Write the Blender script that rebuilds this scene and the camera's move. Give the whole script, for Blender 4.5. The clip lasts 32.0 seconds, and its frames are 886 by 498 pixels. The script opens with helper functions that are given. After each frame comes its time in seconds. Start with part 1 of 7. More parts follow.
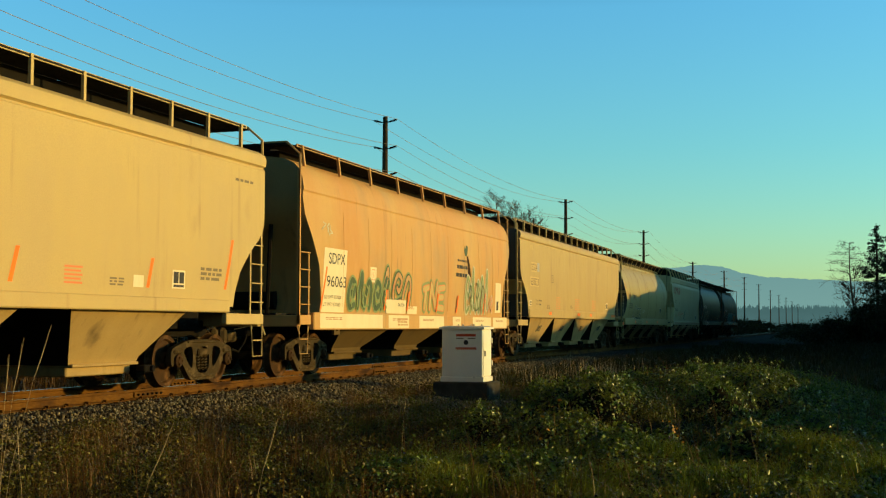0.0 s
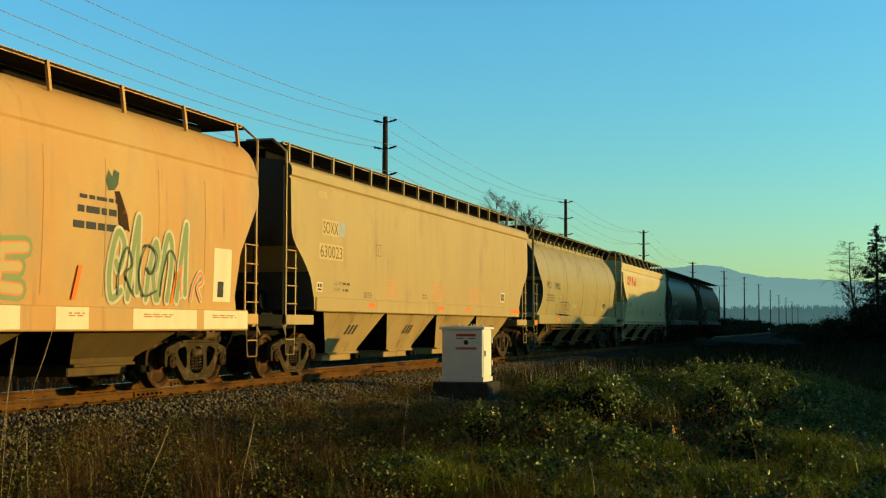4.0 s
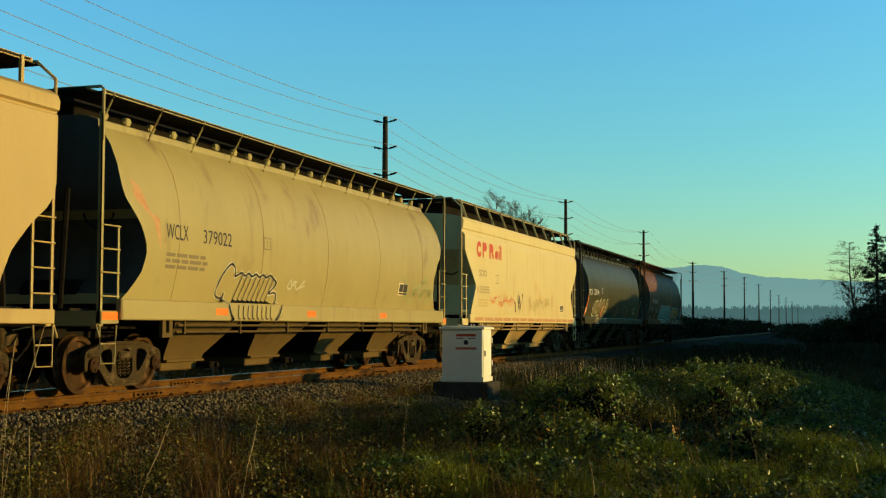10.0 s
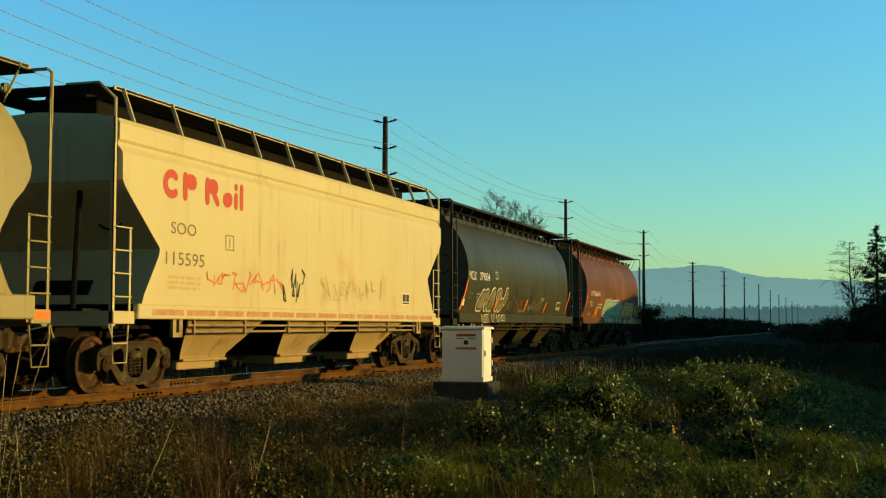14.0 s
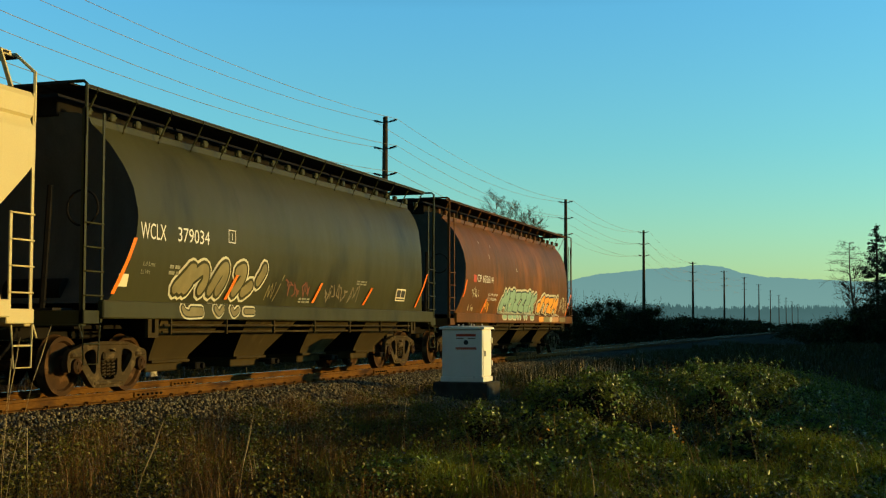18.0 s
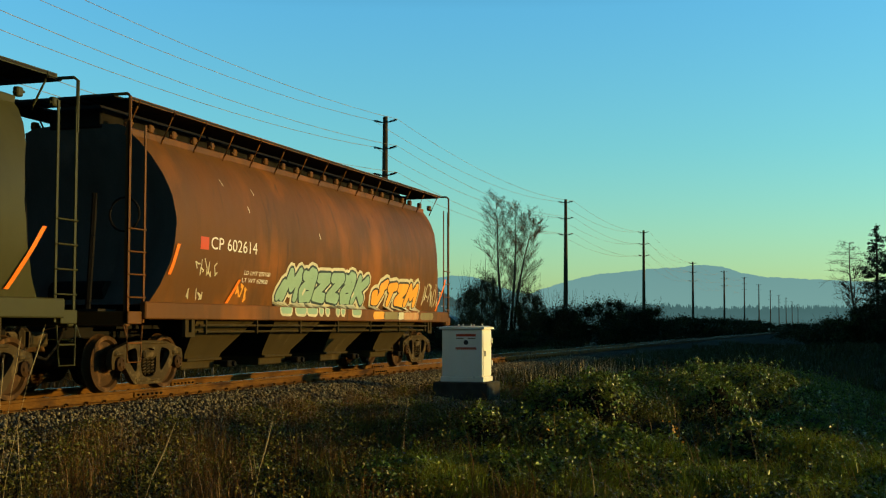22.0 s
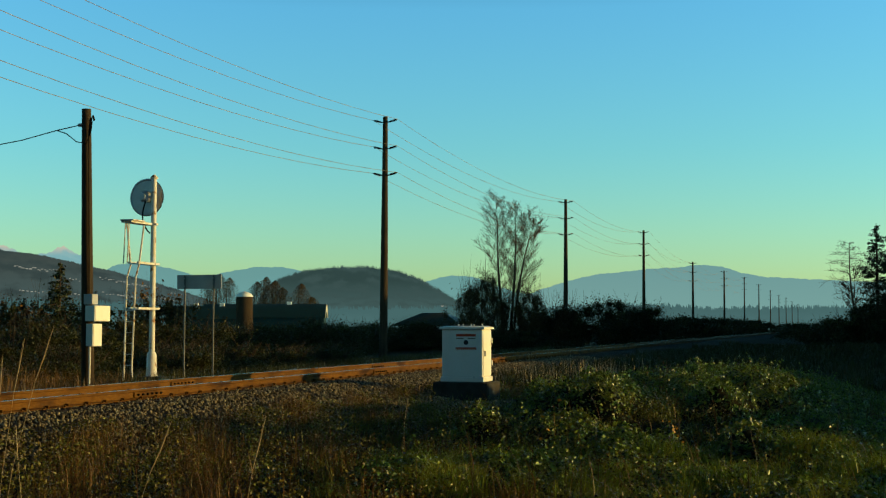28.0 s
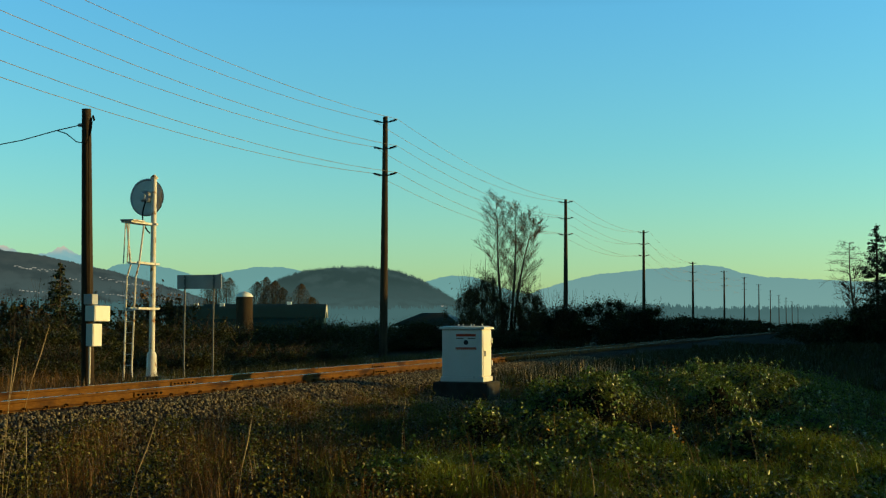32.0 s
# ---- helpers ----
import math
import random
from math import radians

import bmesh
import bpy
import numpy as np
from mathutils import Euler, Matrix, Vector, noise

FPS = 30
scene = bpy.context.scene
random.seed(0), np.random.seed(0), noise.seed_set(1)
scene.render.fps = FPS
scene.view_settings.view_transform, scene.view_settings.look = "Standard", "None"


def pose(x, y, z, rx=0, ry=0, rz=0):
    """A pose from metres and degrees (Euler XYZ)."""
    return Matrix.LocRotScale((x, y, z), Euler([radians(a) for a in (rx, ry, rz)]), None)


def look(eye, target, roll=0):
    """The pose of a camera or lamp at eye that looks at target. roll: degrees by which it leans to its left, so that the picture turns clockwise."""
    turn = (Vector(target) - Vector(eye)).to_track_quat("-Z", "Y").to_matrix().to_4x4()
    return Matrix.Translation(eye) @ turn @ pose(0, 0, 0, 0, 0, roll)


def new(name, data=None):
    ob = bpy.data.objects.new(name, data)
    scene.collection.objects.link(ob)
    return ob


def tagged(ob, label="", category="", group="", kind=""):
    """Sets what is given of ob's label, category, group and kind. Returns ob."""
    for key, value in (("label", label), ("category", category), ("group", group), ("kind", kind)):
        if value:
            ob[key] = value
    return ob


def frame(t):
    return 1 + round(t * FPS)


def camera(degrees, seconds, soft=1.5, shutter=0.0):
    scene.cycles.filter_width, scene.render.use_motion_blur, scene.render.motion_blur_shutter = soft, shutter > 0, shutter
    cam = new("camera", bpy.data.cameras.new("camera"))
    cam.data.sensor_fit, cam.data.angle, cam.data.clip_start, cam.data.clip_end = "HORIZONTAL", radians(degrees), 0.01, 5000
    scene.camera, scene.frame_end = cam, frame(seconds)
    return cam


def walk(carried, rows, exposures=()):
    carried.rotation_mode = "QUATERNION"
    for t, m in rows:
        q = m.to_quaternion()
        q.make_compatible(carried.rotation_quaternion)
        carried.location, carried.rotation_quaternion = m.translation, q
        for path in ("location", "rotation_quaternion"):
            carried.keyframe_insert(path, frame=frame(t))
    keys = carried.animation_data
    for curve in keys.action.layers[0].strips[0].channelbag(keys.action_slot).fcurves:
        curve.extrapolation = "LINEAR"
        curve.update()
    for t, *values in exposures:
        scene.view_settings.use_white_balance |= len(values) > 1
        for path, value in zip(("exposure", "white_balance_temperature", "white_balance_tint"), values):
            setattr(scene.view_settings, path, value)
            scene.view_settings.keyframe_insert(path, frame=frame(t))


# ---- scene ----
# World: x to the camera's side of the track, y along the track, z = 0 on top of the rails.
SECONDS = 32.0
cam = camera(39.23, SECONDS, soft=1.2)
EYE = (12.176, 0.0, 1.058)
STAND = pose(*EYE, 93.573, 0, 17.881)
walk(cam, [(0.0, STAND), (SECONDS, STAND)], exposures=[(0.0, 0.0), (SECONDS, 0.0)])

# ---- light ----
SUN_TURN = 17.0      # degrees from +x towards +y
SUN_HEIGHT = 6.0
world = bpy.data.worlds.new("world")
scene.world = world
world.use_nodes = True
wn, wl = world.node_tree.nodes, world.node_tree.links
wn.clear()
w_out = wn.new("ShaderNodeOutputWorld")
w_bg = wn.new("ShaderNodeBackground")
w_sky = wn.new("ShaderNodeTexSky")
w_sky.sky_type = "NISHITA"
w_sky.sun_disc = False
w_sky.sun_elevation = radians(SUN_HEIGHT + 2.6)
w_sky.sun_rotation = radians(90 - SUN_TURN)
w_sky.air_density, w_sky.dust_density, w_sky.ozone_density = 1.0, 0.6, 3.0
w_bg.inputs["Strength"].default_value = 0.30
# evening air: clear cyan above a yellow-green horizon, deepening to the zenith
w_co, w_sep = wn.new("ShaderNodeTexCoord"), wn.new("ShaderNodeSeparateXYZ")
w_ramp, w_mix = wn.new("ShaderNodeValToRGB"), wn.new("ShaderNodeMix")
w_mix.data_type, w_mix.blend_type = "RGBA", "MULTIPLY"
w_mix.inputs[0].default_value = 1.0
tones = [(0.0, (0.65, 0.83, 0.53)), (0.055, (0.59, 0.83, 0.60)), (0.14, (0.50, 0.89, 0.76)), (0.25, (0.48, 0.96, 0.96)), (0.34, (0.17, 0.40, 0.46)), (0.5, (0.050, 0.14, 0.18)), (1.0, (0.028, 0.08, 0.11))]
while len(w_ramp.color_ramp.elements) < len(tones):
    w_ramp.color_ramp.elements.new(0.5)
for el, (at, tone) in zip(w_ramp.color_ramp.elements, tones):
    el.position = at
for el, (at, tone) in zip(w_ramp.color_ramp.elements, tones):
    el.color = (*tone, 1)
wl.new(w_co.outputs["Generated"], w_sep.inputs[0])
wl.new(w_sep.outputs[2], w_ramp.inputs[0])
wl.new(w_sky.outputs[0], w_mix.inputs[6])
wl.new(w_ramp.outputs[0], w_mix.inputs[7])
wl.new(w_mix.outputs[2], w_bg.inputs["Color"])
wl.new(w_bg.outputs[0], w_out.inputs["Surface"])

sun_data = bpy.data.lights.new("sun", "SUN")
sun_data.energy, sun_data.angle, sun_data.color = 4.4, radians(0.6), (1.0, 0.660, 0.175)
sun = new("sun", sun_data)
sun_way = Vector((math.cos(radians(SUN_TURN)) * math.cos(radians(SUN_HEIGHT)),
                  math.sin(radians(SUN_TURN)) * math.cos(radians(SUN_HEIGHT)), math.sin(radians(SUN_HEIGHT))))
sun.matrix_world = look(sun_way * 200, (0, 0, 0))

# ---- materials ----
def mat(name, base, rough=0.7, metal=0.0, second=None, scale=3.0, stretch=(1, 1, 1), amount=0.5, fine=40.0, fine_amount=0.15,
        bump=0.1, third=None, third_scale=1.2, third_edge=(0.55, 0.7), spread=0.0, shine=None, dent=0.0, drip=None, drip_amount=0.6):
    """A procedural surface: base colour broken by large stains (second, third) and fine grain, with relief."""
    m = bpy.data.materials.new(name)
    m.use_nodes = True
    n, l = m.node_tree.nodes, m.node_tree.links
    b = n["Principled BSDF"]
    b.inputs["Roughness"].default_value, b.inputs["Metallic"].default_value = rough, metal
    b.inputs["Specular IOR Level"].default_value = (0.5 if rough < 0.5 else 0.3 if rough < 0.7 else 0.06) if shine is None else shine
    co = n.new("ShaderNodeTexCoord")
    mp = n.new("ShaderNodeMapping")
    mp.inputs["Scale"].default_value = stretch
    l.new(co.outputs["Object"], mp.inputs["Vector"])
    flat = n.new("ShaderNodeMapping")
    l.new(co.outputs["Object"], flat.inputs["Vector"])

    def grain(size, detail=4.0, source=mp):
        t = n.new("ShaderNodeTexNoise")
        t.inputs["Scale"].default_value, t.inputs["Detail"].default_value = size, detail
        l.new(source.outputs[0], t.inputs["Vector"])
        return t

    def mix(a, c, fac, blend="MIX"):
        x = n.new("ShaderNodeMix")
        x.data_type, x.blend_type = "RGBA", blend
        for socket, v in ((x.inputs[6], a), (x.inputs[7], c)):
            if isinstance(v, tuple):
                socket.default_value = (*v, 1)
            else:
                l.new(v, socket)
        if isinstance(fac, float):
            x.inputs[0].default_value = fac
        else:
            l.new(fac, x.inputs[0])
        return x.outputs[2]

    def ramp(source, lo, hi, top=1.0):
        r = n.new("ShaderNodeMapRange")
        r.inputs[1].default_value, r.inputs[2].default_value, r.inputs[4].default_value = lo, hi, top
        l.new(source, r.inputs[0])
        return r.outputs[0]

    col = base
    if second:
        col = mix(col, second, ramp(grain(scale).outputs["Fac"], 0.35, 0.7, amount))
    if third:
        col = mix(col, third, ramp(grain(third_scale, 6.0).outputs["Fac"], *third_edge))
    if spread:
        info = n.new("ShaderNodeNewGeometry")
        hs = n.new("ShaderNodeHueSaturation")
        l.new(ramp(info.outputs["Random Per Island"], 0, 1, 1.0), hs.inputs["Fac"])
        val = n.new("ShaderNodeMapRange")
        val.inputs[3].default_value, val.inputs[4].default_value = 1 - spread, 1 + spread
        l.new(info.outputs["Random Per Island"], val.inputs[0])
        l.new(val.outputs[0], hs.inputs["Value"])
        hs.inputs["Fac"].default_value = 1.0
        for link in list(hs.inputs["Fac"].links):
            l.remove(link)
        if isinstance(col, tuple):
            hs.inputs["Color"].default_value = (*col, 1)
        else:
            l.new(col, hs.inputs["Color"])
        col = hs.outputs["Color"]
    if drip:
        # thin runs of rust and dirt down the side
        dm = n.new("ShaderNodeMapping")
        dm.inputs["Scale"].default_value = (1.0, 1.0, 0.045)
        l.new(co.outputs["Object"], dm.inputs["Vector"])
        runs = n.new("ShaderNodeMath")
        runs.operation = "MULTIPLY"
        l.new(ramp(grain(5.5, 5.0, dm).outputs["Fac"], 0.56, 0.72), runs.inputs[0])
        l.new(ramp(grain(0.9, 3.0, flat).outputs["Fac"], 0.42, 0.62, drip_amount), runs.inputs[1])
        col = mix(col, drip, runs.outputs[0])
    fg = grain(fine, 3.0, flat if dent else mp)
    if fine_amount:
        col = mix(col, ramp_colour(n, l, fg.outputs["Fac"]), fine_amount, "OVERLAY")
    if isinstance(col, tuple):
        b.inputs["Base Color"].default_value = (*col, 1)
    else:
        l.new(col, b.inputs["Base Color"])
    if bump:
        bp = n.new("ShaderNodeBump")
        bp.inputs["Strength"].default_value, bp.inputs["Distance"].default_value = bump, 0.02
        l.new(fg.outputs["Fac"], bp.inputs["Height"])
        if dent:
            # shallow waves of the sheet between its ribs
            dp = n.new("ShaderNodeBump")
            dp.inputs["Strength"].default_value, dp.inputs["Distance"].default_value = dent, 0.12
            wave = n.new("ShaderNodeMapping")
            wave.inputs["Scale"].default_value = (1.0, 1.0, 0.55)
            l.new(co.outputs["Object"], wave.inputs["Vector"])
            l.new(grain(1.5, 2.0, wave).outputs["Fac"], dp.inputs["Height"])
            l.new(dp.outputs[0], bp.inputs["Normal"])
        l.new(bp.outputs[0], b.inputs["Normal"])
    return m


def ramp_colour(n, l, source):
    c = n.new("ShaderNodeCombineColor")
    for i in range(3):
        l.new(source, c.inputs[i])
    return c.outputs[0]


def leaf_mat(name, base, spread=0.45, second=None, pass_light=0.35, scale=0.6, gloss=0.16):
    """Thin leaves: some light passes through; each leaf has a shade of its own."""
    m = mat(name, base, rough=0.36, second=second, scale=scale, amount=0.8, fine=60.0, fine_amount=0.1, bump=0.0, spread=spread)
    n, l = m.node_tree.nodes, m.node_tree.links
    b, out = n["Principled BSDF"], n["Material Output"]
    b.inputs["Specular IOR Level"].default_value = gloss
    tr = n.new("ShaderNodeBsdfTranslucent")
    mx = n.new("ShaderNodeMixShader")
    mx.inputs[0].default_value = pass_light
    src = b.inputs["Base Color"].links
    if src:
        l.new(src[0].from_socket, tr.inputs["Color"])
    l.new(b.outputs[0], mx.inputs[1])
    l.new(tr.outputs[0], mx.inputs[2])
    l.new(mx.outputs[0], out.inputs["Surface"])
    return m


STREAK = (1.0, 1.2, 0.18)
M = dict(
    tan=mat("tan_car_paint", (0.54, 0.400, 0.155), 0.6, second=(0.46, 0.34, 0.17), scale=0.8, stretch=(1, 1, 0.6), amount=0.6, third=(0.38, 0.26, 0.12), third_scale=1.3, third_edge=(0.60, 0.88), bump=0.05, fine=55.0, dent=0.28, drip=(0.33, 0.22, 0.10), drip_amount=0.5),
    peach=mat("weathered_peach_paint", (0.56, 0.345, 0.120), 0.6, second=(0.55, 0.255, 0.072), scale=0.55, stretch=(1, 1, 0.5), amount=0.75, third=(0.42, 0.285, 0.135), third_scale=0.9, third_edge=(0.52, 0.8), bump=0.05, fine=55.0, dent=0.32, drip=(0.33, 0.20, 0.085), drip_amount=0.75),
    soxx=mat("cream_tan_paint", (0.47, 0.345, 0.135), 0.55, second=(0.41, 0.285, 0.12), scale=0.7, stretch=(1, 1, 0.6), amount=0.6, third=(0.34, 0.225, 0.10), third_scale=1.1, third_edge=(0.58, 0.85), bump=0.04, fine=55.0, dent=0.32, drip=(0.29, 0.19, 0.085), drip_amount=0.55),
    khaki=mat("khaki_grey_paint", (0.365, 0.300, 0.118), 0.5, second=(0.32, 0.255, 0.10), scale=0.9, stretch=(1, 1, 0.6), amount=0.6, third=(0.22, 0.15, 0.068), third_scale=1.3, third_edge=(0.60, 0.74), bump=0.05, fine=55.0, dent=0.20, drip=(0.20, 0.145, 0.065), drip_amount=0.5),
    cream=mat("cream_white_paint", (0.60, 0.500, 0.25), 0.55, second=(0.54, 0.42, 0.19), scale=0.7, stretch=(1, 1, 0.6), amount=0.5, third=(0.52, 0.31, 0.11), third_scale=0.9, third_edge=(0.62, 0.80), bump=0.04, fine=55.0, dent=0.20, drip=(0.36, 0.23, 0.10), drip_amount=0.65),
    green=mat("dark_olive_paint", (0.045, 0.043, 0.0155), 0.45, shine=0.13, second=(0.060, 0.056, 0.021), scale=0.8, stretch=(1, 1, 0.5), amount=0.7, third=(0.024, 0.024, 0.011), third_scale=1.1, third_edge=(0.52, 0.75), bump=0.04, fine=55.0, dent=0.14, drip=(0.062, 0.052, 0.026), drip_amount=0.5),
    brown=mat("rust_brown_paint", (0.132, 0.050, 0.008), 0.55, shine=0.15, second=(0.085, 0.040, 0.012), scale=0.7, stretch=(1, 1, 0.6), amount=0.8, third=(0.235, 0.080, 0.010), third_scale=0.8, third_edge=(0.50, 0.72), bump=0.06, fine=55.0, dent=0.22, drip=(0.045, 0.026, 0.012), drip_amount=0.7),
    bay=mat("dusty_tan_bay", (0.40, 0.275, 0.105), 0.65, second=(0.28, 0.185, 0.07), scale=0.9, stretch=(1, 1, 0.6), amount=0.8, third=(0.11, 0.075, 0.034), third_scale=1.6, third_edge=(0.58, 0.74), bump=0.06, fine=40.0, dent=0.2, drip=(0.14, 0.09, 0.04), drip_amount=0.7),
    seam=mat("dirty_weld_line", (0.27, 0.19, 0.085), 0.7, second=(0.36, 0.26, 0.12), scale=3.0, amount=0.9),
    black=mat("black_grime_and_shade", (0.010, 0.009, 0.008), 0.85, second=(0.020, 0.016, 0.012), scale=2.0, amount=0.6),
    grate=mat("dark_walkway_grating", (0.022, 0.022, 0.021), 0.8, metal=0.0, second=(0.035, 0.026, 0.018), scale=4.0),
    truck=mat("dusty_cast_steel", (0.060, 0.042, 0.020), 0.8, second=(0.034, 0.024, 0.013), scale=5.0, amount=0.7, third=(0.125, 0.088, 0.045), third_scale=6.0, bump=0.3),
    wheel=mat("rusty_wheel_steel", (0.060, 0.030, 0.012), 0.7, second=(0.035, 0.020, 0.010), scale=5.0, amount=0.8, third=(0.14, 0.072, 0.030), third_scale=4.0, bump=0.15),
    rail=mat("rusty_rail_steel", (0.140, 0.062, 0.010), 0.75, second=(0.085, 0.038, 0.008), scale=4.0, stretch=(1, 0.35, 1), amount=0.9, third=(0.035, 0.016, 0.007), third_scale=2.6, third_edge=(0.52, 0.68), fine=26.0, fine_amount=0.4, bump=0.4),
    railtop=mat("polished_rail_head", (0.50, 0.45, 0.40), 0.22, metal=1.0, second=(0.35, 0.28, 0.22), scale=3.0, stretch=(1, 0.1, 1)),
    tie=mat("oiled_wooden_tie", (0.09, 0.065, 0.045), 0.85, second=(0.06, 0.04, 0.03), scale=6.0, stretch=(0.3, 3, 3), amount=0.8, third=(0.17, 0.13, 0.09), third_scale=9.0, bump=0.4),
    ballast=mat("shaded_crushed_stone", (0.032, 0.028, 0.020), 0.9, second=(0.028, 0.025, 0.02), scale=12.0, amount=0.9, fine=70.0, fine_amount=0.6, bump=0.8),
    stone=mat("broken_stone", (0.20, 0.165, 0.098), 0.85, second=(0.06, 0.050, 0.034), scale=8.0, amount=0.7, spread=0.75, bump=0.3),
    # soil taken near black, which paints shade into the gaps between weeds
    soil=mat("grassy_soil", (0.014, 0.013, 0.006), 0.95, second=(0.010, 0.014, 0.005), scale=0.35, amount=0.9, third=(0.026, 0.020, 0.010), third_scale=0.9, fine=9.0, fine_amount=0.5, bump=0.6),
    white=mat("white_painted_metal", (0.80, 0.78, 0.68), 0.5, shine=0.3, second=(0.72, 0.69, 0.56), scale=2.5, stretch=(1, 1, 0.3), amount=0.5, third=(0.52, 0.47, 0.38), third_scale=2.5, third_edge=(0.66, 0.85), bump=0.03),
    concrete=mat("dark_mossy_concrete", (0.06, 0.055, 0.045), 0.9, second=(0.03, 0.03, 0.022), scale=4.0, amount=0.8, bump=0.4),
    pole=mat("creosoted_wood_pole", (0.060, 0.042, 0.026), 0.85, second=(0.028, 0.020, 0.013), scale=7.0, stretch=(2, 2, 0.15), amount=0.8, bump=0.3),
    galv=mat("galvanised_grey", (0.42, 0.42, 0.42), 0.5, metal=0.6, second=(0.32, 0.31, 0.30), scale=4.0),
    post=mat("weathered_dark_steel", (0.13, 0.13, 0.12), 0.65, second=(0.09, 0.085, 0.07), scale=3.0, amount=0.7),
    sheet=mat("dull_grey_sign_sheet", (0.34, 0.35, 0.32), 0.6, second=(0.26, 0.26, 0.23), scale=2.5, amount=0.7),
    silver=mat("silver_paint", (0.66, 0.63, 0.56), 0.55, second=(0.50, 0.43, 0.33), scale=5.0, amount=0.6, third=(0.30, 0.14, 0.05), third_scale=5.0, third_edge=(0.58, 0.66)),
    wire=mat("weathered_conductor", (0.25, 0.23, 0.19), 0.7),
    bark=mat("grey_bark", (0.075, 0.052, 0.033), 0.9, second=(0.06, 0.042, 0.028), scale=6.0, stretch=(2, 2, 0.4), amount=0.8, bump=0.5),
    leaf=leaf_mat("bramble_leaf", (0.096, 0.166, 0.016), second=(0.170, 0.168, 0.020), spread=0.9, pass_light=0.15, gloss=0.42),
    thicket_shade=mat("painted_bramble_shade", (0.012, 0.014, 0.005), 0.95, second=(0.020, 0.016, 0.007), scale=5.0, amount=0.8, bump=0.5),
    lime_grass=leaf_mat("bright_grass_blade", (0.150, 0.215, 0.016), second=(0.24, 0.225, 0.024), scale=0.8, pass_light=0.25, spread=0.5),
    yellow_leaf=leaf_mat("yellow_autumn_leaf", (0.55, 0.27, 0.03), spread=0.3, pass_light=0.3),
    weed=leaf_mat("weed_leaf", (0.075, 0.088, 0.013), second=(0.135, 0.085, 0.018), spread=0.85, pass_light=0.15, scale=0.9),
    grass=leaf_mat("grass_blade", (0.100, 0.130, 0.012), second=(0.16, 0.130, 0.022), scale=0.5, pass_light=0.25),
    dry=leaf_mat("dry_weed_stem", (0.16, 0.088, 0.026), second=(0.10, 0.048, 0.015), pass_light=0.15),
    brown_leaf=leaf_mat("brown_shrub_leaf", (0.085, 0.055, 0.020), second=(0.050, 0.042, 0.014), pass_light=0.15),
    straw=leaf_mat("pale_straw", (0.42, 0.33, 0.18), pass_light=0.2, spread=0.25),
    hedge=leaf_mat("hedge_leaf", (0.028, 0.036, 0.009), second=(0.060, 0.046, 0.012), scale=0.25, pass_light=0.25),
    barn=mat("dark_teal_barn_sheet", (0.007, 0.036, 0.034), 0.6, second=(0.010, 0.030, 0.027), scale=0.4),
    needle=leaf_mat("conifer_needle", (0.032, 0.040, 0.015), spread=0.4, pass_light=0.15),
    orange=mat("orange_reflector", (0.95, 0.20, 0.006), 0.5, second=(0.85, 0.16, 0.005), scale=6.0, bump=0.0),
    under=mat("dusty_underframe_paint", (0.125, 0.082, 0.030), 0.75, second=(0.10, 0.066, 0.028), scale=2.0, stretch=STREAK, amount=0.8, third=(0.07, 0.05, 0.025), third_scale=1.6, third_edge=(0.52, 0.7), bump=0.1),
    under_dark=mat("dark_dusty_underframe", (0.048, 0.034, 0.013), 0.75, second=(0.036, 0.026, 0.011), scale=2.0, stretch=STREAK, amount=0.8, third=(0.085, 0.060, 0.025), third_scale=1.6, bump=0.1),
    end_shade=mat("streaked_end_shade", (0.085, 0.082, 0.070), 0.7, second=(0.05, 0.045, 0.036), scale=2.0, stretch=STREAK, amount=0.7, third=(0.14, 0.12, 0.09), third_scale=1.5, third_edge=(0.6, 0.8)),
    red=mat("red_lettering_paint", (0.52, 0.06, 0.020), 0.55, second=(0.44, 0.08, 0.03), scale=5.0),
    dull_red=mat("dull_red_spray", (0.20, 0.065, 0.035), 0.6, second=(0.12, 0.05, 0.03), scale=4.0, amount=0.7),
    worn_ink=mat("worn_white_stencil", (0.30, 0.29, 0.21), 0.6, second=(0.14, 0.13, 0.08), scale=9.0, amount=0.8),
    pale_cream=mat("repainted_cream_patch", (0.60, 0.44, 0.175), 0.55, second=(0.55, 0.40, 0.16), scale=3.0, amount=0.7),
    worn_black=mat("worn_black_stencil", (0.10, 0.075, 0.04), 0.6, second=(0.17, 0.125, 0.06), scale=6.0, amount=0.8),
    faded_orange=mat("sun_faded_orange_print", (0.62, 0.27, 0.10), 0.6, second=(0.58, 0.36, 0.14), scale=7.0, amount=0.8),
    faded=mat("faded_orange_red_print", (0.70, 0.22, 0.09), 0.6),
    ink=mat("black_lettering_paint", (0.03, 0.03, 0.03), 0.6, second=(0.07, 0.06, 0.05), scale=8.0),
    grey_ink=mat("worn_grey_lettering", (0.22, 0.18, 0.12), 0.7),
    white_ink=mat("white_lettering_paint", (0.75, 0.72, 0.65), 0.55, second=(0.6, 0.56, 0.48), scale=8.0),
    chalk=mat("pale_spray_paint", (0.62, 0.58, 0.42), 0.55, second=(0.45, 0.42, 0.30), scale=4.0, amount=0.8),
    mint=mat("mint_spray_paint", (0.27, 0.42, 0.31), 0.5, second=(0.20, 0.33, 0.25), scale=3.0),
    amber=mat("orange_spray_paint", (0.85, 0.33, 0.03), 0.5, second=(0.75, 0.45, 0.08), scale=3.0),
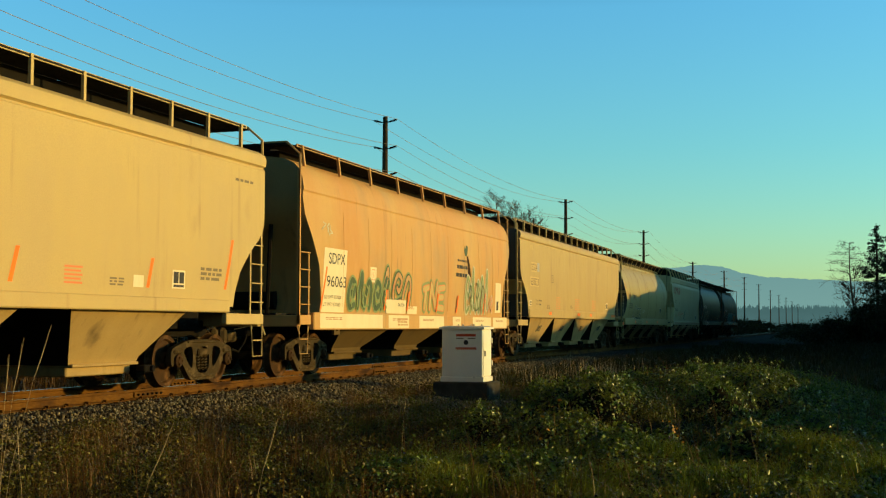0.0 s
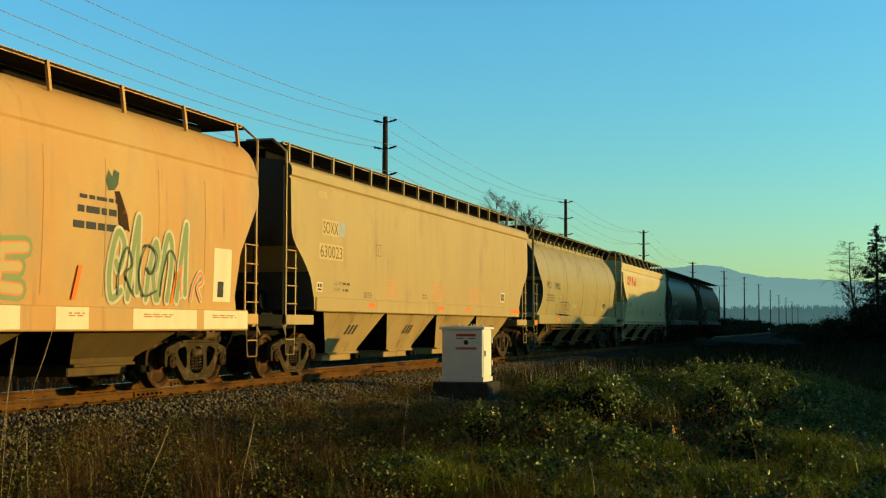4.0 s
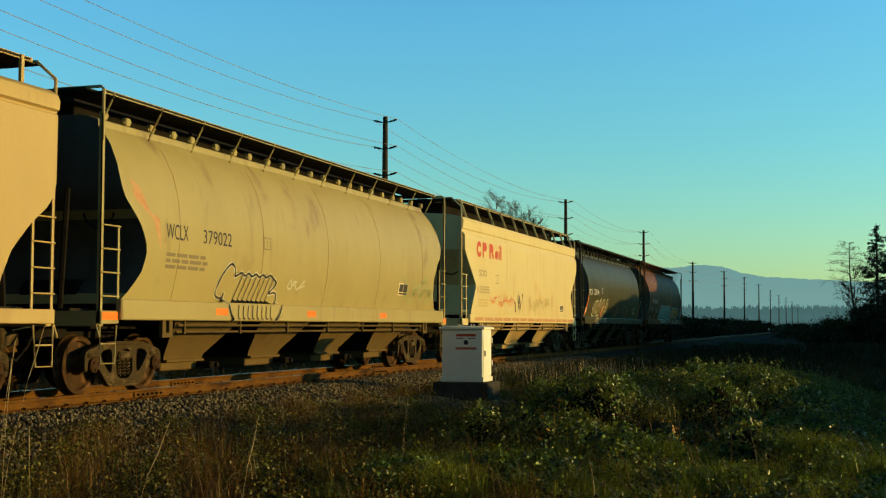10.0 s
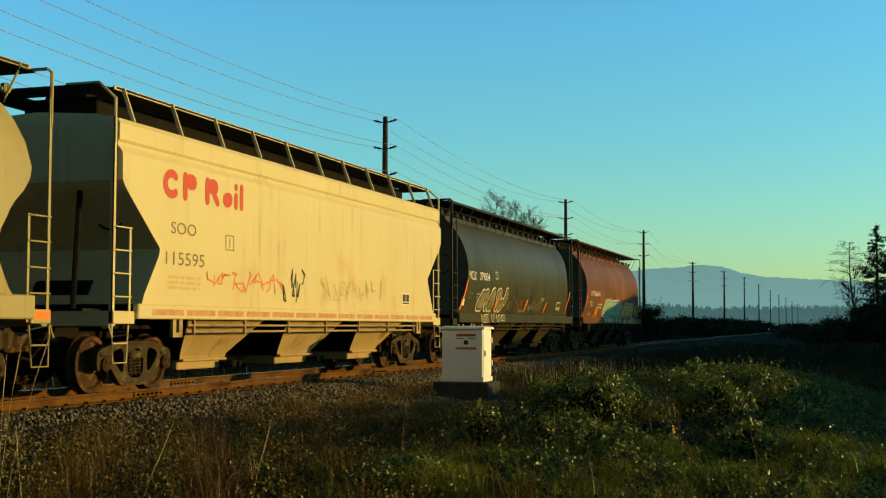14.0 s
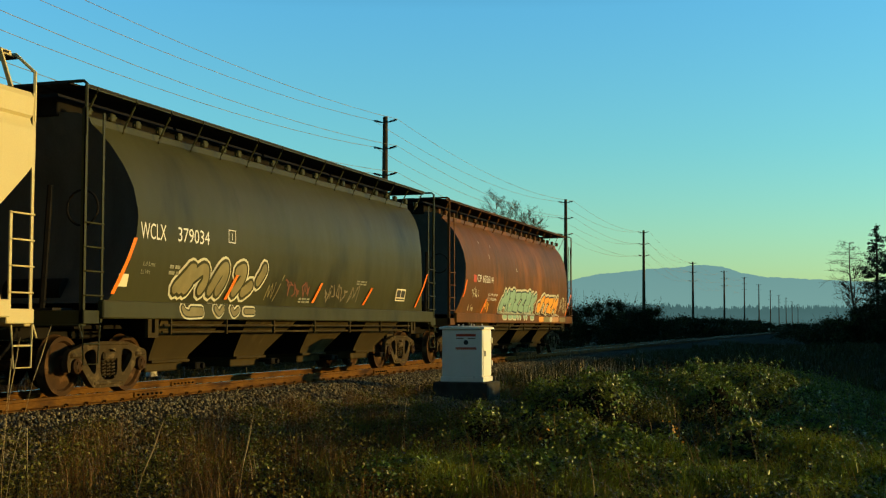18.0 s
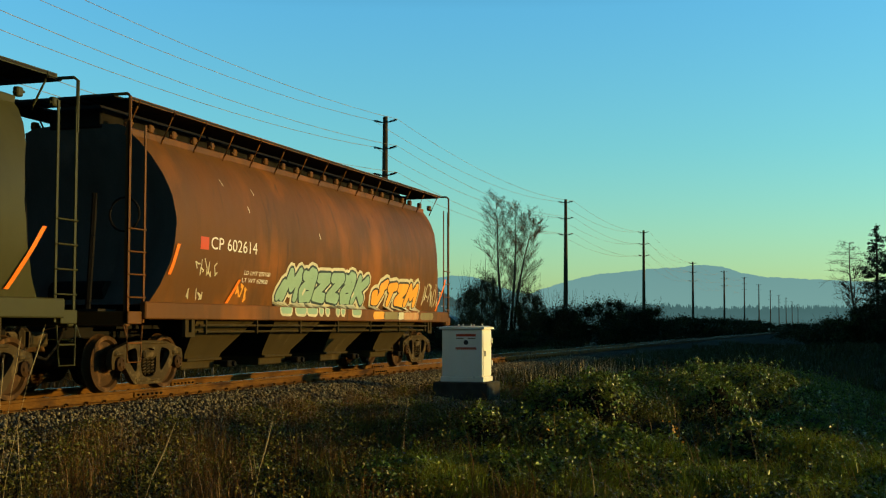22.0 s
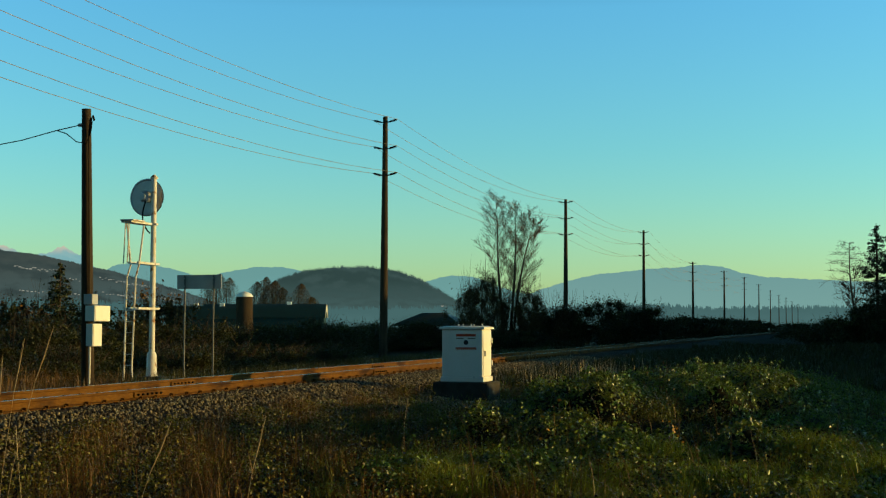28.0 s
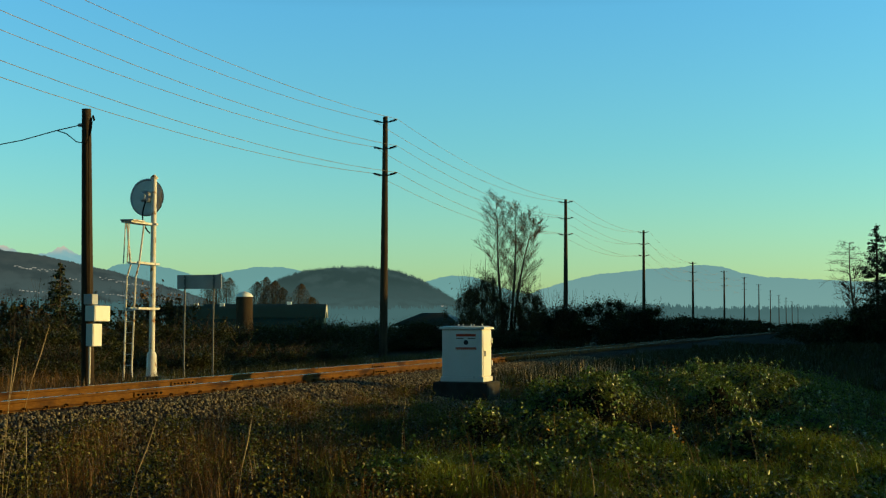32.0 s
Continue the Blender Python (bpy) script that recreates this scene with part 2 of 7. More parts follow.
    teal_line=mat("dark_teal_spray", (0.030, 0.050, 0.060), 0.55, second=(0.05, 0.075, 0.075), scale=4.0),
    haze_mint=mat("faint_mint_overspray", (0.315, 0.325, 0.150), 0.55, second=(0.36, 0.305, 0.125), scale=3.0, amount=0.9),
    lime=mat("faded_green_spray", (0.22, 0.29, 0.11), 0.55, second=(0.32, 0.29, 0.14), scale=3.0),
    stripe=mat("worn_rust_stripe", (0.46, 0.20, 0.08), 0.6, second=(0.52, 0.36, 0.17), scale=6.0, amount=0.8),
    leafy=mat("deep_green_spray", (0.055, 0.095, 0.045), 0.6, second=(0.10, 0.13, 0.07), scale=5.0),
    gold=mat("worn_gold_spray", (0.235, 0.195, 0.085), 0.5, second=(0.14, 0.11, 0.045), scale=2.5, amount=0.8),
    panel=mat("clean_white_panel", (0.78, 0.68, 0.46), 0.5, second=(0.68, 0.53, 0.32), scale=3.0, stretch=STREAK, amount=0.4),
)

# ---- mesh tools ----
class Geo:
    """Collects vertices and faces of one part."""

    def __init__(self):
        self.v, self.f = [], []

    def add(self, verts, faces):
        k = len(self.v)
        self.v.extend(tuple(p) for p in verts)
        self.f.extend(tuple(i + k for i in f) for f in faces)
        return self

    def box(self, x0, x1, y0, y1, z0, z1, b=0.0):
        if b <= 0:
            v = [(x, y, z) for x in (x0, x1) for y in (y0, y1) for z in (z0, z1)]
            return self.add(v, [(0, 1, 3, 2), (4, 6, 7, 5), (0, 4, 5, 1), (2, 3, 7, 6), (0, 2, 6, 4), (1, 5, 7, 3)])
        b = min(b, (x1 - x0) * 0.45, (y1 - y0) * 0.45, (z1 - z0) * 0.45)
        bm = bmesh.new()
        bmesh.ops.create_cube(bm, size=1.0)
        for p in bm.verts:
            p.co = ((x0 + x1) / 2 + p.co.x * (x1 - x0), (y0 + y1) / 2 + p.co.y * (y1 - y0), (z0 + z1) / 2 + p.co.z * (z1 - z0))
        bmesh.ops.bevel(bm, geom=bm.edges[:], offset=b, segments=1, affect="EDGES")
        return self.take(bm)

    def take(self, bm):
        bm.verts.index_update()
        self.add([p.co[:] for p in bm.verts], [[q.index for q in f.verts] for f in bm.faces])
        bm.free()
        return self

    def tube(self, points, radii, sides=8, caps=True):
        """A round bar along points."""
        if isinstance(radii, (int, float)):
            radii = [radii] * len(points)
        pts = [Vector(p) for p in points]
        rings = []
        for i, p in enumerate(pts):
            way = (pts[min(i + 1, len(pts) - 1)] - pts[max(i - 1, 0)]).normalized()
            side = way.cross(Vector((0, 0, 1)) if abs(way.z) < 0.9 else Vector((1, 0, 0))).normalized()
            up = side.cross(way)
            rings.append([p + (side * math.cos(a) + up * math.sin(a)) * radii[i] for a in (2 * math.pi * k / sides for k in range(sides))])
        return self.loft(rings, caps)

    def loft(self, rings, caps=True, closed=True):
        m = len(rings[0])
        v = [p for r in rings for p in r]
        f = []
        for i in range(len(rings) - 1):
            for k in range(m if closed else m - 1):
                a, b2 = i * m + k, i * m + (k + 1) % m
                f.append((a, b2, b2 + m, a + m))
        if caps:
            f.append(tuple(range(m))[::-1])
            f.append(tuple(range((len(rings) - 1) * m, len(rings) * m)))
        return self.add(v, f)

    def prism(self, outline, axis, a, b):
        """A flat outline pushed from a to b along an axis; outline in the two other coordinates, in order."""
        def at(p, q):
            return (q, p[0], p[1]) if axis == "x" else (p[0], q, p[1]) if axis == "y" else (p[0], p[1], q)
        return self.loft([[at(p, a) for p in outline], [at(p, b) for p in outline]])

    def mesh(self, name):
        me = bpy.data.meshes.new(name)
        me.from_pydata(self.v, [], self.f)
        me.validate()
        return me


def settle(me, smooth=30.0):
    bm = bmesh.new()
    bm.from_mesh(me)
    bmesh.ops.recalc_face_normals(bm, faces=bm.faces)
    bm.to_mesh(me)
    bm.free()
    if smooth:
        me.shade_smooth()
        me.set_sharp_from_angle(angle=radians(smooth))
    return me


def part(name, geo, material, parent=None, label="", smooth=30.0, place=None):
    """One mesh object; a part where it has a parent."""
    me = geo if isinstance(geo, bpy.types.Mesh) else settle(geo.mesh(name), smooth)
    if not me.materials:
        me.materials.append(material)
    ob = new(name, me)
    if parent:
        ob.parent = parent
    if place is not None:
        ob.matrix_basis = place
    if label:
        tagged(ob, label)
    return ob


def thing(name, label, category, m=None, group="", kind=""):
    ob = new(name)
    ob.empty_display_size = 0.2
    if m is not None:
        ob.matrix_basis = m
    return tagged(ob, label, category, group, kind)


def soup(name, verts, faces, material, smooth=False):
    """A mesh from numpy arrays: verts (n, 3), faces (m, 3 or 4)."""
    me = bpy.data.meshes.new(name)
    n, m, k = len(verts), len(faces), faces.shape[1]
    me.vertices.add(n)
    me.vertices.foreach_set("co", np.asarray(verts, np.float32).ravel())
    me.loops.add(m * k)
    me.loops.foreach_set("vertex_index", np.asarray(faces, np.int32).ravel())
    me.polygons.add(m)
    me.polygons.foreach_set("loop_start", np.arange(0, m * k, k, dtype=np.int32))
    me.update(calc_edges=True)
    if smooth:
        me.shade_smooth()
    me.materials.append(material)
    return me


RNG = np.random.default_rng(7)


def ease(x, a, b):
    t = np.clip((np.asarray(x, float) - a) / (b - a), 0, 1)
    return t * t * (3 - 2 * t)


def lumps(x, y, size, seed=0.0):
    """A smooth uneven field between about -1 and 1."""
    x, y = np.asarray(x, float) / size, np.asarray(y, float) / size
    return (np.sin(1.7 * x + 0.9 * y + seed) + np.sin(-1.1 * x + 1.9 * y + 2.3 * seed + 1.0) + np.sin(2.9 * x - 0.7 * y + seed * 1.7 + 2.0) * 0.7 + np.sin(0.6 * x + 3.1 * y - seed + 4.0) * 0.7) / 3.0

# ---- ground, track ----
def ground_z(x, y):
    x, y = np.asarray(x, float), np.asarray(y, float)
    z = -0.62 + 0.05 * lumps(x, y, 2.3) * ease(np.abs(x), 2.5, 6)
    bed = 1 - ease(np.abs(x), 2.3, 4.6)
    z = z + (0.62 - 0.33) * bed
    # bramble bank on the camera's side
    bank = ease(x, 6.0, 9.2) * ease(y, 14.5, 19.5) * (1 - ease(y, 29, 40)) * (1 - 0.85 * ease(x, 9.8, 13.2))
    z = z + bank * (0.30 + 0.22 * lumps(x, y, 1.6, 2.0))
    z = z - 0.30 * ease(-x, 4.5, 9.0) * (1 - ease(-x, 22, 40))
    z = z - 0.25 * ease(x, 12.0, 14.5) * ease(y, 12, 18) * (1 - ease(y, 45, 70))
    far = ease(np.hypot(x, y), 150, 600)
    return z * (1 - far) + far * -1.0


def build_ground():
    def steps(near, lo, hi, limit):
        s = list(np.arange(lo, hi + 1e-6, near))
        d, a, b = near, lo, hi
        while b < limit or a > -limit:
            d *= 1.35
            if b < limit:
                b += d
                s.append(b)
            if a > -limit:
                a -= d
                s.insert(0, a)
        return np.array(s)
    xs, ys = steps(0.45, -14, 18, 4300), steps(0.55, 3, 48, 4300)
    gx, gy = np.meshgrid(xs, ys, indexing="ij")
    v = np.stack([gx, gy, ground_z(gx, gy)], -1).reshape(-1, 3)
    nx, ny = len(xs), len(ys)
    i = (np.arange(nx - 1)[:, None] * ny + np.arange(ny - 1)[None]).ravel()
    f = np.stack([i, i + ny, i + ny + 1, i + 1], -1)
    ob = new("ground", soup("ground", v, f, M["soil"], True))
    tagged(ob, "flat grassy railway land with weeds, its soil darkened for shade", "ground", kind="structure")


def build_track():
    track = thing("railway_track", "single railway track with rusty rails on grey crushed stone", "track", kind="structure")
    # ballast bed, darker than its stones: shade of the gaps in its colour
    prof = [(-4.3, -0.75), (-2.9, -0.40), (-1.8, -0.20), (1.8, -0.20), (2.7, -0.34), (4.4, -0.75)]
    ys = [-60, -20] + list(np.arange(0, 80, 1.0)) + [90, 120, 160, 220, 300, 450, 700]
    rings = []
    for y in ys:
        rings.append([(x + (0.14 * float(lumps(x * 3, y, 1.1, 1.0)) if abs(x) > 2 else 0), y, z + 0.02 * float(lumps(x, y, 0.35, 3.0))) for x, z in prof])
    part("ballast_bed", Geo().loft(rings, caps=False, closed=False), M["ballast"], track, "crushed stone bed, darkened for the shade between stones")
    # loose stones on the bed
    n = 60000
    y = RNG.uniform(11, 52, n) ** 1.0
    x = RNG.uniform(-2.2, 4.6, n)
    top = np.interp(np.abs(x), [0, 1.8, 2.7, 4.4], [-0.20, -0.20, -0.34, -0.66])
    keep = ~((np.abs(x) < 1.35) & (RNG.random(n) < 0.5))
    x, y, top = x[keep], y[keep], top[keep]
    n = len(x)
    s = RNG.uniform(0.012, 0.034, n)
    base = np.array([(1, 0, 0), (-1, 0, 0), (0, 1, 0), (0, -1, 0), (0, 0, 1), (0, 0, -1)], float)
    tri = np.array([(0, 2, 4), (2, 1, 4), (1, 3, 4), (3, 0, 4), (2, 0, 5), (1, 2, 5), (3, 1, 5), (0, 3, 5)])
    v = base[None] * (s[:, None, None] * RNG.uniform(0.6, 1.4, (n, 6, 1))) + RNG.normal(0, 0.005, (n, 6, 3))
    a = RNG.uniform(0, 6.28, n)
    ca, sa = np.cos(a)[:, None], np.sin(a)[:, None]
    v[..., 0], v[..., 1] = v[..., 0] * ca - v[..., 1] * sa, v[..., 0] * sa + v[..., 1] * ca
    v += np.stack([x, y, top + s * 0.5], -1)[:, None]
    gx, gy = RNG.uniform(3.6, 6.6, 9000), RNG.uniform(20.5, 27.6, 9000)
    s2 = RNG.uniform(0.012, 0.032, 9000)
    w = base[None] * (s2[:, None, None] * RNG.uniform(0.6, 1.4, (9000, 6, 1))) + RNG.normal(0, 0.005, (9000, 6, 3))
    w += np.stack([gx, gy, ground_z(gx, gy) + s2 * 0.4], -1)[:, None]
    v, n = np.concatenate([v, w]), n + 9000
    f = tri[None] + (np.arange(n) * 6)[:, None, None]
    ob = part("ballast_stones", soup("ballast_stones", v.reshape(-1, 3), f.reshape(-1, 3), M["stone"]), None, track)
    tagged(ob, "loose broken ballast stones", kind="stuff")
    # rails
    head = [(-0.075, -0.172), (0.075, -0.172), (0.075, -0.160), (0.012, -0.142), (0.010, -0.048), (0.037, -0.040), (0.037, -0.010), (0.028, 0.0),
            (-0.028, 0.0), (-0.037, -0.010), (-0.037, -0.040), (-0.010, -0.048), (-0.012, -0.142), (-0.075, -0.160)]
    for side in (1, -1):
        g = Geo()
        g.loft([[(side * 0.7545 + px, y, pz) for px, pz in head] for y in (-80, 0, 40, 120, 300, 700)])
        rail = part("rail", g, M["rail"], track, "rusty steel rail")
        rail.data.materials.append(M["railtop"])
        for p in rail.data.polygons:
            if p.center.z > -0.0015:
                p.material_index = 1
        for y0 in ((18.4, 29.6, 41.5) if side > 0 else (22.2, 33.4, 45.0)):
            jb = Geo().box(side * 0.7545 + 0.012, side * 0.7545 + 0.042, y0, y0 + 0.92, -0.135, -0.048, 0.008)
            bar = part("joint_bar", jb, M["rail"], track)
            for k in range(6):
                part("bolt", Geo().tube([(side * 0.7545 + 0.036, y0 + 0.1 + 0.144 * k, -0.09), (side * 0.7545 + 0.075, y0 + 0.1 + 0.144 * k, -0.09)], 0.02, 6), M["black"], bar)
    # ties
    me = None
    for k in range(-10, 110):
        y = 6 + 0.52 * k + float(lumps(k, 0, 0.7)) * 0.03
        ob = part("tie", me or Geo().box(-1.3, 1.3, -0.115, 0.115, -0.36, -0.178, 0.012), M["tie"], track, place=pose(0, y, 0, 0, 0, float(lumps(k, 3, 0.9)) * 1.2))
        me = ob.data
    me = None
    for k in range(10, 90):
        y = 6 + 0.52 * k + float(lumps(k, 0, 0.7)) * 0.03
        for side in (1, -1):
            g = None
            if me is None:
                g = Geo().box(-0.1, 0.1, -0.09, 0.09, -0.178, -0.163, 0.004)
                for sx in (-0.088, 0.088):
                    g.box(sx - 0.016, sx + 0.016, -0.05, -0.02, -0.165, -0.14, 0.004)
                g.box(0.02, 0.085, 0.06, 0.085, -0.168, -0.12, 0.004)
            ob = part("tie_plate", me or g, M["rail"], track, place=pose(side * 0.7545, y, 0))
            me = ob.data
    return track


build_ground()
build_track()

# ---- train ----
PROFILES = {
    # half cross sections from the side sill up over the roof: (x, z)
    "flat": [(1.58, 1.42), (1.60, 2.2), (1.60, 3.2), (1.58, 4.06), (1.62, 4.08), (1.62, 4.20), (1.58, 4.22), (1.56, 4.30), (1.20, 4.38), (0.62, 4.45), (0.0, 4.48)],
    "flat_roll": [(1.58, 1.42), (1.60, 2.2), (1.60, 3.2), (1.59, 4.05), (1.555, 4.08), (1.555, 4.10), (1.61, 4.13), (1.62, 4.25), (1.58, 4.34), (1.46, 4.42), (1.10, 4.48), (0.0, 4.54)],
    "flat_shoulder": [(1.58, 1.42), (1.60, 2.2), (1.60, 3.2), (1.60, 3.74), (1.58, 3.79), (1.52, 3.86), (1.50, 3.93), (1.54, 3.97), (1.55, 4.22), (1.50, 4.30), (1.10, 4.38), (0.0, 4.46)],
    "round": [(1.56, 1.34), (1.59, 2.1), (1.60, 2.9), (1.58, 3.5), (1.55, 3.86), (1.57, 3.90), (1.55, 3.98), (1.50, 4.18), (1.42, 4.34), (1.28, 4.48), (1.08, 4.58), (0.7, 4.64), (0.0, 4.66)],
    "cylinder": [(1.42, 1.42), (1.50, 1.75), (1.57, 2.1), (1.605, 2.5), (1.60, 2.9), (1.55, 3.25), (1.45, 3.6), (1.30, 3.9), (1.14, 4.12), (1.04, 4.22), (1.02, 4.33), (0.82, 4.40), (0.0, 4.46)],
}
CUTS = {
    # how far the side sheet ends inside the corner post, by height: (z, inset)
    "flat": [(1.4, 0.75), (1.55, 0.8), (2.3, 1.28), (3.15, 0.28), (3.3, 0.12), (4.6, 0.10)],
    "flat_soxx": [(1.4, 1.32), (1.7, 1.25), (2.1, 1.05), (2.5, 0.62), (2.75, 0.25), (3.0, 0.10), (4.6, 0.06)],
    "round": [(1.4, 0.95), (1.6, 1.02), (2.4, 0.85), (2.9, 0.5), (3.4, 0.12), (3.7, 0.06), (4.6, 0.25)],
    "cylinder": [(1.4, 0.6), (1.6, 0.85), (1.9, 1.12), (2.3, 1.22), (2.7, 0.98), (3.0, 0.62), (3.2, 0.50), (3.6, 0.52), (4.6, 0.68)],
    "cylinder_full": [(1.4, 0.75), (1.7, 1.0), (2.2, 1.25), (2.8, 1.36), (3.3, 1.28), (3.8, 1.05), (4.6, 0.7)],
}


def side_x(profile, z):
    ps = PROFILES[profile]
    k = 5 if profile.startswith("flat_") else 8 if profile != "cylinder" else 10
    zs, xs = [p[1] for p in ps[:k]], [p[0] for p in ps[:k]]
    return float(np.interp(z, zs, xs))


def body_mesh(profile, cut, length):
    half = PROFILES[profile]
    # more points down the side, so that the end cut is drawn well
    pts = []
    for (x0, z0), (x1, z1) in zip(half, half[1:]):
        k = max(1, int(math.hypot(x1 - x0, z1 - z0) / 0.12))
        pts += [(x0 + (x1 - x0) * i / k, z0 + (z1 - z0) * i / k) for i in range(k)]
    pts.append(half[-1])
    cz, ci = [p[0] for p in CUTS[cut]], [p[1] for p in CUTS[cut]]
    full = pts + [(-x, z) for x, z in pts[-2::-1]]
    n, ny = len(full), 24
    g = Geo()
    rings = []
    for j in range(ny + 1):
        u = j / ny
        rings.append([(x, float(np.interp(z, cz, ci)) * (1 - u) + (length - float(np.interp(z, cz, ci))) * u, z) for x, z in full])
    g.loft(rings, caps=False, closed=False)
    h = len(pts)
    for j in (0, ny):
        base = j * n
        for i in range(h - 1):
            g.f.append((base + i, base + i + 1, base + n - 2 - i, base + n - 1 - i))
    # floor
    g.f.append((0, n - 1, ny * n + n - 1, ny * n))
    return g


def hopper_bay(y0, y1, top, gate, material, car, lean=0.0, wide=False):
    """A funnel under the car with its outlet gate."""
    yc = (y0 + y1) / 2 + lean
    g = Geo()
    rings = []
    low, foot = (0.50, 1.08) if wide else (0.44, 0.88)
    for z, w, x in ((top, 1.0 if wide else 0.76, 1.46 if wide else 1.42), (0.56, low, foot), (0.46, low - 0.02, foot - 0.03)):
        a, b = yc - (yc - y0) * w, yc + (y1 - yc) * w
        rings.append([(x, a, z), (x, b, z), (-x, b, z), (-x, a, z)])
    g.loft(rings)
    bay = part("hopper_bay", g, material, car)
    # slope sheets between the bays go black: their shade is put into colour
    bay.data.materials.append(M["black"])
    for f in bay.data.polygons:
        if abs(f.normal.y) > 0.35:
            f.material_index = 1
    a, b = yc - (yc - y0) * (low - 0.04), yc + (y1 - yc) * (low - 0.04)
    part("outlet_gate", Geo().box(-foot + 0.1, foot - 0.1, a, b, 0.28, 0.44, 0.02).box(-foot - 0.04, foot + 0.04, a - 0.03, b + 0.03, 0.43, 0.48, 0.01), material, bay)
    k = Geo().box(0.95, 1.12, b - 0.10, b + 0.22, 0.30, 0.42, 0.02).tube([(1.10, b + 0.1, 0.36), (1.17, b + 0.1, 0.36)], 0.05, 8).tube([(-0.5, b + 0.14, 0.36), (0.9, b + 0.14, 0.36)], 0.025, 6)
    part("gate_capstan", k, M["black"], bay)
    return bay


def rounded(loop, times=2):
    """The outline with its corners cut round."""
    for k in range(times):
        loop = [(p[0] * w + q[0] * (1 - w), p[1] * w + q[1] * (1 - w)) for p, q in zip(loop, loop[1:] + loop[:1]) for w in (0.78, 0.22)]
    return loop


def casting(edge, holes, x0, x1):
    """A thick plate in the plane of y and z with rounded edge and holes."""
    bm = bmesh.new()
    for loop in [edge] + holes:
        vs = [bm.verts.new((x0, y, z)) for y, z in rounded(loop)]
        for a, b in zip(vs, vs[1:] + vs[:1]):
            bm.edges.new((a, b))
    bmesh.ops.triangle_fill(bm, use_beauty=True, edges=bm.edges[:])
    top = bmesh.ops.extrude_face_region(bm, geom=bm.faces[:])["geom"]
    bmesh.ops.translate(bm, vec=(x1 - x0, 0, 0), verts=[e for e in top if isinstance(e, bmesh.types.BMVert)])
    return Geo().take(bm)


HALF_EDGE = [(0.0, 0.825), (0.34, 0.825), (0.62, 0.80), (0.90, 0.72), (1.08, 0.68), (1.12, 0.55), (1.10, 0.37), (1.03, 0.36), (1.02, 0.56), (0.78, 0.56), (0.77, 0.42), (0.70, 0.38), (0.46, 0.12), (0.30, 0.10), (0.0, 0.10)]
FRAME_EDGE = HALF_EDGE + [(-y, z) for y, z in HALF_EDGE[-2:0:-1]]
FRAME_HOLES = [[(0.24, 0.70), (-0.24, 0.70), (-0.24, 0.22), (0.24, 0.22)],
               [(0.70, 0.60), (0.62, 0.68), (0.36, 0.72), (0.35, 0.36), (0.42, 0.30)],
               [(-0.42, 0.30), (-0.35, 0.36), (-0.36, 0.72), (-0.62, 0.68), (-0.70, 0.60)]]


def build_truck(car, y, wheels):
    """A two-axle truck of three pieces; wheelsets are keyed by the caller."""
    t = part("truck", Geo().box(-0.98, 0.98, -0.17, 0.17, 0.50, 0.74, 0.04).tube([(0, 0, 0.7), (0, 0, 0.86)], 0.22, 16), M["truck"], car, "dusty cast-steel truck", place=pose(0, y, 0))
    for side in (1, -1):
        x0, x1 = (0.95, 1.05) if side > 0 else (-1.05, -0.95)
        g = casting(FRAME_EDGE, FRAME_HOLES, x0, x1)
        # raised lips round the casting, the pedestal roofs and the bearing adapters
        for yy in (-0.9, 0.9):
            g.box(x0 - 0.03, x1 + 0.03, yy - 0.15, yy + 0.15, 0.575, 0.66, 0.03)
        g.box(x0 - 0.02, x1 + 0.025, -0.56, 0.56, 0.765, 0.815, 0.015)
        g.box(x0 - 0.02, x1 + 0.025, -0.40, 0.40, 0.145, 0.20, 0.015)
        part("side_frame", g, M["truck"], t)
        s = Geo()
        for yy in (-0.13, 0.0, 0.13):
            turns = [(side * 1.0 + 0.055 * math.cos(a), yy + 0.055 * math.sin(a), 0.26 + 0.26 * k / 40) for k in range(41) for a in (k * 2 * math.pi * 5 / 40,)]
            s.tube(turns, 0.014, 5)
        part("spring", s, M["truck"], t)
        part("bolster_end", Geo().box(min(side * 0.98, side * 1.09), max(side * 0.98, side * 1.09), -0.19, 0.19, 0.53, 0.66, 0.03), M["truck"], t)
    # brake beam and rigging
    part("brake_beam", Geo().tube([(-0.8, 0.42, 0.42), (0.8, 0.42, 0.42)], 0.05, 8).tube([(-0.8, -0.42, 0.42), (0.8, -0.42, 0.42)], 0.05, 8).box(-0.06, 0.06, -0.5, 0.5, 0.34, 0.40), M["black"], t)
    for yy in (-0.9, 0.9):
        w = part("wheelset", wheel_mesh(), M["wheel"], t, "rusty steel wheels on an axle", place=pose(0, yy, 0.457))
        wheels.append((w, yy))
    return t


WHEEL = []


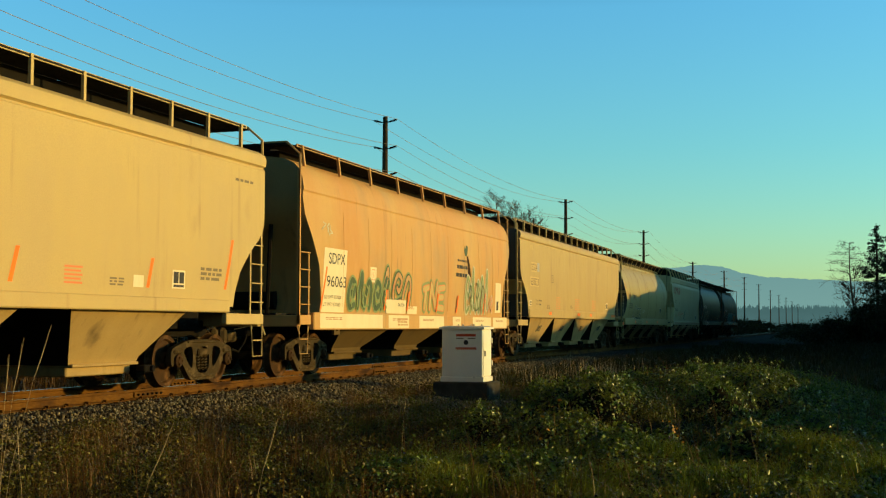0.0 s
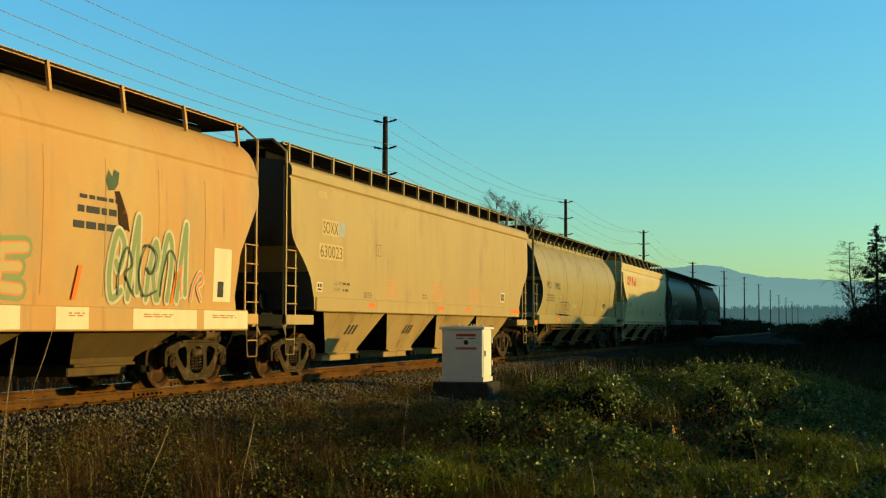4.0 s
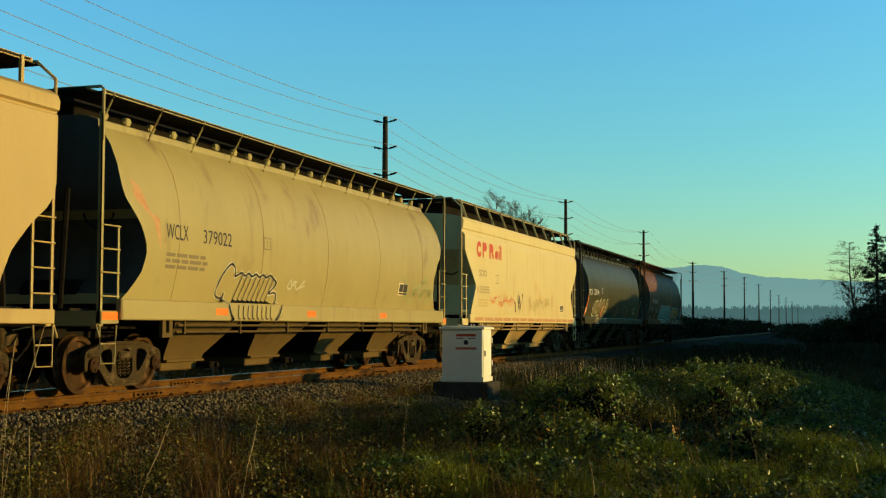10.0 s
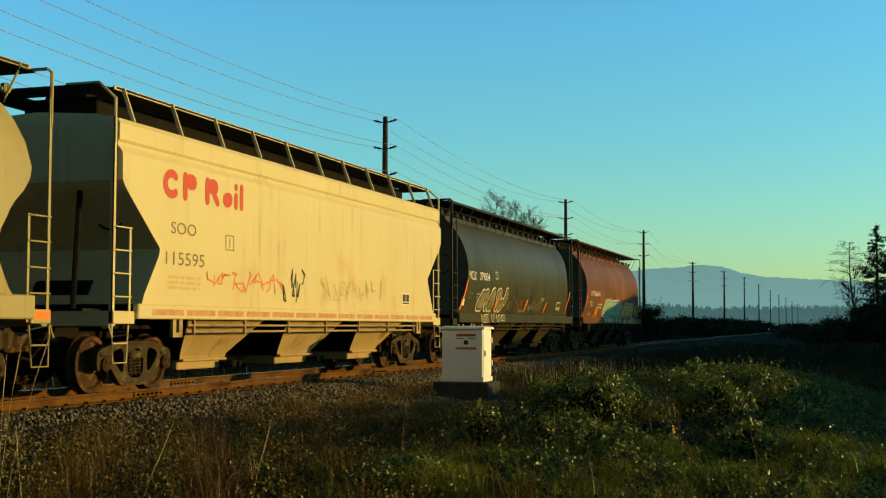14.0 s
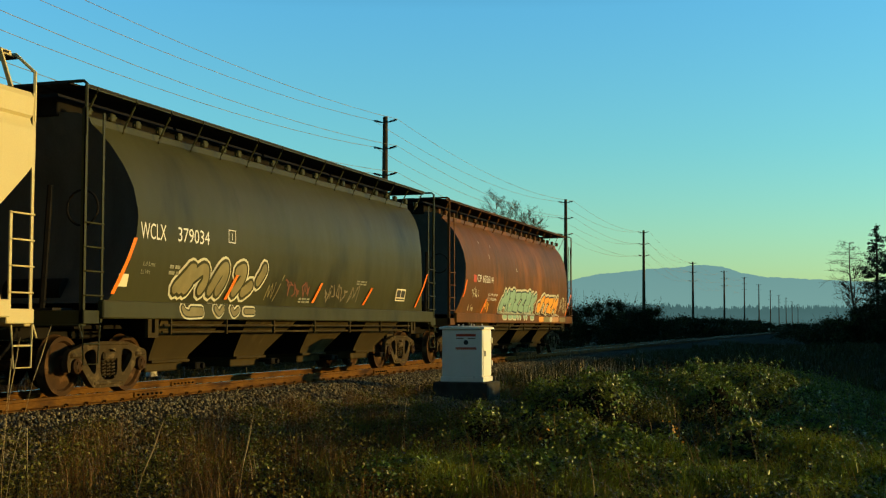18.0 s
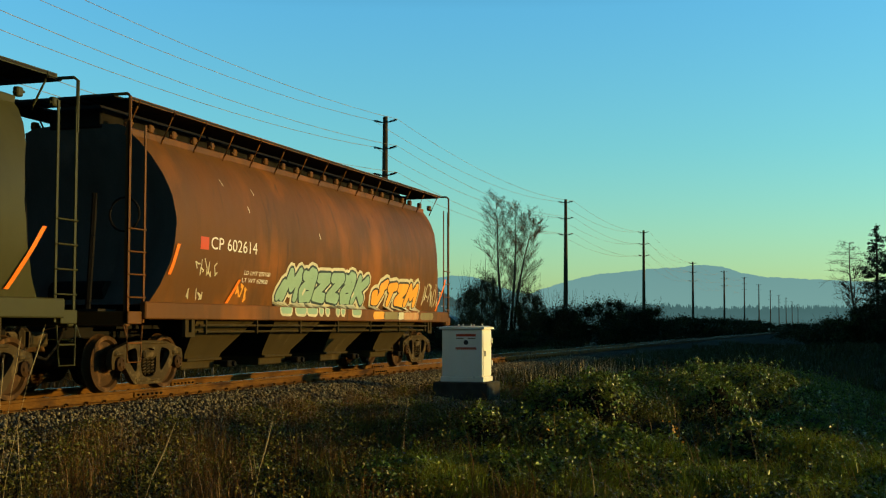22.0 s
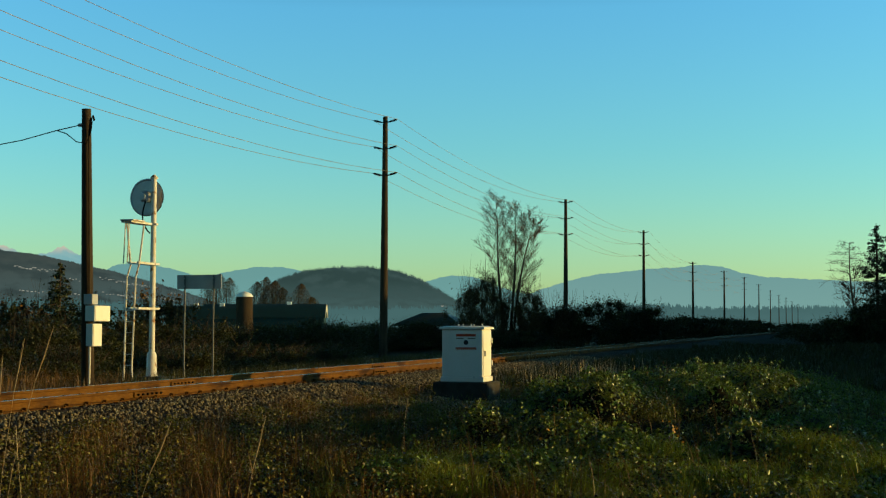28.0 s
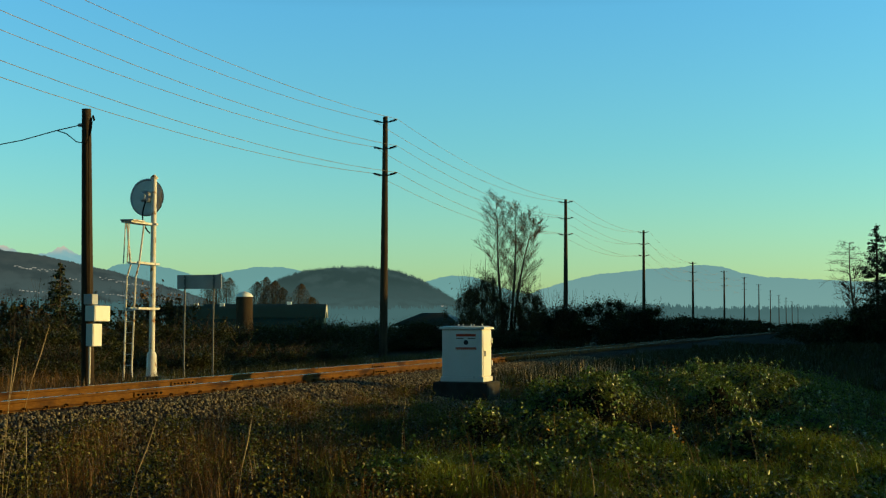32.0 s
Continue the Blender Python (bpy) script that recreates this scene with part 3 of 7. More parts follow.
def wheel_mesh():
    if WHEEL:
        return WHEEL[0]
    g = Geo()
    prof = [(0.16, 0.05), (0.17, 0.13), (0.10, 0.16), (0.085, 0.36), (0.135, 0.385), (0.135, 0.452), (0.02, 0.458), (0.0, 0.470), (-0.012, 0.484), (-0.022, 0.480), (-0.025, 0.40), (0.03, 0.36), (0.045, 0.16), (-0.03, 0.13), (-0.03, 0.05)]
    for side in (1, -1):
        rings = []
        for k in range(40):
            a = 2 * math.pi * k / 40
            rings.append([(side * (0.683 + px), r * math.cos(a), r * math.sin(a)) for px, r in prof])
        rings.append(rings[0])
        g.loft(rings, caps=False)
        # bearing and its cap with three bolts
        g.tube([(side * 0.80, 0, 0), (side * 1.02, 0, 0)], 0.085, 14)
        g.tube([(side * 1.02, 0, 0), (side * 1.09, 0, 0), (side * 1.12, 0, 0)], [0.115, 0.115, 0.07], 16)
        for k in range(3):
            a = 2.094 * k
            g.box(min(side * 1.08, side * 1.13), max(side * 1.08, side * 1.13), 0.06 * math.cos(a) - 0.02, 0.06 * math.cos(a) + 0.02, 0.06 * math.sin(a) - 0.02, 0.06 * math.sin(a) + 0.02)
    g.tube([(-0.80, 0, 0), (0.80, 0, 0)], 0.085, 14)
    me = settle(g.mesh("wheelset"))
    me.materials.append(M["wheel"])
    WHEEL.append(me)
    return me


def ladder(car, y, ys, z0, z1, low, paint, two_tall=False, far=True):
    """Corner post with rungs to a shorter inner rail; y: the post, ys: the inner rail."""
    for side in ((1, -1) if far else (1,)):
        x = side * 1.52
        s = 1 if ys > y else -1
        g = Geo().box(min(x, x - side * 0.02), max(x, x - side * 0.02), min(y, y + s * 0.07), max(y, y + s * 0.07), z0, z1, 0.0)
        g.box(min(x, x - side * 0.06), max(x, x - side * 0.06), min(y, y + s * 0.015), max(y, y + s * 0.015), z0, z1, 0.0)
        part("corner_post", g, paint, car)
        top = z1 if two_tall else 2.62
        part("ladder_rail", Geo().box(min(x, x - side * 0.02), max(x, x - side * 0.02), min(ys, ys - s * 0.05), max(ys, ys - s * 0.05), z0, top), paint, car)
        for z in np.arange(1.52, 2.64, 0.36):
            part("ladder_rung", Geo().tube([(x, y, z), (x + side * 0.03, y + s * 0.03, z), (x + side * 0.03, ys - s * 0.03, z), (x, ys, z)], 0.013, 6), paint, car)
        # stirrup step under the sill
        part("stirrup_step", Geo().tube([(x, y, 1.08), (x + side * 0.01, y + s * 0.03, 0.50), (x + side * 0.01, ys - s * 0.12, 0.50), (x, ys - s * 0.06, 1.08)], 0.016, 6).tube([(x + side * 0.01, y + s * 0.02, 0.80), (x + side * 0.01, ys - s * 0.10, 0.80)], 0.014, 6), paint, car)


def end_gear(car, y, s, paint, dark):
    """Draft gear, coupler, platform and brake parts at one end; s points out of the car."""
    part("coupler", Geo().box(-0.12, 0.12, min(y, y + s * 0.62), max(y, y + s * 0.62), 0.74, 0.98, 0.04).box(-0.2, 0.2, min(y + s * 0.55, y + s * 0.78), max(y + s * 0.55, y + s * 0.78), 0.68, 1.04, 0.06), M["truck"], car)
    part("end_sill", Geo().box(-1.5, 1.5, min(y, y - s * 0.14), max(y, y - s * 0.14), 1.06, 1.30, 0.015), paint, car)
    part("centre_sill", Geo().box(-0.33, 0.33, min(y, y - s * 3.3), max(y, y - s * 3.3), 0.86, 1.18, 0.02), dark, car)
    part("end_platform", Geo().box(-1.0, 1.0, min(y, y - s * 0.5), max(y, y - s * 0.5), 1.30, 1.34), M["grate"], car)
    for x in (-0.75, 0.75):
        part("slope_brace", Geo().tube([(x, y - s * 0.1, 1.3), (x, y - s * 0.25, 3.2)], 0.045, 6), dark, car)
    part("air_hose", Geo().tube([(0.35, y, 0.95), (0.38, y + s * 0.18, 0.75), (0.36, y + s * 0.42, 0.55), (0.30, y + s * 0.6, 0.60)], 0.025, 6), M["black"], car)
    part("cut_lever", Geo().tube([(0.2, y + s * 0.3, 1.0), (0.5, y + s * 0.1, 1.08), (1.5, y + s * 0.05, 1.08), (1.56, y + s * 0.05, 0.9)], 0.014, 6), paint, car)


def reservoir(car, y, dark):
    part("brake_reservoir", Geo().tube([(-0.5, y, 1.62), (0.55, y, 1.62)], [0.2, 0.2], 14), dark, car)
    part("brake_wheel", Geo().tube([(0.95 + 0.28 * math.cos(a), y - 0.2, 2.9 + 0.28 * math.sin(a)) for a in (i * math.pi / 10 for i in range(21))], 0.018, 6), dark, car)


def walkway(car, length, style, paint, posts, top, lean=0.0):
    """Roof walk on posts or slanted brackets, and the hatch covers."""
    out = 1.30 if style == "post" else 1.33
    for side in (1, -1):
        deep = 0.62 if style == "post" else 0.74
        x0, x1 = (side * (out - deep), side * out) if side > 0 else (side * out, side * (out - deep))
        g = Geo()
        # grating as long bars with cross bars
        for k in range(13):
            xx = x0 + (x1 - x0) * k / 12
            g.box(xx - 0.014, xx + 0.014, 0.35, length - 0.35, top - 0.035, top)
        for k in range(int(length / 0.3)):
            yy = 0.4 + k * (length - 0.8) / int(length / 0.3)
            g.box(x0, x1, yy - 0.05, yy + 0.05, top - 0.03, top - 0.006)
        walk_board = part("running_board", g, M["grate"], car, "dark steel grating walkway")
        part("edge_angle", Geo().box(side * out - 0.012, side * out + 0.012, 0.30, length - 0.30, top - 0.05, top + 0.012), paint, walk_board)
        foot = (4.44 if top == 4.88 else 4.30) if style == "post" else 4.40
        for k in range(posts):
            yy = 0.55 + (length - 1.1) * k / (posts - 1)
            p = Geo()
            if style == "post":
                w = 0.016 if posts == 11 else 0.032
                for x, half in ((side * (out + 0.03), (0.008, w)), (side * out, (0.03, 0.006))):
                    p.loft([[(x + q + a * half[0], yy + b * half[1], z) for a, b in ((-1, -1), (1, -1), (1, 1), (-1, 1))] for q, z in ((side * lean, foot), (0.0, top + 0.01))])
            else:
                p.tube([(side * 1.10, yy, 4.17), (side * 1.13, yy, 4.25), (side * (out - 0.02), yy + 0.02, top - 0.12), (side * (out + 0.02), yy + 0.02, top - 0.05), (side * (out + 0.01), yy + 0.02, top + 0.01)], 0.016, 6)
            part("walkway_post" if style == "post" else "walkway_bracket", p, paint, car)
    # end crossings
    for y0, y1 in ((0.0, 0.62), (length - 0.62, length)):
        g = Geo()
        for k in range(9):
            yy = y0 + (y1 - y0) * k / 8
            g.box(-1.2, 1.2, yy - 0.006, yy + 0.006, top - 0.035, top)
        for k in range(10):
            xx = -1.15 + 2.3 * k / 9
            g.box(xx - 0.05, xx + 0.05, y0, y1, top - 0.03, top - 0.006)
        part("end_running_board", g, M["grate"], car)
    # trough hatch covers; black here and on the coaming paints in shade
    k = max(4, int(length / 3.6))
    for i in range(k):
        a, b = 0.9 + (length - 1.8) * i / k, 0.9 + (length - 1.8) * (i + 1) / k - 0.12
        part("hatch_cover", Geo().loft([[(-0.42, y, top - 0.05), (-0.36, y, top + 0.07), (-0.12, y, top + 0.11), (0.12, y, top + 0.11), (0.36, y, top + 0.07), (0.42, y, top - 0.05)] for y in (a, b)]), M["black"], car)
    if style == "bracket":
        # clamps that hold the hatch covers down
        clamp = None
        for side in (1, -1):
            for i in range(int(length / 0.75)):
                yy = 0.95 + 0.75 * i + 0.12 * float(lumps(i, side, 0.7))
                ob = part("hatch_clamp", clamp or Geo().box(-0.05, 0.05, -0.07, 0.07, 0, 0.14, 0.02).tube([(0, -0.10, 0.05), (0, 0.14, 0.09)], 0.022, 5), paint, car, place=pose(side * 0.86, yy, 4.38))
                clamp = ob.data
    # coaming coloured black to fill in the shade below the boards
    part("hatch_coaming", Geo().box(*((-0.70, 0.70) if style == "post" else (-0.50, 0.50)), 0.75, length - 0.75, 4.36, top - 0.045, 0.02), M["black"], car, "hatch coaming painted black for the shade under the walkway")


def grab_frame(car, length, paint, top, style):
    """Bars from the corner posts up to the roof walk."""
    for y, s in ((0.0, 1), (length, -1)):
        for side in (1, -1):
            if style == "post":
                pts = [(side * 1.51, y + s * 0.03, 3.9), (side * 1.51, y + s * 0.03, top - 0.25), (side * 1.2, y + s * 0.05, top + 0.02), (side * 0.6, y + s * 0.05, top + 0.02)]
            else:
                pts = [(side * 1.51, y + s * 0.03, 3.9), (side * 1.51, y + s * 0.03, top - 0.05), (side * 1.45, y + s * 0.05, top), (side * 0.6, y + s * 0.05, top)]
            part("roof_grab_bar", Geo().tube(pts, 0.026, 6), paint, car)


TRAIN = []


def hopper_car(label, y0, length, profile, cut, paint, bays, sill, style, posts, top, under=None, end_paint=None, two_tall=False, seams=0, step=0.52, lean=0.0, piped=False):
    """One covered hopper; its origin lies on the rails under its first corner post."""
    car = thing("hopper_car", label, "freight car", pose(0, y0, 0), group="cars of the train")
    p, u = M[paint], M[under or paint]
    shell = part("body", body_mesh(profile, cut, length), p, car)
    # end walls: darker colour paints in their shade, unless end_paint is given
    shell.data.materials.append(M[end_paint or "end_shade"])
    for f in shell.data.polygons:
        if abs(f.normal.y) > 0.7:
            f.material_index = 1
    # side sill beams
    for side in (1, -1):
        x0, x1 = (1.50, 1.62) if side > 0 else (-1.62, -1.50)
        part("side_sill", Geo().box(x0, x1, sill[0], length - sill[0], sill[1], sill[2], 0.02), p, car)
        for a, b in ((0.0, sill[0]), (length - sill[0], length)):
            part("sill_end", Geo().box(side * 1.5 - 0.05, side * 1.5 + 0.05, a, b, 1.10, 1.30, 0.01), p, car)
        if piped:
            for x, z in ((1.58, 1.08), (1.55, 0.97)):
                part("side_pipe", Geo().tube([(side * x, 2.2, z), (side * x, length - 2.2, z)], 0.022, 6), u, car)
            for k in range(7):
                yy = 2.4 + (length - 4.8) * k / 6
                part("pipe_clip", Geo().box(side * 1.58 - 0.02, side * 1.58 + 0.03, yy - 0.02, yy + 0.02, 0.93, sill[1] + 0.04), u, car)
        for yy in (1.9, length - 1.9) if sill[1] < 1.25 else ():
            g = Geo()
            xx = side * 1.54
            g.box(xx - 0.03, xx + 0.03, yy - 0.16, yy - 0.05, 0.88, sill[1]).box(xx - 0.03, xx + 0.03, yy + 0.05, yy + 0.16, 0.88, sill[1]).box(xx - 0.03, xx + 0.03, yy - 0.05, yy + 0.05, 0.88, 0.96)
            part("jacking_pad", g, u, car)
    # slope sheets behind the open ends, and the body bolsters
    for y, s in ((0.0, 1), (length, -1)):
        part("underframe", Geo().box(-0.7, 0.7, min(y + s * 1.0, y + s * 3.0), max(y + s * 1.0, y + s * 3.0), 1.02, 1.4), M["black"], car)
        end_gear(car, y, -s, p, M["black"])
        ladder(car, y, y + s * step, 1.12, 4.3, 0.5, p, two_tall)
    part("belly_beam", Geo().box(-0.30, 0.30, 2.9, length - 2.9, 1.05, 1.40), M["black"], car)
    reservoir(car, 1.0, M["black"])
    # outlets
    a, b = 2.05, length - 2.05
    w = (b - a) / bays
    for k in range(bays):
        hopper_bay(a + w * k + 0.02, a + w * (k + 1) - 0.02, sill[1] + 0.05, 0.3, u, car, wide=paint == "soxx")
    walkway(car, length, style, p, posts, top, lean)
    grab_frame(car, length, p, top, style)
    for k in range(seams):
        yy = 2.2 + (length - 4.4) * k / max(1, seams - 1)
        pts = [(side_x(profile, z) + 0.002, yy, z) for z in np.arange(1.5, 4.15 if profile == "cylinder" else 3.75, 0.15)]
        part("weld_seam", Geo().tube(pts, 0.006, 4), M["seam"] if profile == "cylinder" else p, car)
    wheels = []
    for yy in (1.45, length - 1.45):
        build_truck(car, yy, wheels)
    TRAIN.append((car, y0, wheels))
    return car


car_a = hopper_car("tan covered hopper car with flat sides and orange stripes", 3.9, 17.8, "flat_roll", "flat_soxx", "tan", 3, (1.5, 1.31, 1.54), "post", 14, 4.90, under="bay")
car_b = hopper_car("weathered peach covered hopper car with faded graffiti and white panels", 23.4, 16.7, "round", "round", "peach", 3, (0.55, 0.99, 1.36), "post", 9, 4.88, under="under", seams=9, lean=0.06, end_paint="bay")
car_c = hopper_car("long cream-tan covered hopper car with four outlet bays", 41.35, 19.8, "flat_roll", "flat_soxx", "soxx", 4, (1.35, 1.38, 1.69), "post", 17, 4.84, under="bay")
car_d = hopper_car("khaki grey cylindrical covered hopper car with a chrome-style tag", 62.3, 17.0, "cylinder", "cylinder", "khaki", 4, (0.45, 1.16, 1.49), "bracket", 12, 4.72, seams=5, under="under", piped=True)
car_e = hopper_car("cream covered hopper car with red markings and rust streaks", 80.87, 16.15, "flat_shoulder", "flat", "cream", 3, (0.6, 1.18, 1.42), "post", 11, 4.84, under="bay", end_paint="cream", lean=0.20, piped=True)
car_f = hopper_car("dark olive cylindrical covered hopper car with pale graffiti", 98.2, 16.5, "cylinder", "cylinder_full", "green", 4, (0.4, 1.18, 1.46), "bracket", 15, 4.72, two_tall=True, under="under_dark", piped=True)
car_g = hopper_car("rust-brown cylindrical covered hopper car with mint and orange graffiti", 116.05, 16.65, "cylinder", "cylinder_full", "brown", 4, (0.4, 1.18, 1.46), "bracket", 15, 4.74, two_tall=True, under="under_dark", piped=True)

# ---- lineside things ----
def cabinet():
    box = thing("relay_cabinet", "white painted metal railway relay cabinet on a dark concrete base", "cabinet", pose(4.10, 26.76, -0.60))
    part("concrete_base", Geo().box(-0.64, 0.64, -0.50, 0.50, -0.10, 0.44, 0.03), M["concrete"], box, "dark damp concrete base")
    part("plinth", Geo().box(-0.50, 0.50, -0.38, 0.38, 0.44, 0.55, 0.01), M["white"], box)
    body = part("body", Geo().box(-0.47, 0.47, -0.35, 0.35, 0.55, 1.60, 0.015), M["white"], box)
    part("lid", Geo().loft([[(-0.52, -0.41, 1.60), (0.52, -0.41, 1.60), (0.52, 0.41, 1.60), (-0.52, 0.41, 1.60)], [(-0.52, -0.41, 1.645), (0.52, -0.41, 1.645), (0.52, 0.41, 1.645), (-0.52, 0.41, 1.645)], [(-0.40, -0.30, 1.675), (0.40, -0.30, 1.675), (0.40, 0.30, 1.675), (-0.40, 0.30, 1.675)]]), M["white"], box)
    for x, y in ((-0.22, 0.1), (-0.02, -0.2), (0.16, 0.0), (0.22, -0.15), (0.33, 0.1), (0.05, 0.2)):
        part("lid_bolt", Geo().tube([(x, y, 1.67), (x, y, 1.715)], [0.022, 0.016], 8), M["silver"], box)
    door = part("door", Geo().box(0.470, 0.485, -0.31, 0.31, 0.58, 1.57, 0.006), M["white"], box)
    for z in (0.85, 1.35):
        part("hinge", Geo().tube([(0.50, 0.29, z - 0.06), (0.50, 0.29, z + 0.06)], 0.022, 8), M["white"], door)
    part("latch", Geo().box(0.485, 0.53, -0.28, -0.24, 1.0, 1.12, 0.008), M["silver"], door)
    part("seam", Geo().box(-0.45, 0.45, -0.356, -0.350, 0.66, 0.675), M["white"], body)
    # warning sticker: unreadable print as bars
    s = part("warning_sticker", Geo().box(-0.15, 0.33, -0.355, -0.351, 1.14, 1.50), M["white"], body, "white and red warning sticker")
    part("red_band", Geo().box(-0.14, 0.32, -0.358, -0.3555, 1.44, 1.495), M["red"], s, "dark red warning band")
    for x0, x1 in ((-0.13, 0.04), (0.13, 0.31)):
        part("print_bar", Geo().box(x0, x1, -0.358, -0.3555, 1.385, 1.41), M["grey_ink"], s)
    part("dark_dot", Geo().tube([(0.09, -0.3555, 1.31), (0.09, -0.3590, 1.31)], 0.055, 20), M["ink"], s)
    part("red_strip", Geo().box(-0.15, 0.33, -0.358, -0.3555, 1.145, 1.20), M["red"], s)
    for k in range(10):
        part("white_check", Geo().box(-0.14 + 0.047 * k, -0.118 + 0.047 * k, -0.3595, -0.3582, 1.148, 1.170), M["panel"], s)
    part("padlock", Geo().box(0.26, 0.31, -0.385, -0.355, 0.52, 0.57, 0.008), M["silver"], body)


def signal():
    s = thing("searchlight_signal", "silver railway signal mast seen from behind, with round target and ladder", "signal", pose(-6.47, 31.0, -0.50))
    part("foundation", Geo().box(-0.35, 0.55, -0.35, 0.35, -0.25, 0.16, 0.03), M["concrete"], s)
    part("mast_base", Geo().tube([(0, 0, 0.16), (0, 0, 0.30), (0, 0, 0.78), (0, 0, 0.84)], [0.17, 0.145, 0.135, 0.10], 16), M["silver"], s)
    part("mast", Geo().tube([(0, 0, 0.8), (0, 0, 5.78)], [0.085, 0.075], 14), M["silver"], s)
    part("mast_cap", Geo().tube([(0, 0, 5.76), (0, 0, 5.80), (0, 0, 5.88)], [0.11, 0.11, 0.03], 14), M["silver"], s)
    # target disc faces up the line
    ring = [(0.0, 0.52), (0.03, 0.53), (0.035, 0.505), (0.02, 0.48), (0.015, 0.0)]
    g = Geo()
    rings = []
    for k in range(37):
        a = 2 * math.pi * k / 36
        rings.append([(-0.36 + r * math.cos(a), 0.22 - d, 5.26 + r * math.sin(a)) for d, r in ring])
    g.loft(rings, caps=False, closed=False)
    g.tube([(-0.36, 0.225, 5.26), (-0.36, 0.235, 5.26)], 0.525, 36)
    t = part("target", g, M["galv"], s, "round dark-rimmed signal target")
    rim = Geo().tube([(-0.36 + 0.525 * math.cos(a), 0.215, 5.26 + 0.525 * math.sin(a)) for a in (2 * math.pi * k / 40 for k in range(41))], 0.022, 6)
    part("target_rim", rim, M["black"], t)
    part("lamp_case", Geo().box(-0.42, -0.18, -0.08, 0.19, 5.12, 5.40, 0.04).tube([(-0.30, -0.08, 5.26), (-0.30, -0.16, 5.26)], 0.10, 12), M["galv"], s)
    part("lamp_bracket", Geo().box(-0.14, 0.06, -0.05, 0.05, 5.20, 5.28, 0.01), M["silver"], s)
    part("cable", Geo().tube([(-0.24, -0.06, 5.12), (-0.30, -0.10, 4.8), (-0.28, -0.12, 4.5), (-0.14, -0.10, 4.28), (-0.05, -0.10, 4.2)], 0.022, 6), M["black"], s)
    # platform and stays
    for z, x0, y0 in ((4.46, -0.30, -1.15), (3.32, -0.12, -1.05), (2.06, -0.10, -1.05)):
        arm = Geo().box(-0.03 + x0, 0.03 + x0, y0, 0.06, z - 0.03, z + 0.03).box(x0, 0.12, -0.05, 0.05, z - 0.03, z + 0.03)
        arm.box(x0 + 0.24, x0 + 0.30, y0, 0.06, z - 0.03, z + 0.03)
        part("stay_bracket", arm, M["silver"], s)
    part("platform", Geo().box(-0.36, 0.06, -1.15, -0.55, 4.48, 4.52), M["silver"], s)
    lad = part("ladder", Geo().tube([(-0.28, -1.0, 0.06), (-0.26, -1.0, 0.35), (-0.22, -1.0, 2.9), (-0.10, -1.0, 3.25), (-0.24, -1.0, 4.45)], 0.026, 6).tube([(0.02, -1.0, 0.06), (-0.02, -1.0, 0.35), (0.06, -1.0, 2.9), (0.16, -1.0, 3.25), (0.30, -1.0, 4.35)], 0.026, 6), M["silver"], s, "rust-spotted steel ladder")
    for k in range(9):
        z = 0.5 + 0.3 * k
        part("rung", Geo().tube([(-0.25 + 0.01 * k, -1.0, z), (-0.01 + 0.01 * k, -1.0, z)], 0.012, 6), M["silver"], lad)
    for x in (-0.30, -0.18):
        part("hand_rail", Geo().tube([(x, -1.05, 3.3), (x + 0.05, -1.05, 4.46)], 0.016, 6), M["silver"], s)


def wood_pole():
    p = thing("wooden_pole", "dark creosoted wooden pole with meter boxes beside the track", "pole", pose(-5.95, 27.0, -0.55))
    part("shaft", Geo().tube([(0.08, 0, -0.2), (0.08, 0, 0.2), (-0.02, 0, 4.0), (-0.10, 0, 7.12)], [0.165, 0.16, 0.135, 0.115], 14), M["pole"], p)
    for name, x0, x1, y0, y1, z0, z1 in (("meter_box", 0.18, 0.46, -0.32, 0.36, 1.74, 2.13), ("switch_box", 0.20, 0.40, -0.30, 0.10, 1.12, 1.68)):
        b = part(name, Geo().box(x0, x1, y0, y1, z0, z1, 0.012), M["white"], p, "white painted metal box")
        part("cover", Geo().box(x1, x1 + 0.012, y0 + 0.02, y1 - 0.02, z0 + 0.02, z1 - 0.02, 0.004), M["white"], b)
    part("conduit", Geo().tube([(0.24, -0.18, 0.05), (0.24, -0.18, 1.12)], 0.028, 8), M["silver"], p)
    part("conduit", Geo().tube([(0.17, -0.12, 2.1), (0.13, -0.12, 4.0), (0.07, -0.12, 6.4)], 0.022, 8), M["pole"], p)
    part("bracket", Geo().box(0.05, 0.30, -0.20, 0.06, 2.16, 2.42, 0.01), M["galv"], p)
    part("insulator", Geo().tube([(-0.20, 0, 6.72), (-0.32, 0, 6.72)], 0.045, 8), M["galv"], p)
    part("weather_head", Geo().tube([(0.06, -0.1, 6.4), (0.10, -0.1, 6.85), (0.16, -0.1, 6.92), (0.2, -0.1, 6.8)], 0.03, 8), M["black"], p)
    g = Geo()
    pts = [(-0.3, 0, 6.72), (-0.9, -0.1, 6.60), (-1.8, -0.3, 6.36), (-2.7, -0.5, 6.20), (-4.5, -1.0, 6.0), (-9, -2.2, 6.2)]
    g.tube(pts, 0.014, 5)
    g.tube([(-0.9, -0.1, 6.60), (-0.6, -0.1, 6.5), (-0.3, -0.12, 6.28), (0.0, -0.14, 6.22), (0.12, -0.12, 6.5), (0.14, -0.1, 6.78)], 0.014, 5)
    part("service_wire", g, M["black"], p)


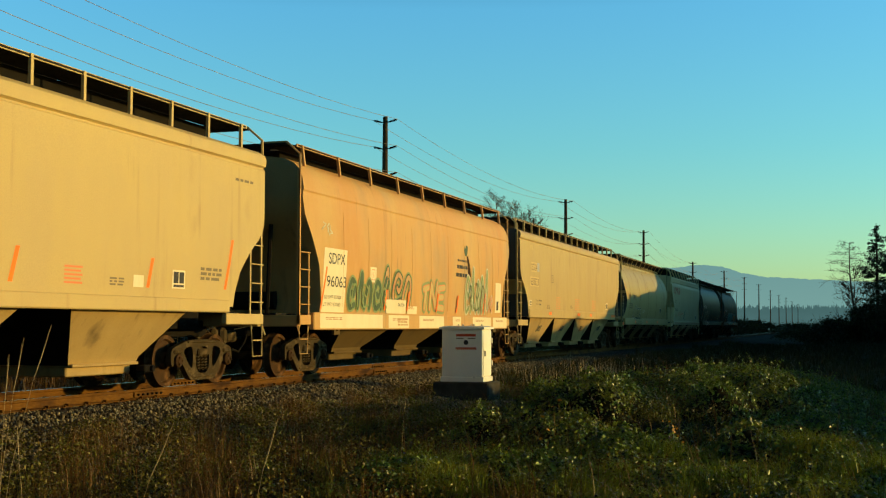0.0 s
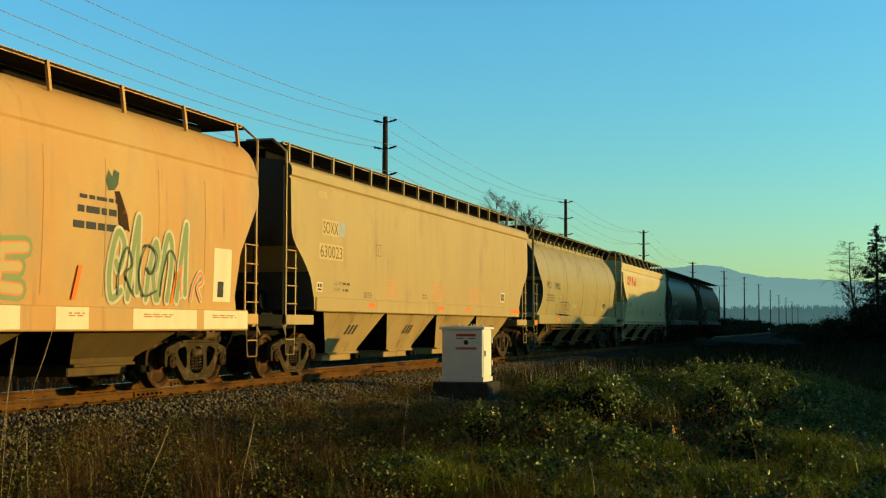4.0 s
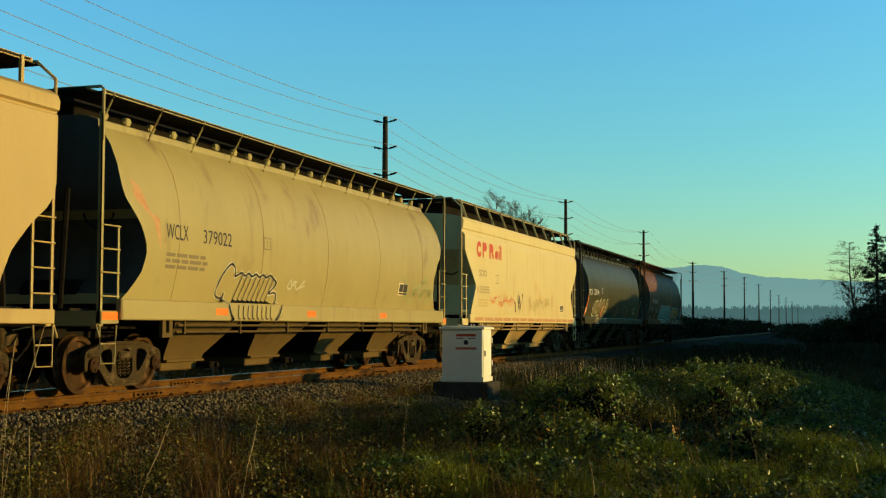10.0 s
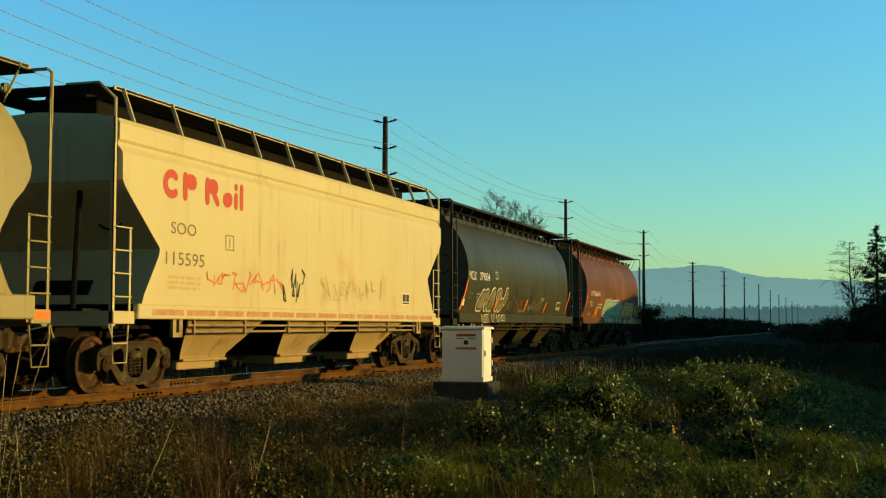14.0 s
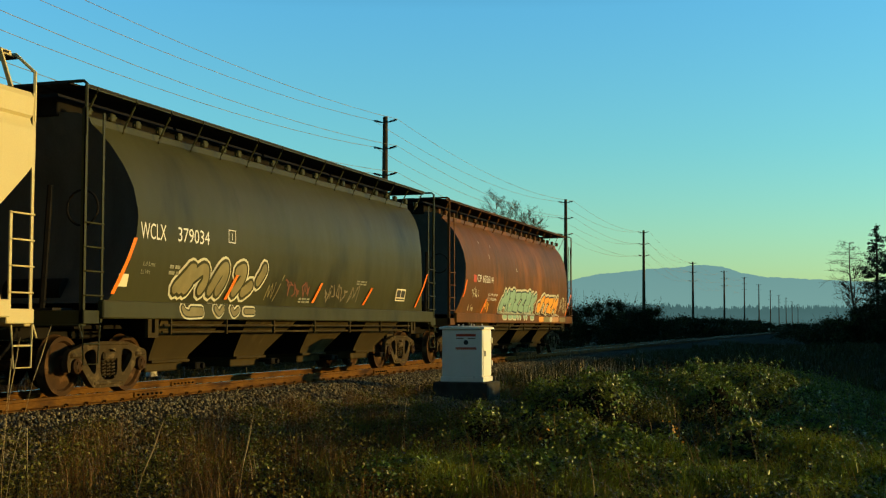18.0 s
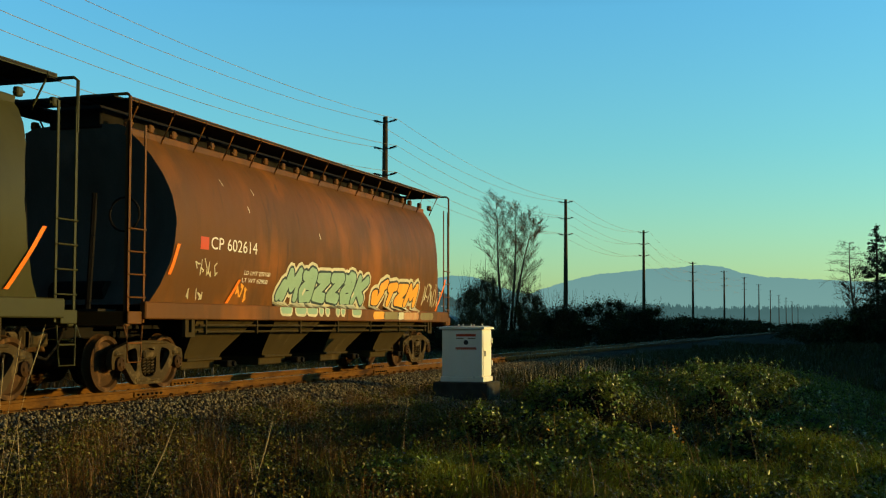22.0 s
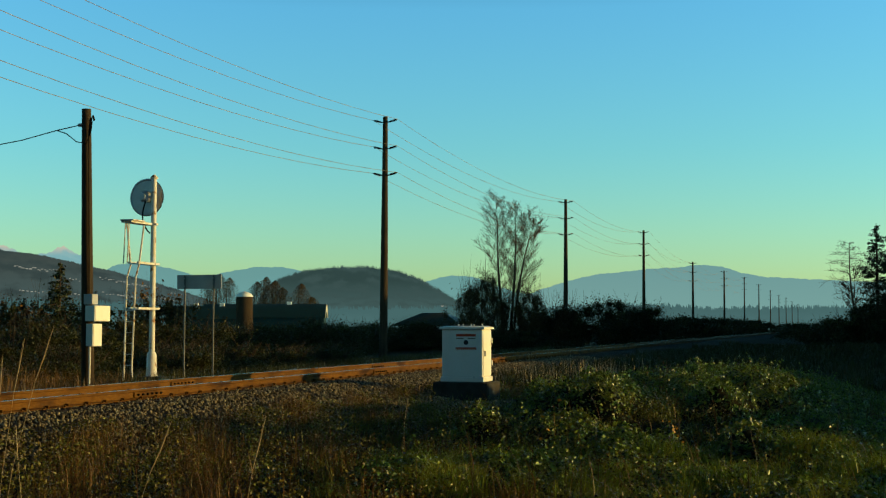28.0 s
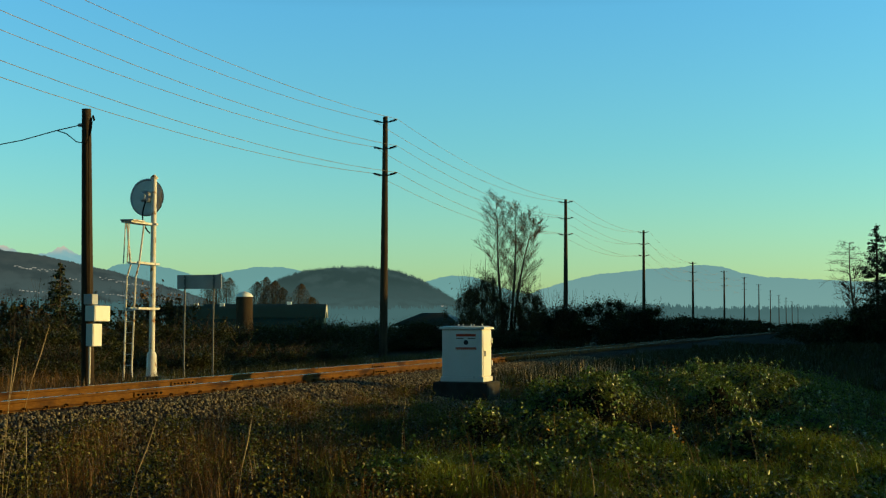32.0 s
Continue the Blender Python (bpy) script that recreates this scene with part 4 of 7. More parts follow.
def sign_back():
    s = thing("track_sign", "grey back of a wide sign board on two steel posts", "sign", pose(-6.10, 33.0, -0.60))
    board = part("board", Geo().box(-0.74, 0.74, -0.012, 0.012, 2.78, 3.20, 0.004), M["sheet"], s, "plain grey metal sign back")
    for x in (-0.46, 0.50):
        part("post", Geo().box(x - 0.022, x + 0.022, -0.06, -0.014, -0.1, 3.18, 0.006), M["post"], s)
        for z in (2.86, 3.1):
            part("bolt", Geo().tube([(x, -0.07, z), (x, -0.085, z)], 0.014, 6), M["galv"], board)


POLE_Y = (73.0, 126.4, 179.1, 240.0, 305.0, 368.0, 432.0, 500.0, 566.0, 636.0, 710.0, 800.0, 900.0, 1010.0)
POLE_TOP = (14.29, 14.27, 14.93, 13.4, 14.5, 15.4, 15.4, 15.2, 15.1, 15.3, 15.0, 15.0, 15.0, 15.0)
ARMS = (0.25, 1.94, 3.62)


def power_line():
    """Wooden transmission poles beside the line with three pairs of conductors."""
    shaft = None
    for k, (y, top) in enumerate(zip((19.5,) + POLE_Y, (14.3,) + POLE_TOP)):
        near = k < 6
        p = thing("power_pole", "tall wooden power pole with three levels of insulators", "power pole", pose(-15.2, y, -0.95), group="power line poles")
        h = top + 0.95
        part("shaft", Geo().tube([(-0.10, 0, -0.3), (-0.04, 0, h * 0.5), (0.0, 0, h)], [0.27, 0.22, 0.15], 12 if near else 6), M["pole"], p)
        for d in ARMS:
            for side in (1, -1):
                z = h - d
                g = Geo().tube([(0, 0, z - 0.12), (side * 0.30, 0, z - 0.08), (side * 0.78, 0, z + 0.06)], [0.03, 0.045, 0.035], 6)
                if near:
                    for i in range(5):
                        u = 0.34 + 0.09 * i
                        g.tube([(side * u, 0, z - 0.06 + 0.02 * i), (side * (u + 0.03), 0, z - 0.055 + 0.02 * i)], 0.075, 8)
                part("insulator", g, M["black"], p)
    tops = [(19.5, 14.3)] + list(zip(POLE_Y, POLE_TOP))
    wires = thing("power_wires", "thin sagging overhead power conductors", "wires", group="")
    for (y0, t0), (y1, t1) in zip([(-34.0, 14.3)] + tops[:6], tops[:7]):
        for d in ARMS:
            for side in (1, -1):
                pts = []
                for i in range(15):
                    u = i / 14
                    pts.append((-15.2 + side * 0.80, y0 + (y1 - y0) * u, (t0 * (1 - u) + t1 * u) - d + 0.06 - 4 * 1.1 * ((y1 - y0) / 55) ** 2 * u * (1 - u)))
                part("conductor", Geo().tube(pts, 0.013, 4, caps=False), M["wire"], wires)


cabinet()
signal()
wood_pole()
sign_back()
power_line()

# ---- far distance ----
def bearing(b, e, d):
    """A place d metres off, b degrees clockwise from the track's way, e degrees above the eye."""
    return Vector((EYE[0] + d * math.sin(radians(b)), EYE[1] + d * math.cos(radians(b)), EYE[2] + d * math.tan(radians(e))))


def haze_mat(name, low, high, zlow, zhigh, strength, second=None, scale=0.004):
    """A far slope with haze painted in: black base, colour given off as emission."""
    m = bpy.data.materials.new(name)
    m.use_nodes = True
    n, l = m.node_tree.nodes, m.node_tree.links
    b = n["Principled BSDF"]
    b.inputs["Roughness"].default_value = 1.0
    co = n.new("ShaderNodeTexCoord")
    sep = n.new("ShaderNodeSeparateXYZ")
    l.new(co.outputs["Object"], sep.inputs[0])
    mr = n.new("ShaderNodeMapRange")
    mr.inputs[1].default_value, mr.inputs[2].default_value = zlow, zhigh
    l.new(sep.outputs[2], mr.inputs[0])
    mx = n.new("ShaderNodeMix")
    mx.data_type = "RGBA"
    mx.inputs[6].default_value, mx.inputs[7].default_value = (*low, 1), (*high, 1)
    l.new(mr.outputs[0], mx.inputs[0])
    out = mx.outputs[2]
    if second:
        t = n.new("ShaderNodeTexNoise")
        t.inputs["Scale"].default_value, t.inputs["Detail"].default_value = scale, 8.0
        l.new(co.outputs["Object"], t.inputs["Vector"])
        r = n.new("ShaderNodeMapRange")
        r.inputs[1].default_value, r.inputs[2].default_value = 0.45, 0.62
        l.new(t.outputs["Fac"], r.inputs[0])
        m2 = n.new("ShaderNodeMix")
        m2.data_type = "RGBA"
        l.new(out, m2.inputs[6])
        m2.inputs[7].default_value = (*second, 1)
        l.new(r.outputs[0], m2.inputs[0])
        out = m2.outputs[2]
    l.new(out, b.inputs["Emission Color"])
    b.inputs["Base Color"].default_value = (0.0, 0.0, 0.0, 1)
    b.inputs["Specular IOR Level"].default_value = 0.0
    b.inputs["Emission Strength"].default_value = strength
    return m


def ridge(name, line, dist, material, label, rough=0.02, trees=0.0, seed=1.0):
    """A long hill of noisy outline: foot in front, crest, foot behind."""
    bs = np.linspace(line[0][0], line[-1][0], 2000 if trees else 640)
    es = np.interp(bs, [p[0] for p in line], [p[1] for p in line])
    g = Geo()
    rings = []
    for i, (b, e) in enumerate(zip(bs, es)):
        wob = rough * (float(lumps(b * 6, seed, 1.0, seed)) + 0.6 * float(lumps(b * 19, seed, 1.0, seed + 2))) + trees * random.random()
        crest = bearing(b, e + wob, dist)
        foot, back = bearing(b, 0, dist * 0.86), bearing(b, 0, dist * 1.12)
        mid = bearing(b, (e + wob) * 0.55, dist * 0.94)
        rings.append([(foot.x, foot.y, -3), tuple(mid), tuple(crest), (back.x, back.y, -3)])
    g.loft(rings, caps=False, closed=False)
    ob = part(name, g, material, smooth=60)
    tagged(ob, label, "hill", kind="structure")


def distance():
    # haze on these slopes is emission colour, mostly paler at the foot
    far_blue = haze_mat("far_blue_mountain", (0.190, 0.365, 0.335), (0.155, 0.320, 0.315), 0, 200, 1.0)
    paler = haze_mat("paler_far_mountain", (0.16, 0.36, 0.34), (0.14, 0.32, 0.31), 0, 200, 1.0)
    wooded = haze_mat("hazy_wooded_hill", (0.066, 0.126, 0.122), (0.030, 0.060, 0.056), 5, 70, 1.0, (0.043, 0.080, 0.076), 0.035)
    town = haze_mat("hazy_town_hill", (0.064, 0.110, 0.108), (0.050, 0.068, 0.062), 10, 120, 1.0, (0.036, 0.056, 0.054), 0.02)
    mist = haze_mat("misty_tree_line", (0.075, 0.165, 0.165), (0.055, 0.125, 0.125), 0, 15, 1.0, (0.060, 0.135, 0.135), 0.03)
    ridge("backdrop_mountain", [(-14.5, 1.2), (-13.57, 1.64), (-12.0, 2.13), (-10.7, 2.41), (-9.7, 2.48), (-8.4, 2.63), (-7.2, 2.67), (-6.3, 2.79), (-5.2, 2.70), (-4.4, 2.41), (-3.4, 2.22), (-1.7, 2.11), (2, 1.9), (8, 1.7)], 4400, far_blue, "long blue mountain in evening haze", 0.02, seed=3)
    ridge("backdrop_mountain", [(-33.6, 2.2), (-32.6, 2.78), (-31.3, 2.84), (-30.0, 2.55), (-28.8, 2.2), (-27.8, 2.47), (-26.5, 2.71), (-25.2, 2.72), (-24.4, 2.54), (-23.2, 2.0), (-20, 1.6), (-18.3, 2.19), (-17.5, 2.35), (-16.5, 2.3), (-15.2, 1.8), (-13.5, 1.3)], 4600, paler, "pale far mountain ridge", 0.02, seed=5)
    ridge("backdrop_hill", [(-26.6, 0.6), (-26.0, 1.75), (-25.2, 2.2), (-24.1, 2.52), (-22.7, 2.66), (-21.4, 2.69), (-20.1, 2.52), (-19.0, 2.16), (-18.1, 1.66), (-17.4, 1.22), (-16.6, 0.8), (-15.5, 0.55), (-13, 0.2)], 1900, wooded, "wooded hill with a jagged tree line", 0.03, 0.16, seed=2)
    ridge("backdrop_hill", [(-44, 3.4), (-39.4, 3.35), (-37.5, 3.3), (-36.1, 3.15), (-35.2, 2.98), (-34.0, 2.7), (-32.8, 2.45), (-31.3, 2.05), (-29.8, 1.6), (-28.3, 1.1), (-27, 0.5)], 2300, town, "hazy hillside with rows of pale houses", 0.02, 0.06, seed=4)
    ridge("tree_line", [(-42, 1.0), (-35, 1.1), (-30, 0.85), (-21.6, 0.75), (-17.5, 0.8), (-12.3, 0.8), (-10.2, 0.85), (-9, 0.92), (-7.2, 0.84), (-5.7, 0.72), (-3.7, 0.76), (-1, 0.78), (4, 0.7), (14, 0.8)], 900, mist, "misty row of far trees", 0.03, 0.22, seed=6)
    # cream tips: sunlight on the snow, put into the emission
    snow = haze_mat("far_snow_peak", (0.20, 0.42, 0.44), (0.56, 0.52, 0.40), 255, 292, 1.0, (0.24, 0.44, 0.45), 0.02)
    ridge("backdrop_mountain", [(-39, 3.0), (-38.0, 3.45), (-37.4, 3.58), (-37.1, 3.4), (-36.5, 3.1), (-35.7, 3.2), (-35.3, 3.35), (-34.9, 3.55), (-34.6, 3.36), (-34.1, 3.15), (-33.6, 2.7), (-33, 2.2)], 4700, snow, "far snow-capped peaks with the last sunlight painted in", 0.05, seed=8)
    # pale houses in rows on the hillside
    me = None
    # the walls glow by emission in place of daylight on them
    wall = haze_mat("glowing_house_wall", (0.42, 0.42, 0.34), (0.46, 0.44, 0.34), 0, 100, 0.7)
    rnd = random.Random(5)
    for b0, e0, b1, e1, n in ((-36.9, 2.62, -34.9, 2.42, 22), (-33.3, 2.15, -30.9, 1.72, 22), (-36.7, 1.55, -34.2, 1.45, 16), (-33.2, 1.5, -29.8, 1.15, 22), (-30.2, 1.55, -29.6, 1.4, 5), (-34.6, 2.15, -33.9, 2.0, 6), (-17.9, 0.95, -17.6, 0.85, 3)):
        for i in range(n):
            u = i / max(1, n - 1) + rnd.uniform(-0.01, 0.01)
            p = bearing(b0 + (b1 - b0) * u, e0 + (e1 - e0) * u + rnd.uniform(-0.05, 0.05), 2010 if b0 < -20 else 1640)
            s = rnd.uniform(0.14, 0.34)
            h = thing("house", "small pale house far off on the hillside", "house", Matrix.Translation(p) @ Matrix.Rotation(rnd.uniform(-0.4, 0.4), 4, "Z") @ Matrix.Scale(s, 4), group="houses on the hill")
            if me is None:
                me = (settle(Geo().box(-4.5, 4.5, -4, 4, -3, 1.5).mesh("wall"), 0), settle(Geo().prism([(-5, 1.5), (5, 1.5), (0, 3.6)], "y", -4.4, 4.4).mesh("roof"), 0))
            part("wall", me[0], wall, h)
            part("roof", me[1], town, h)


# ---- plants ----
def leaf_quads(c, size, rng, up=0.3):
    """Folded leaves at the places c."""
    n = len(c)
    d = rng.normal(0, 1, (n, 3))
    d[:, 2] = d[:, 2] * 0.6 + up
    d /= np.linalg.norm(d, axis=1)[:, None]
    e = np.cross(d, rng.normal(0, 1, (n, 3)))
    e /= np.linalg.norm(e, axis=1)[:, None]
    s = (size * rng.uniform(0.6, 1.3, n))[:, None]
    nn = np.cross(d, e)
    v = np.stack([c - d * s * 0.6, c + e * s * 0.42 + nn * s * 0.12, c + d * s * 0.75, c - e * s * 0.42 + nn * s * 0.12], 1)
    f = np.arange(n)[:, None] * 4
    return v.reshape(-1, 3), np.concatenate([f + np.array([[0, 1, 2]]), f + np.array([[0, 2, 3]])])


def blades(x, y, z, h, w, rng, lean=0.35, bend=0.5):
    """Grass blades as bent tapering strips."""
    n = len(x)
    a = rng.uniform(0, 2 * np.pi, n)
    side = np.stack([-np.sin(a), np.cos(a), np.zeros(n)], -1)
    out = np.stack([np.cos(a), np.sin(a), np.zeros(n)], -1)
    base = np.stack([x, y, z], -1)
    le = (np.abs(rng.normal(0, lean, n)) * h)[:, None]
    h3 = np.stack([np.zeros(n), np.zeros(n), h], -1)
    w = w[:, None]
    mid = base + h3 * 0.55 + out * le * (0.5 - 0.2 * bend)
    tip = base + h3 * (1 - 0.12 * bend) + out * le * 1.1
    v = np.stack([base - side * w, base + side * w, mid + side * w * 0.75, mid - side * w * 0.75, tip], 1)
    f = np.arange(n)[:, None] * 5
    return v.reshape(-1, 3), np.concatenate([f + np.array([[0, 1, 2]]), f + np.array([[0, 2, 3]]), f + np.array([[3, 2, 4]])])


def leaves_on(c, nrm, size, rng, rough=0.55):
    """Folded leaves at the places c, facing roughly along nrm."""
    n = len(c)
    nn = nrm + rng.normal(0, rough, (n, 3))
    nn /= np.linalg.norm(nn, axis=1)[:, None]
    d = np.cross(nn, rng.normal(0, 1, (n, 3)))
    d /= np.linalg.norm(d, axis=1)[:, None]
    e = np.cross(nn, d)
    s = (size * rng.uniform(0.55, 1.35, n))[:, None]
    v = np.stack([c - d * s * 0.6, c + e * s * 0.40 + nn * s * 0.13, c + d * s * 0.75 - nn * s * 0.10, c - e * s * 0.40 + nn * s * 0.13], 1)
    f = np.arange(n)[:, None] * 4
    return v.reshape(-1, 3), np.concatenate([f + np.array([[0, 1, 2]]), f + np.array([[0, 2, 3]])])


MOUNDS = np.random.default_rng(23)
MOUND = np.stack([MOUNDS.uniform(6.3, 14.0, 105), MOUNDS.uniform(11.5, 33, 105), MOUNDS.uniform(0.45, 1.15, 105), MOUNDS.uniform(0.24, 0.62, 105)], -1)


def mound_h(x, y):
    """Height of the bramble thicket over the ground."""
    x, y = np.asarray(x, float), np.asarray(y, float)
    h = np.zeros(x.shape)
    for cx, cy, r, top in MOUND:
        k = (np.abs(x - cx) < r) & (np.abs(y - cy) < r)
        if not k.any():
            continue
        d2 = ((x[k] - cx) ** 2 + (y[k] - cy) ** 2) / r ** 2
        h[k] = np.maximum(h[k], top * np.maximum(0.0, 1 - d2) ** 0.65)
    h = h * (1 + 0.30 * lumps(x, y, 0.20, 3.0) + 0.15 * lumps(x, y, 0.09, 5.0)) * ease(x + 0.10 * (y - 14), 6.6, 7.9) * (0.55 + 0.45 * ease(y, 13.0, 16.5)) * (1 - 0.65 * ease(x, 10.6, 13.0)) * (1 - 0.25 * ease(y, 20, 26))
    return np.maximum(h, 0.0)


# x, y, height, reach at the tip
STEMS = ((9.32, 4.36, 1.29, 0.27, 0.07), (9.76, 4.60, 1.30, 0.14, 0.05), (8.22, 5.12, 1.60, 0.12, 0.04), (8.20, 5.15, 1.66, 0.26, 0.08), (7.97, 5.5, 1.5, 0.03, 0.02), (7.80, 6.0, 1.08, -0.07, 0.0), (7.75, 12.3, 0.95, 0.06, 0.0))
SWAY = []


def near_plants():
    rng = np.random.default_rng(11)

    def spread(n, x0, x1, y0, y1):
        # inside the wedge that lies before the camera, with some margin
        x, y = rng.uniform(x0, x1, n), rng.uniform(y0, y1, n)
        b = np.degrees(np.arctan2(x - EYE[0], y))
        k = (b > -41) & (b < 5)
        return x[k], y[k]

    def clump(x, y, size, seed, edge=0.0):
        return lumps(x, y, size, seed) + rng.normal(0, 0.25, len(x)) > edge

    # green grass, in tufts
    x, y = spread(150000, 3.0, 13.4, 6.5, 34)
    k = clump(x, y, 0.40, 1.0, 0.36) & (x > 3.4 + 0.4 * lumps(x, y, 1.0, 5.0)) & ~((np.abs(x - 4.1) < 0.7) & (np.abs(y - 26.8) < 0.6)) & ~((np.hypot(x - EYE[0], y) < 7.0))
    k &= ~((x > 3.4) & (x < 6.2) & (y > 23.5) & (y < 27) & (rng.random(len(x)) < 0.8))
    k &= (x + 0.35 * y > 11.0) | (rng.random(len(x)) < 0.25)
    k &= (mound_h(x, y) < 0.12) | (rng.random(len(x)) < 0.12)
    x, y = x[k], y[k]
    v, f = blades(x, y, ground_z(x, y) - 0.02, rng.uniform(0.10, 0.34, len(x)) * (1 + 0.5 * lumps(x, y, 0.9, 2.0)), rng.uniform(0.002, 0.005, len(x)), rng, 0.45)
    tagged(new("grass", soup("grass", v, f, M["grass"])), "tufted green and yellowing grass", "grass", kind="stuff")
    # bright arching tufts nearest the camera
    x, y = spread(1300, 6.8, 13.2, 11.2, 17.5)
    k = (rng.random(len(x)) < 0.10 + 0.90 * ease(lumps(x, y, 0.50, 2.6), -0.05, 0.40)) & (y < 15.0 + 1.6 * lumps(x, y, 1.0, 4.0))
    x, y = np.repeat(x[k], 75), np.repeat(y[k], 75)
    x, y = x + rng.normal(0, 0.09, len(x)), y + rng.normal(0, 0.09, len(x))
    v, f = blades(x, y, ground_z(x, y) + 0.3 * mound_h(x, y) - 0.03, rng.uniform(0.12, 0.40, len(x)) * (1 + 0.4 * lumps(x, y, 0.6, 2.6)), rng.uniform(0.0028, 0.0060, len(x)), rng, 0.65, 0.8)
    tagged(new("grass_tufts", soup("grass_tufts", v, f, M["lime_grass"])), "bright green arching grass tufts", "grass", kind="stuff")
    # dry weeds on the track's side
    x, y = spread(95000, 2.4, 9.8, 8, 30)
    k = clump(x, y, 0.42, 3.0, 0.05) & (x + 0.25 * y < 13.0 + 1.2 * lumps(x, y, 1.5)) & (x > 3.0 + 0.5 * lumps(x, y, 0.8, 2.0))
    k &= ~((np.abs(x - 4.1) < 0.75) & (np.abs(y - 26.8) < 0.6)) & ~((x > 3.4) & (x < 6.4) & (y > 23) & (y < 27))
    x, y = x[k], y[k]
    v, f = blades(x, y, ground_z(x, y) - 0.02, rng.uniform(0.08, 0.30, len(x)) * (1 + 0.7 * lumps(x, y, 0.42, 3.0)), rng.uniform(0.0014, 0.0032, len(x)), rng, 0.3, 0.3)
    tagged(new("dry_weeds", soup("dry_weeds", v, f, M["dry"])), "reddish brown dry weeds beside the stones", "weeds", kind="stuff")
    # small weed leaves among them
    x, y = spread(250000, 1.7, 11.5, 7.5, 30)
    k = clump(x, y, 0.34, 7.0, 0.05) & (x > 2.9 - 1.1 * (1 - ease(y, 12, 19)) + 0.3 * lumps(x, y, 0.7, 4.0)) & ~((np.abs(x - 4.1) < 0.75) & (np.abs(y - 26.8) < 0.6)) & ~((x > 3.4) & (x < 6.4) & (y > 23) & (y < 27))
    x, y = x[k], y[k]
    v, f = leaf_quads(np.stack([x, y, ground_z(x, y) + rng.uniform(0, 1, len(x)) ** 1.2 * (0.20 + 0.24 * np.maximum(0, lumps(x, y, 0.34, 7.0)) + 0.12 * lumps(x, y, 0.9, 8.0)) * (0.35 + 0.65 * ease(x, 2.2, 4.0))], -1), 0.027, rng)
    tagged(new("weed_leaves", soup("weed_leaves", v, f, M["weed"])), "small green and yellow weed leaves", "weeds", kind="stuff")
    # brambles in mounds over the bank: leaves on a hull that paints their shade
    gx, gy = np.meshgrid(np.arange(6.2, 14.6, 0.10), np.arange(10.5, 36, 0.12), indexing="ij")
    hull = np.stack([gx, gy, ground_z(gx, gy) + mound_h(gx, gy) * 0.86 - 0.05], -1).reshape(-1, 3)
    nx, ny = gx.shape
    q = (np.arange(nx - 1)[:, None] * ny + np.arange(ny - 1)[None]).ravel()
    tagged(new("bramble_shade_hull", soup("bramble_shade_hull", hull, np.stack([q, q + ny, q + ny + 1, q + 1], -1), M["thicket_shade"], True)), "dark hull under the bramble leaves, coloured as their shade", "brambles", kind="stuff")
    x, y = spread(520000, 6.2, 14.5, 10.5, 36)
    h = mound_h(x, y)
    k = (h > 0.03) & (rng.random(len(x)) < 0.30 + 0.70 * ease(lumps(x, y, 0.35, 6.0) + 0.6 * lumps(x, y, 0.13, 1.0), -0.35, 0.35))
    x, y, h = x[k], y[k], h[k]
    e = 0.06
    slope = np.stack([-(mound_h(x + e, y) - h) / e - (ground_z(x + e, y) - ground_z(x, y)) / e, -(mound_h(x, y + e) - h) / e - (ground_z(x, y + e) - ground_z(x, y)) / e, np.ones(len(x))], -1)
    slope /= np.linalg.norm(slope, axis=1)[:, None]
    c = np.stack([x, y, ground_z(x, y) + h * rng.uniform(0.82, 1.06, len(x)) + np.abs(rng.normal(0, 0.035, len(x)))], -1)
    v, f = leaves_on(c, slope, 0.040, rng)
    tagged(new("brambles", soup("brambles", v, f, M["leaf"])), "low brambles with glossy green leaves over a bank", "brambles", kind="stuff")
    # shoots that stand up from the mounds, with leaves along them
    x, y = spread(900, 6.8, 13.6, 12, 33)
    k = mound_h(x, y) > 0.10
    x, y = np.repeat(x[k], 14), np.repeat(y[k], 14)
    u = np.tile(np.arange(14) / 13.0, len(x) // 14)
    a = np.repeat(rng.uniform(0, 6.28, len(x) // 14), 14)
    c = np.stack([x + np.cos(a) * 0.16 * u, y + np.sin(a) * 0.16 * u, ground_z(x, y) + mound_h(x, y) + 0.26 * u * np.repeat(rng.uniform(0.4, 1.2, len(x) // 14), 14)], -1) + rng.normal(0, 0.018, (len(x), 3))
    v, f = leaf_quads(c, 0.036, rng, 0.5)
    tagged(new("bramble_shoots", soup("bramble_shoots", v, f, M["leaf"])), "young bramble shoots with small leaves", "brambles", kind="stuff")
    # a few leaves turned yellow
    c = np.concatenate([rng.normal((11.45, 16.0, 0.05), (0.07, 0.07, 0.10), (26, 3)), rng.normal((10.2, 15.2, -0.10), (0.06, 0.06, 0.06), (14, 3)), rng.normal((8.6, 15.6, -0.05), (0.3, 0.3, 0.05), (14, 3))])
    c[:, 2] = ground_z(c[:, 0], c[:, 1]) + mound_h(c[:, 0], c[:, 1]) + rng.uniform(0.0, 0.22, len(c))
    v, f = leaf_quads(c, 0.045, rng, 0.2)
    tagged(new("yellow_leaves", soup("yellow_leaves", v, f, M["yellow_leaf"])), "few yellow autumn leaves on the brambles", "leaves", kind="stuff")
    # canes
    x, y = spread(900, 6.5, 13.5, 9, 32)
    v, f = blades(x, y, ground_z(x, y), rng.uniform(0.3, 0.75, len(x)), rng.uniform(0.003, 0.006, len(x)), rng, 0.6)
    tagged(new("bramble_canes", soup("bramble_canes", v, f, M["dry"])), "brown arching bramble canes", "brambles", kind="stuff")
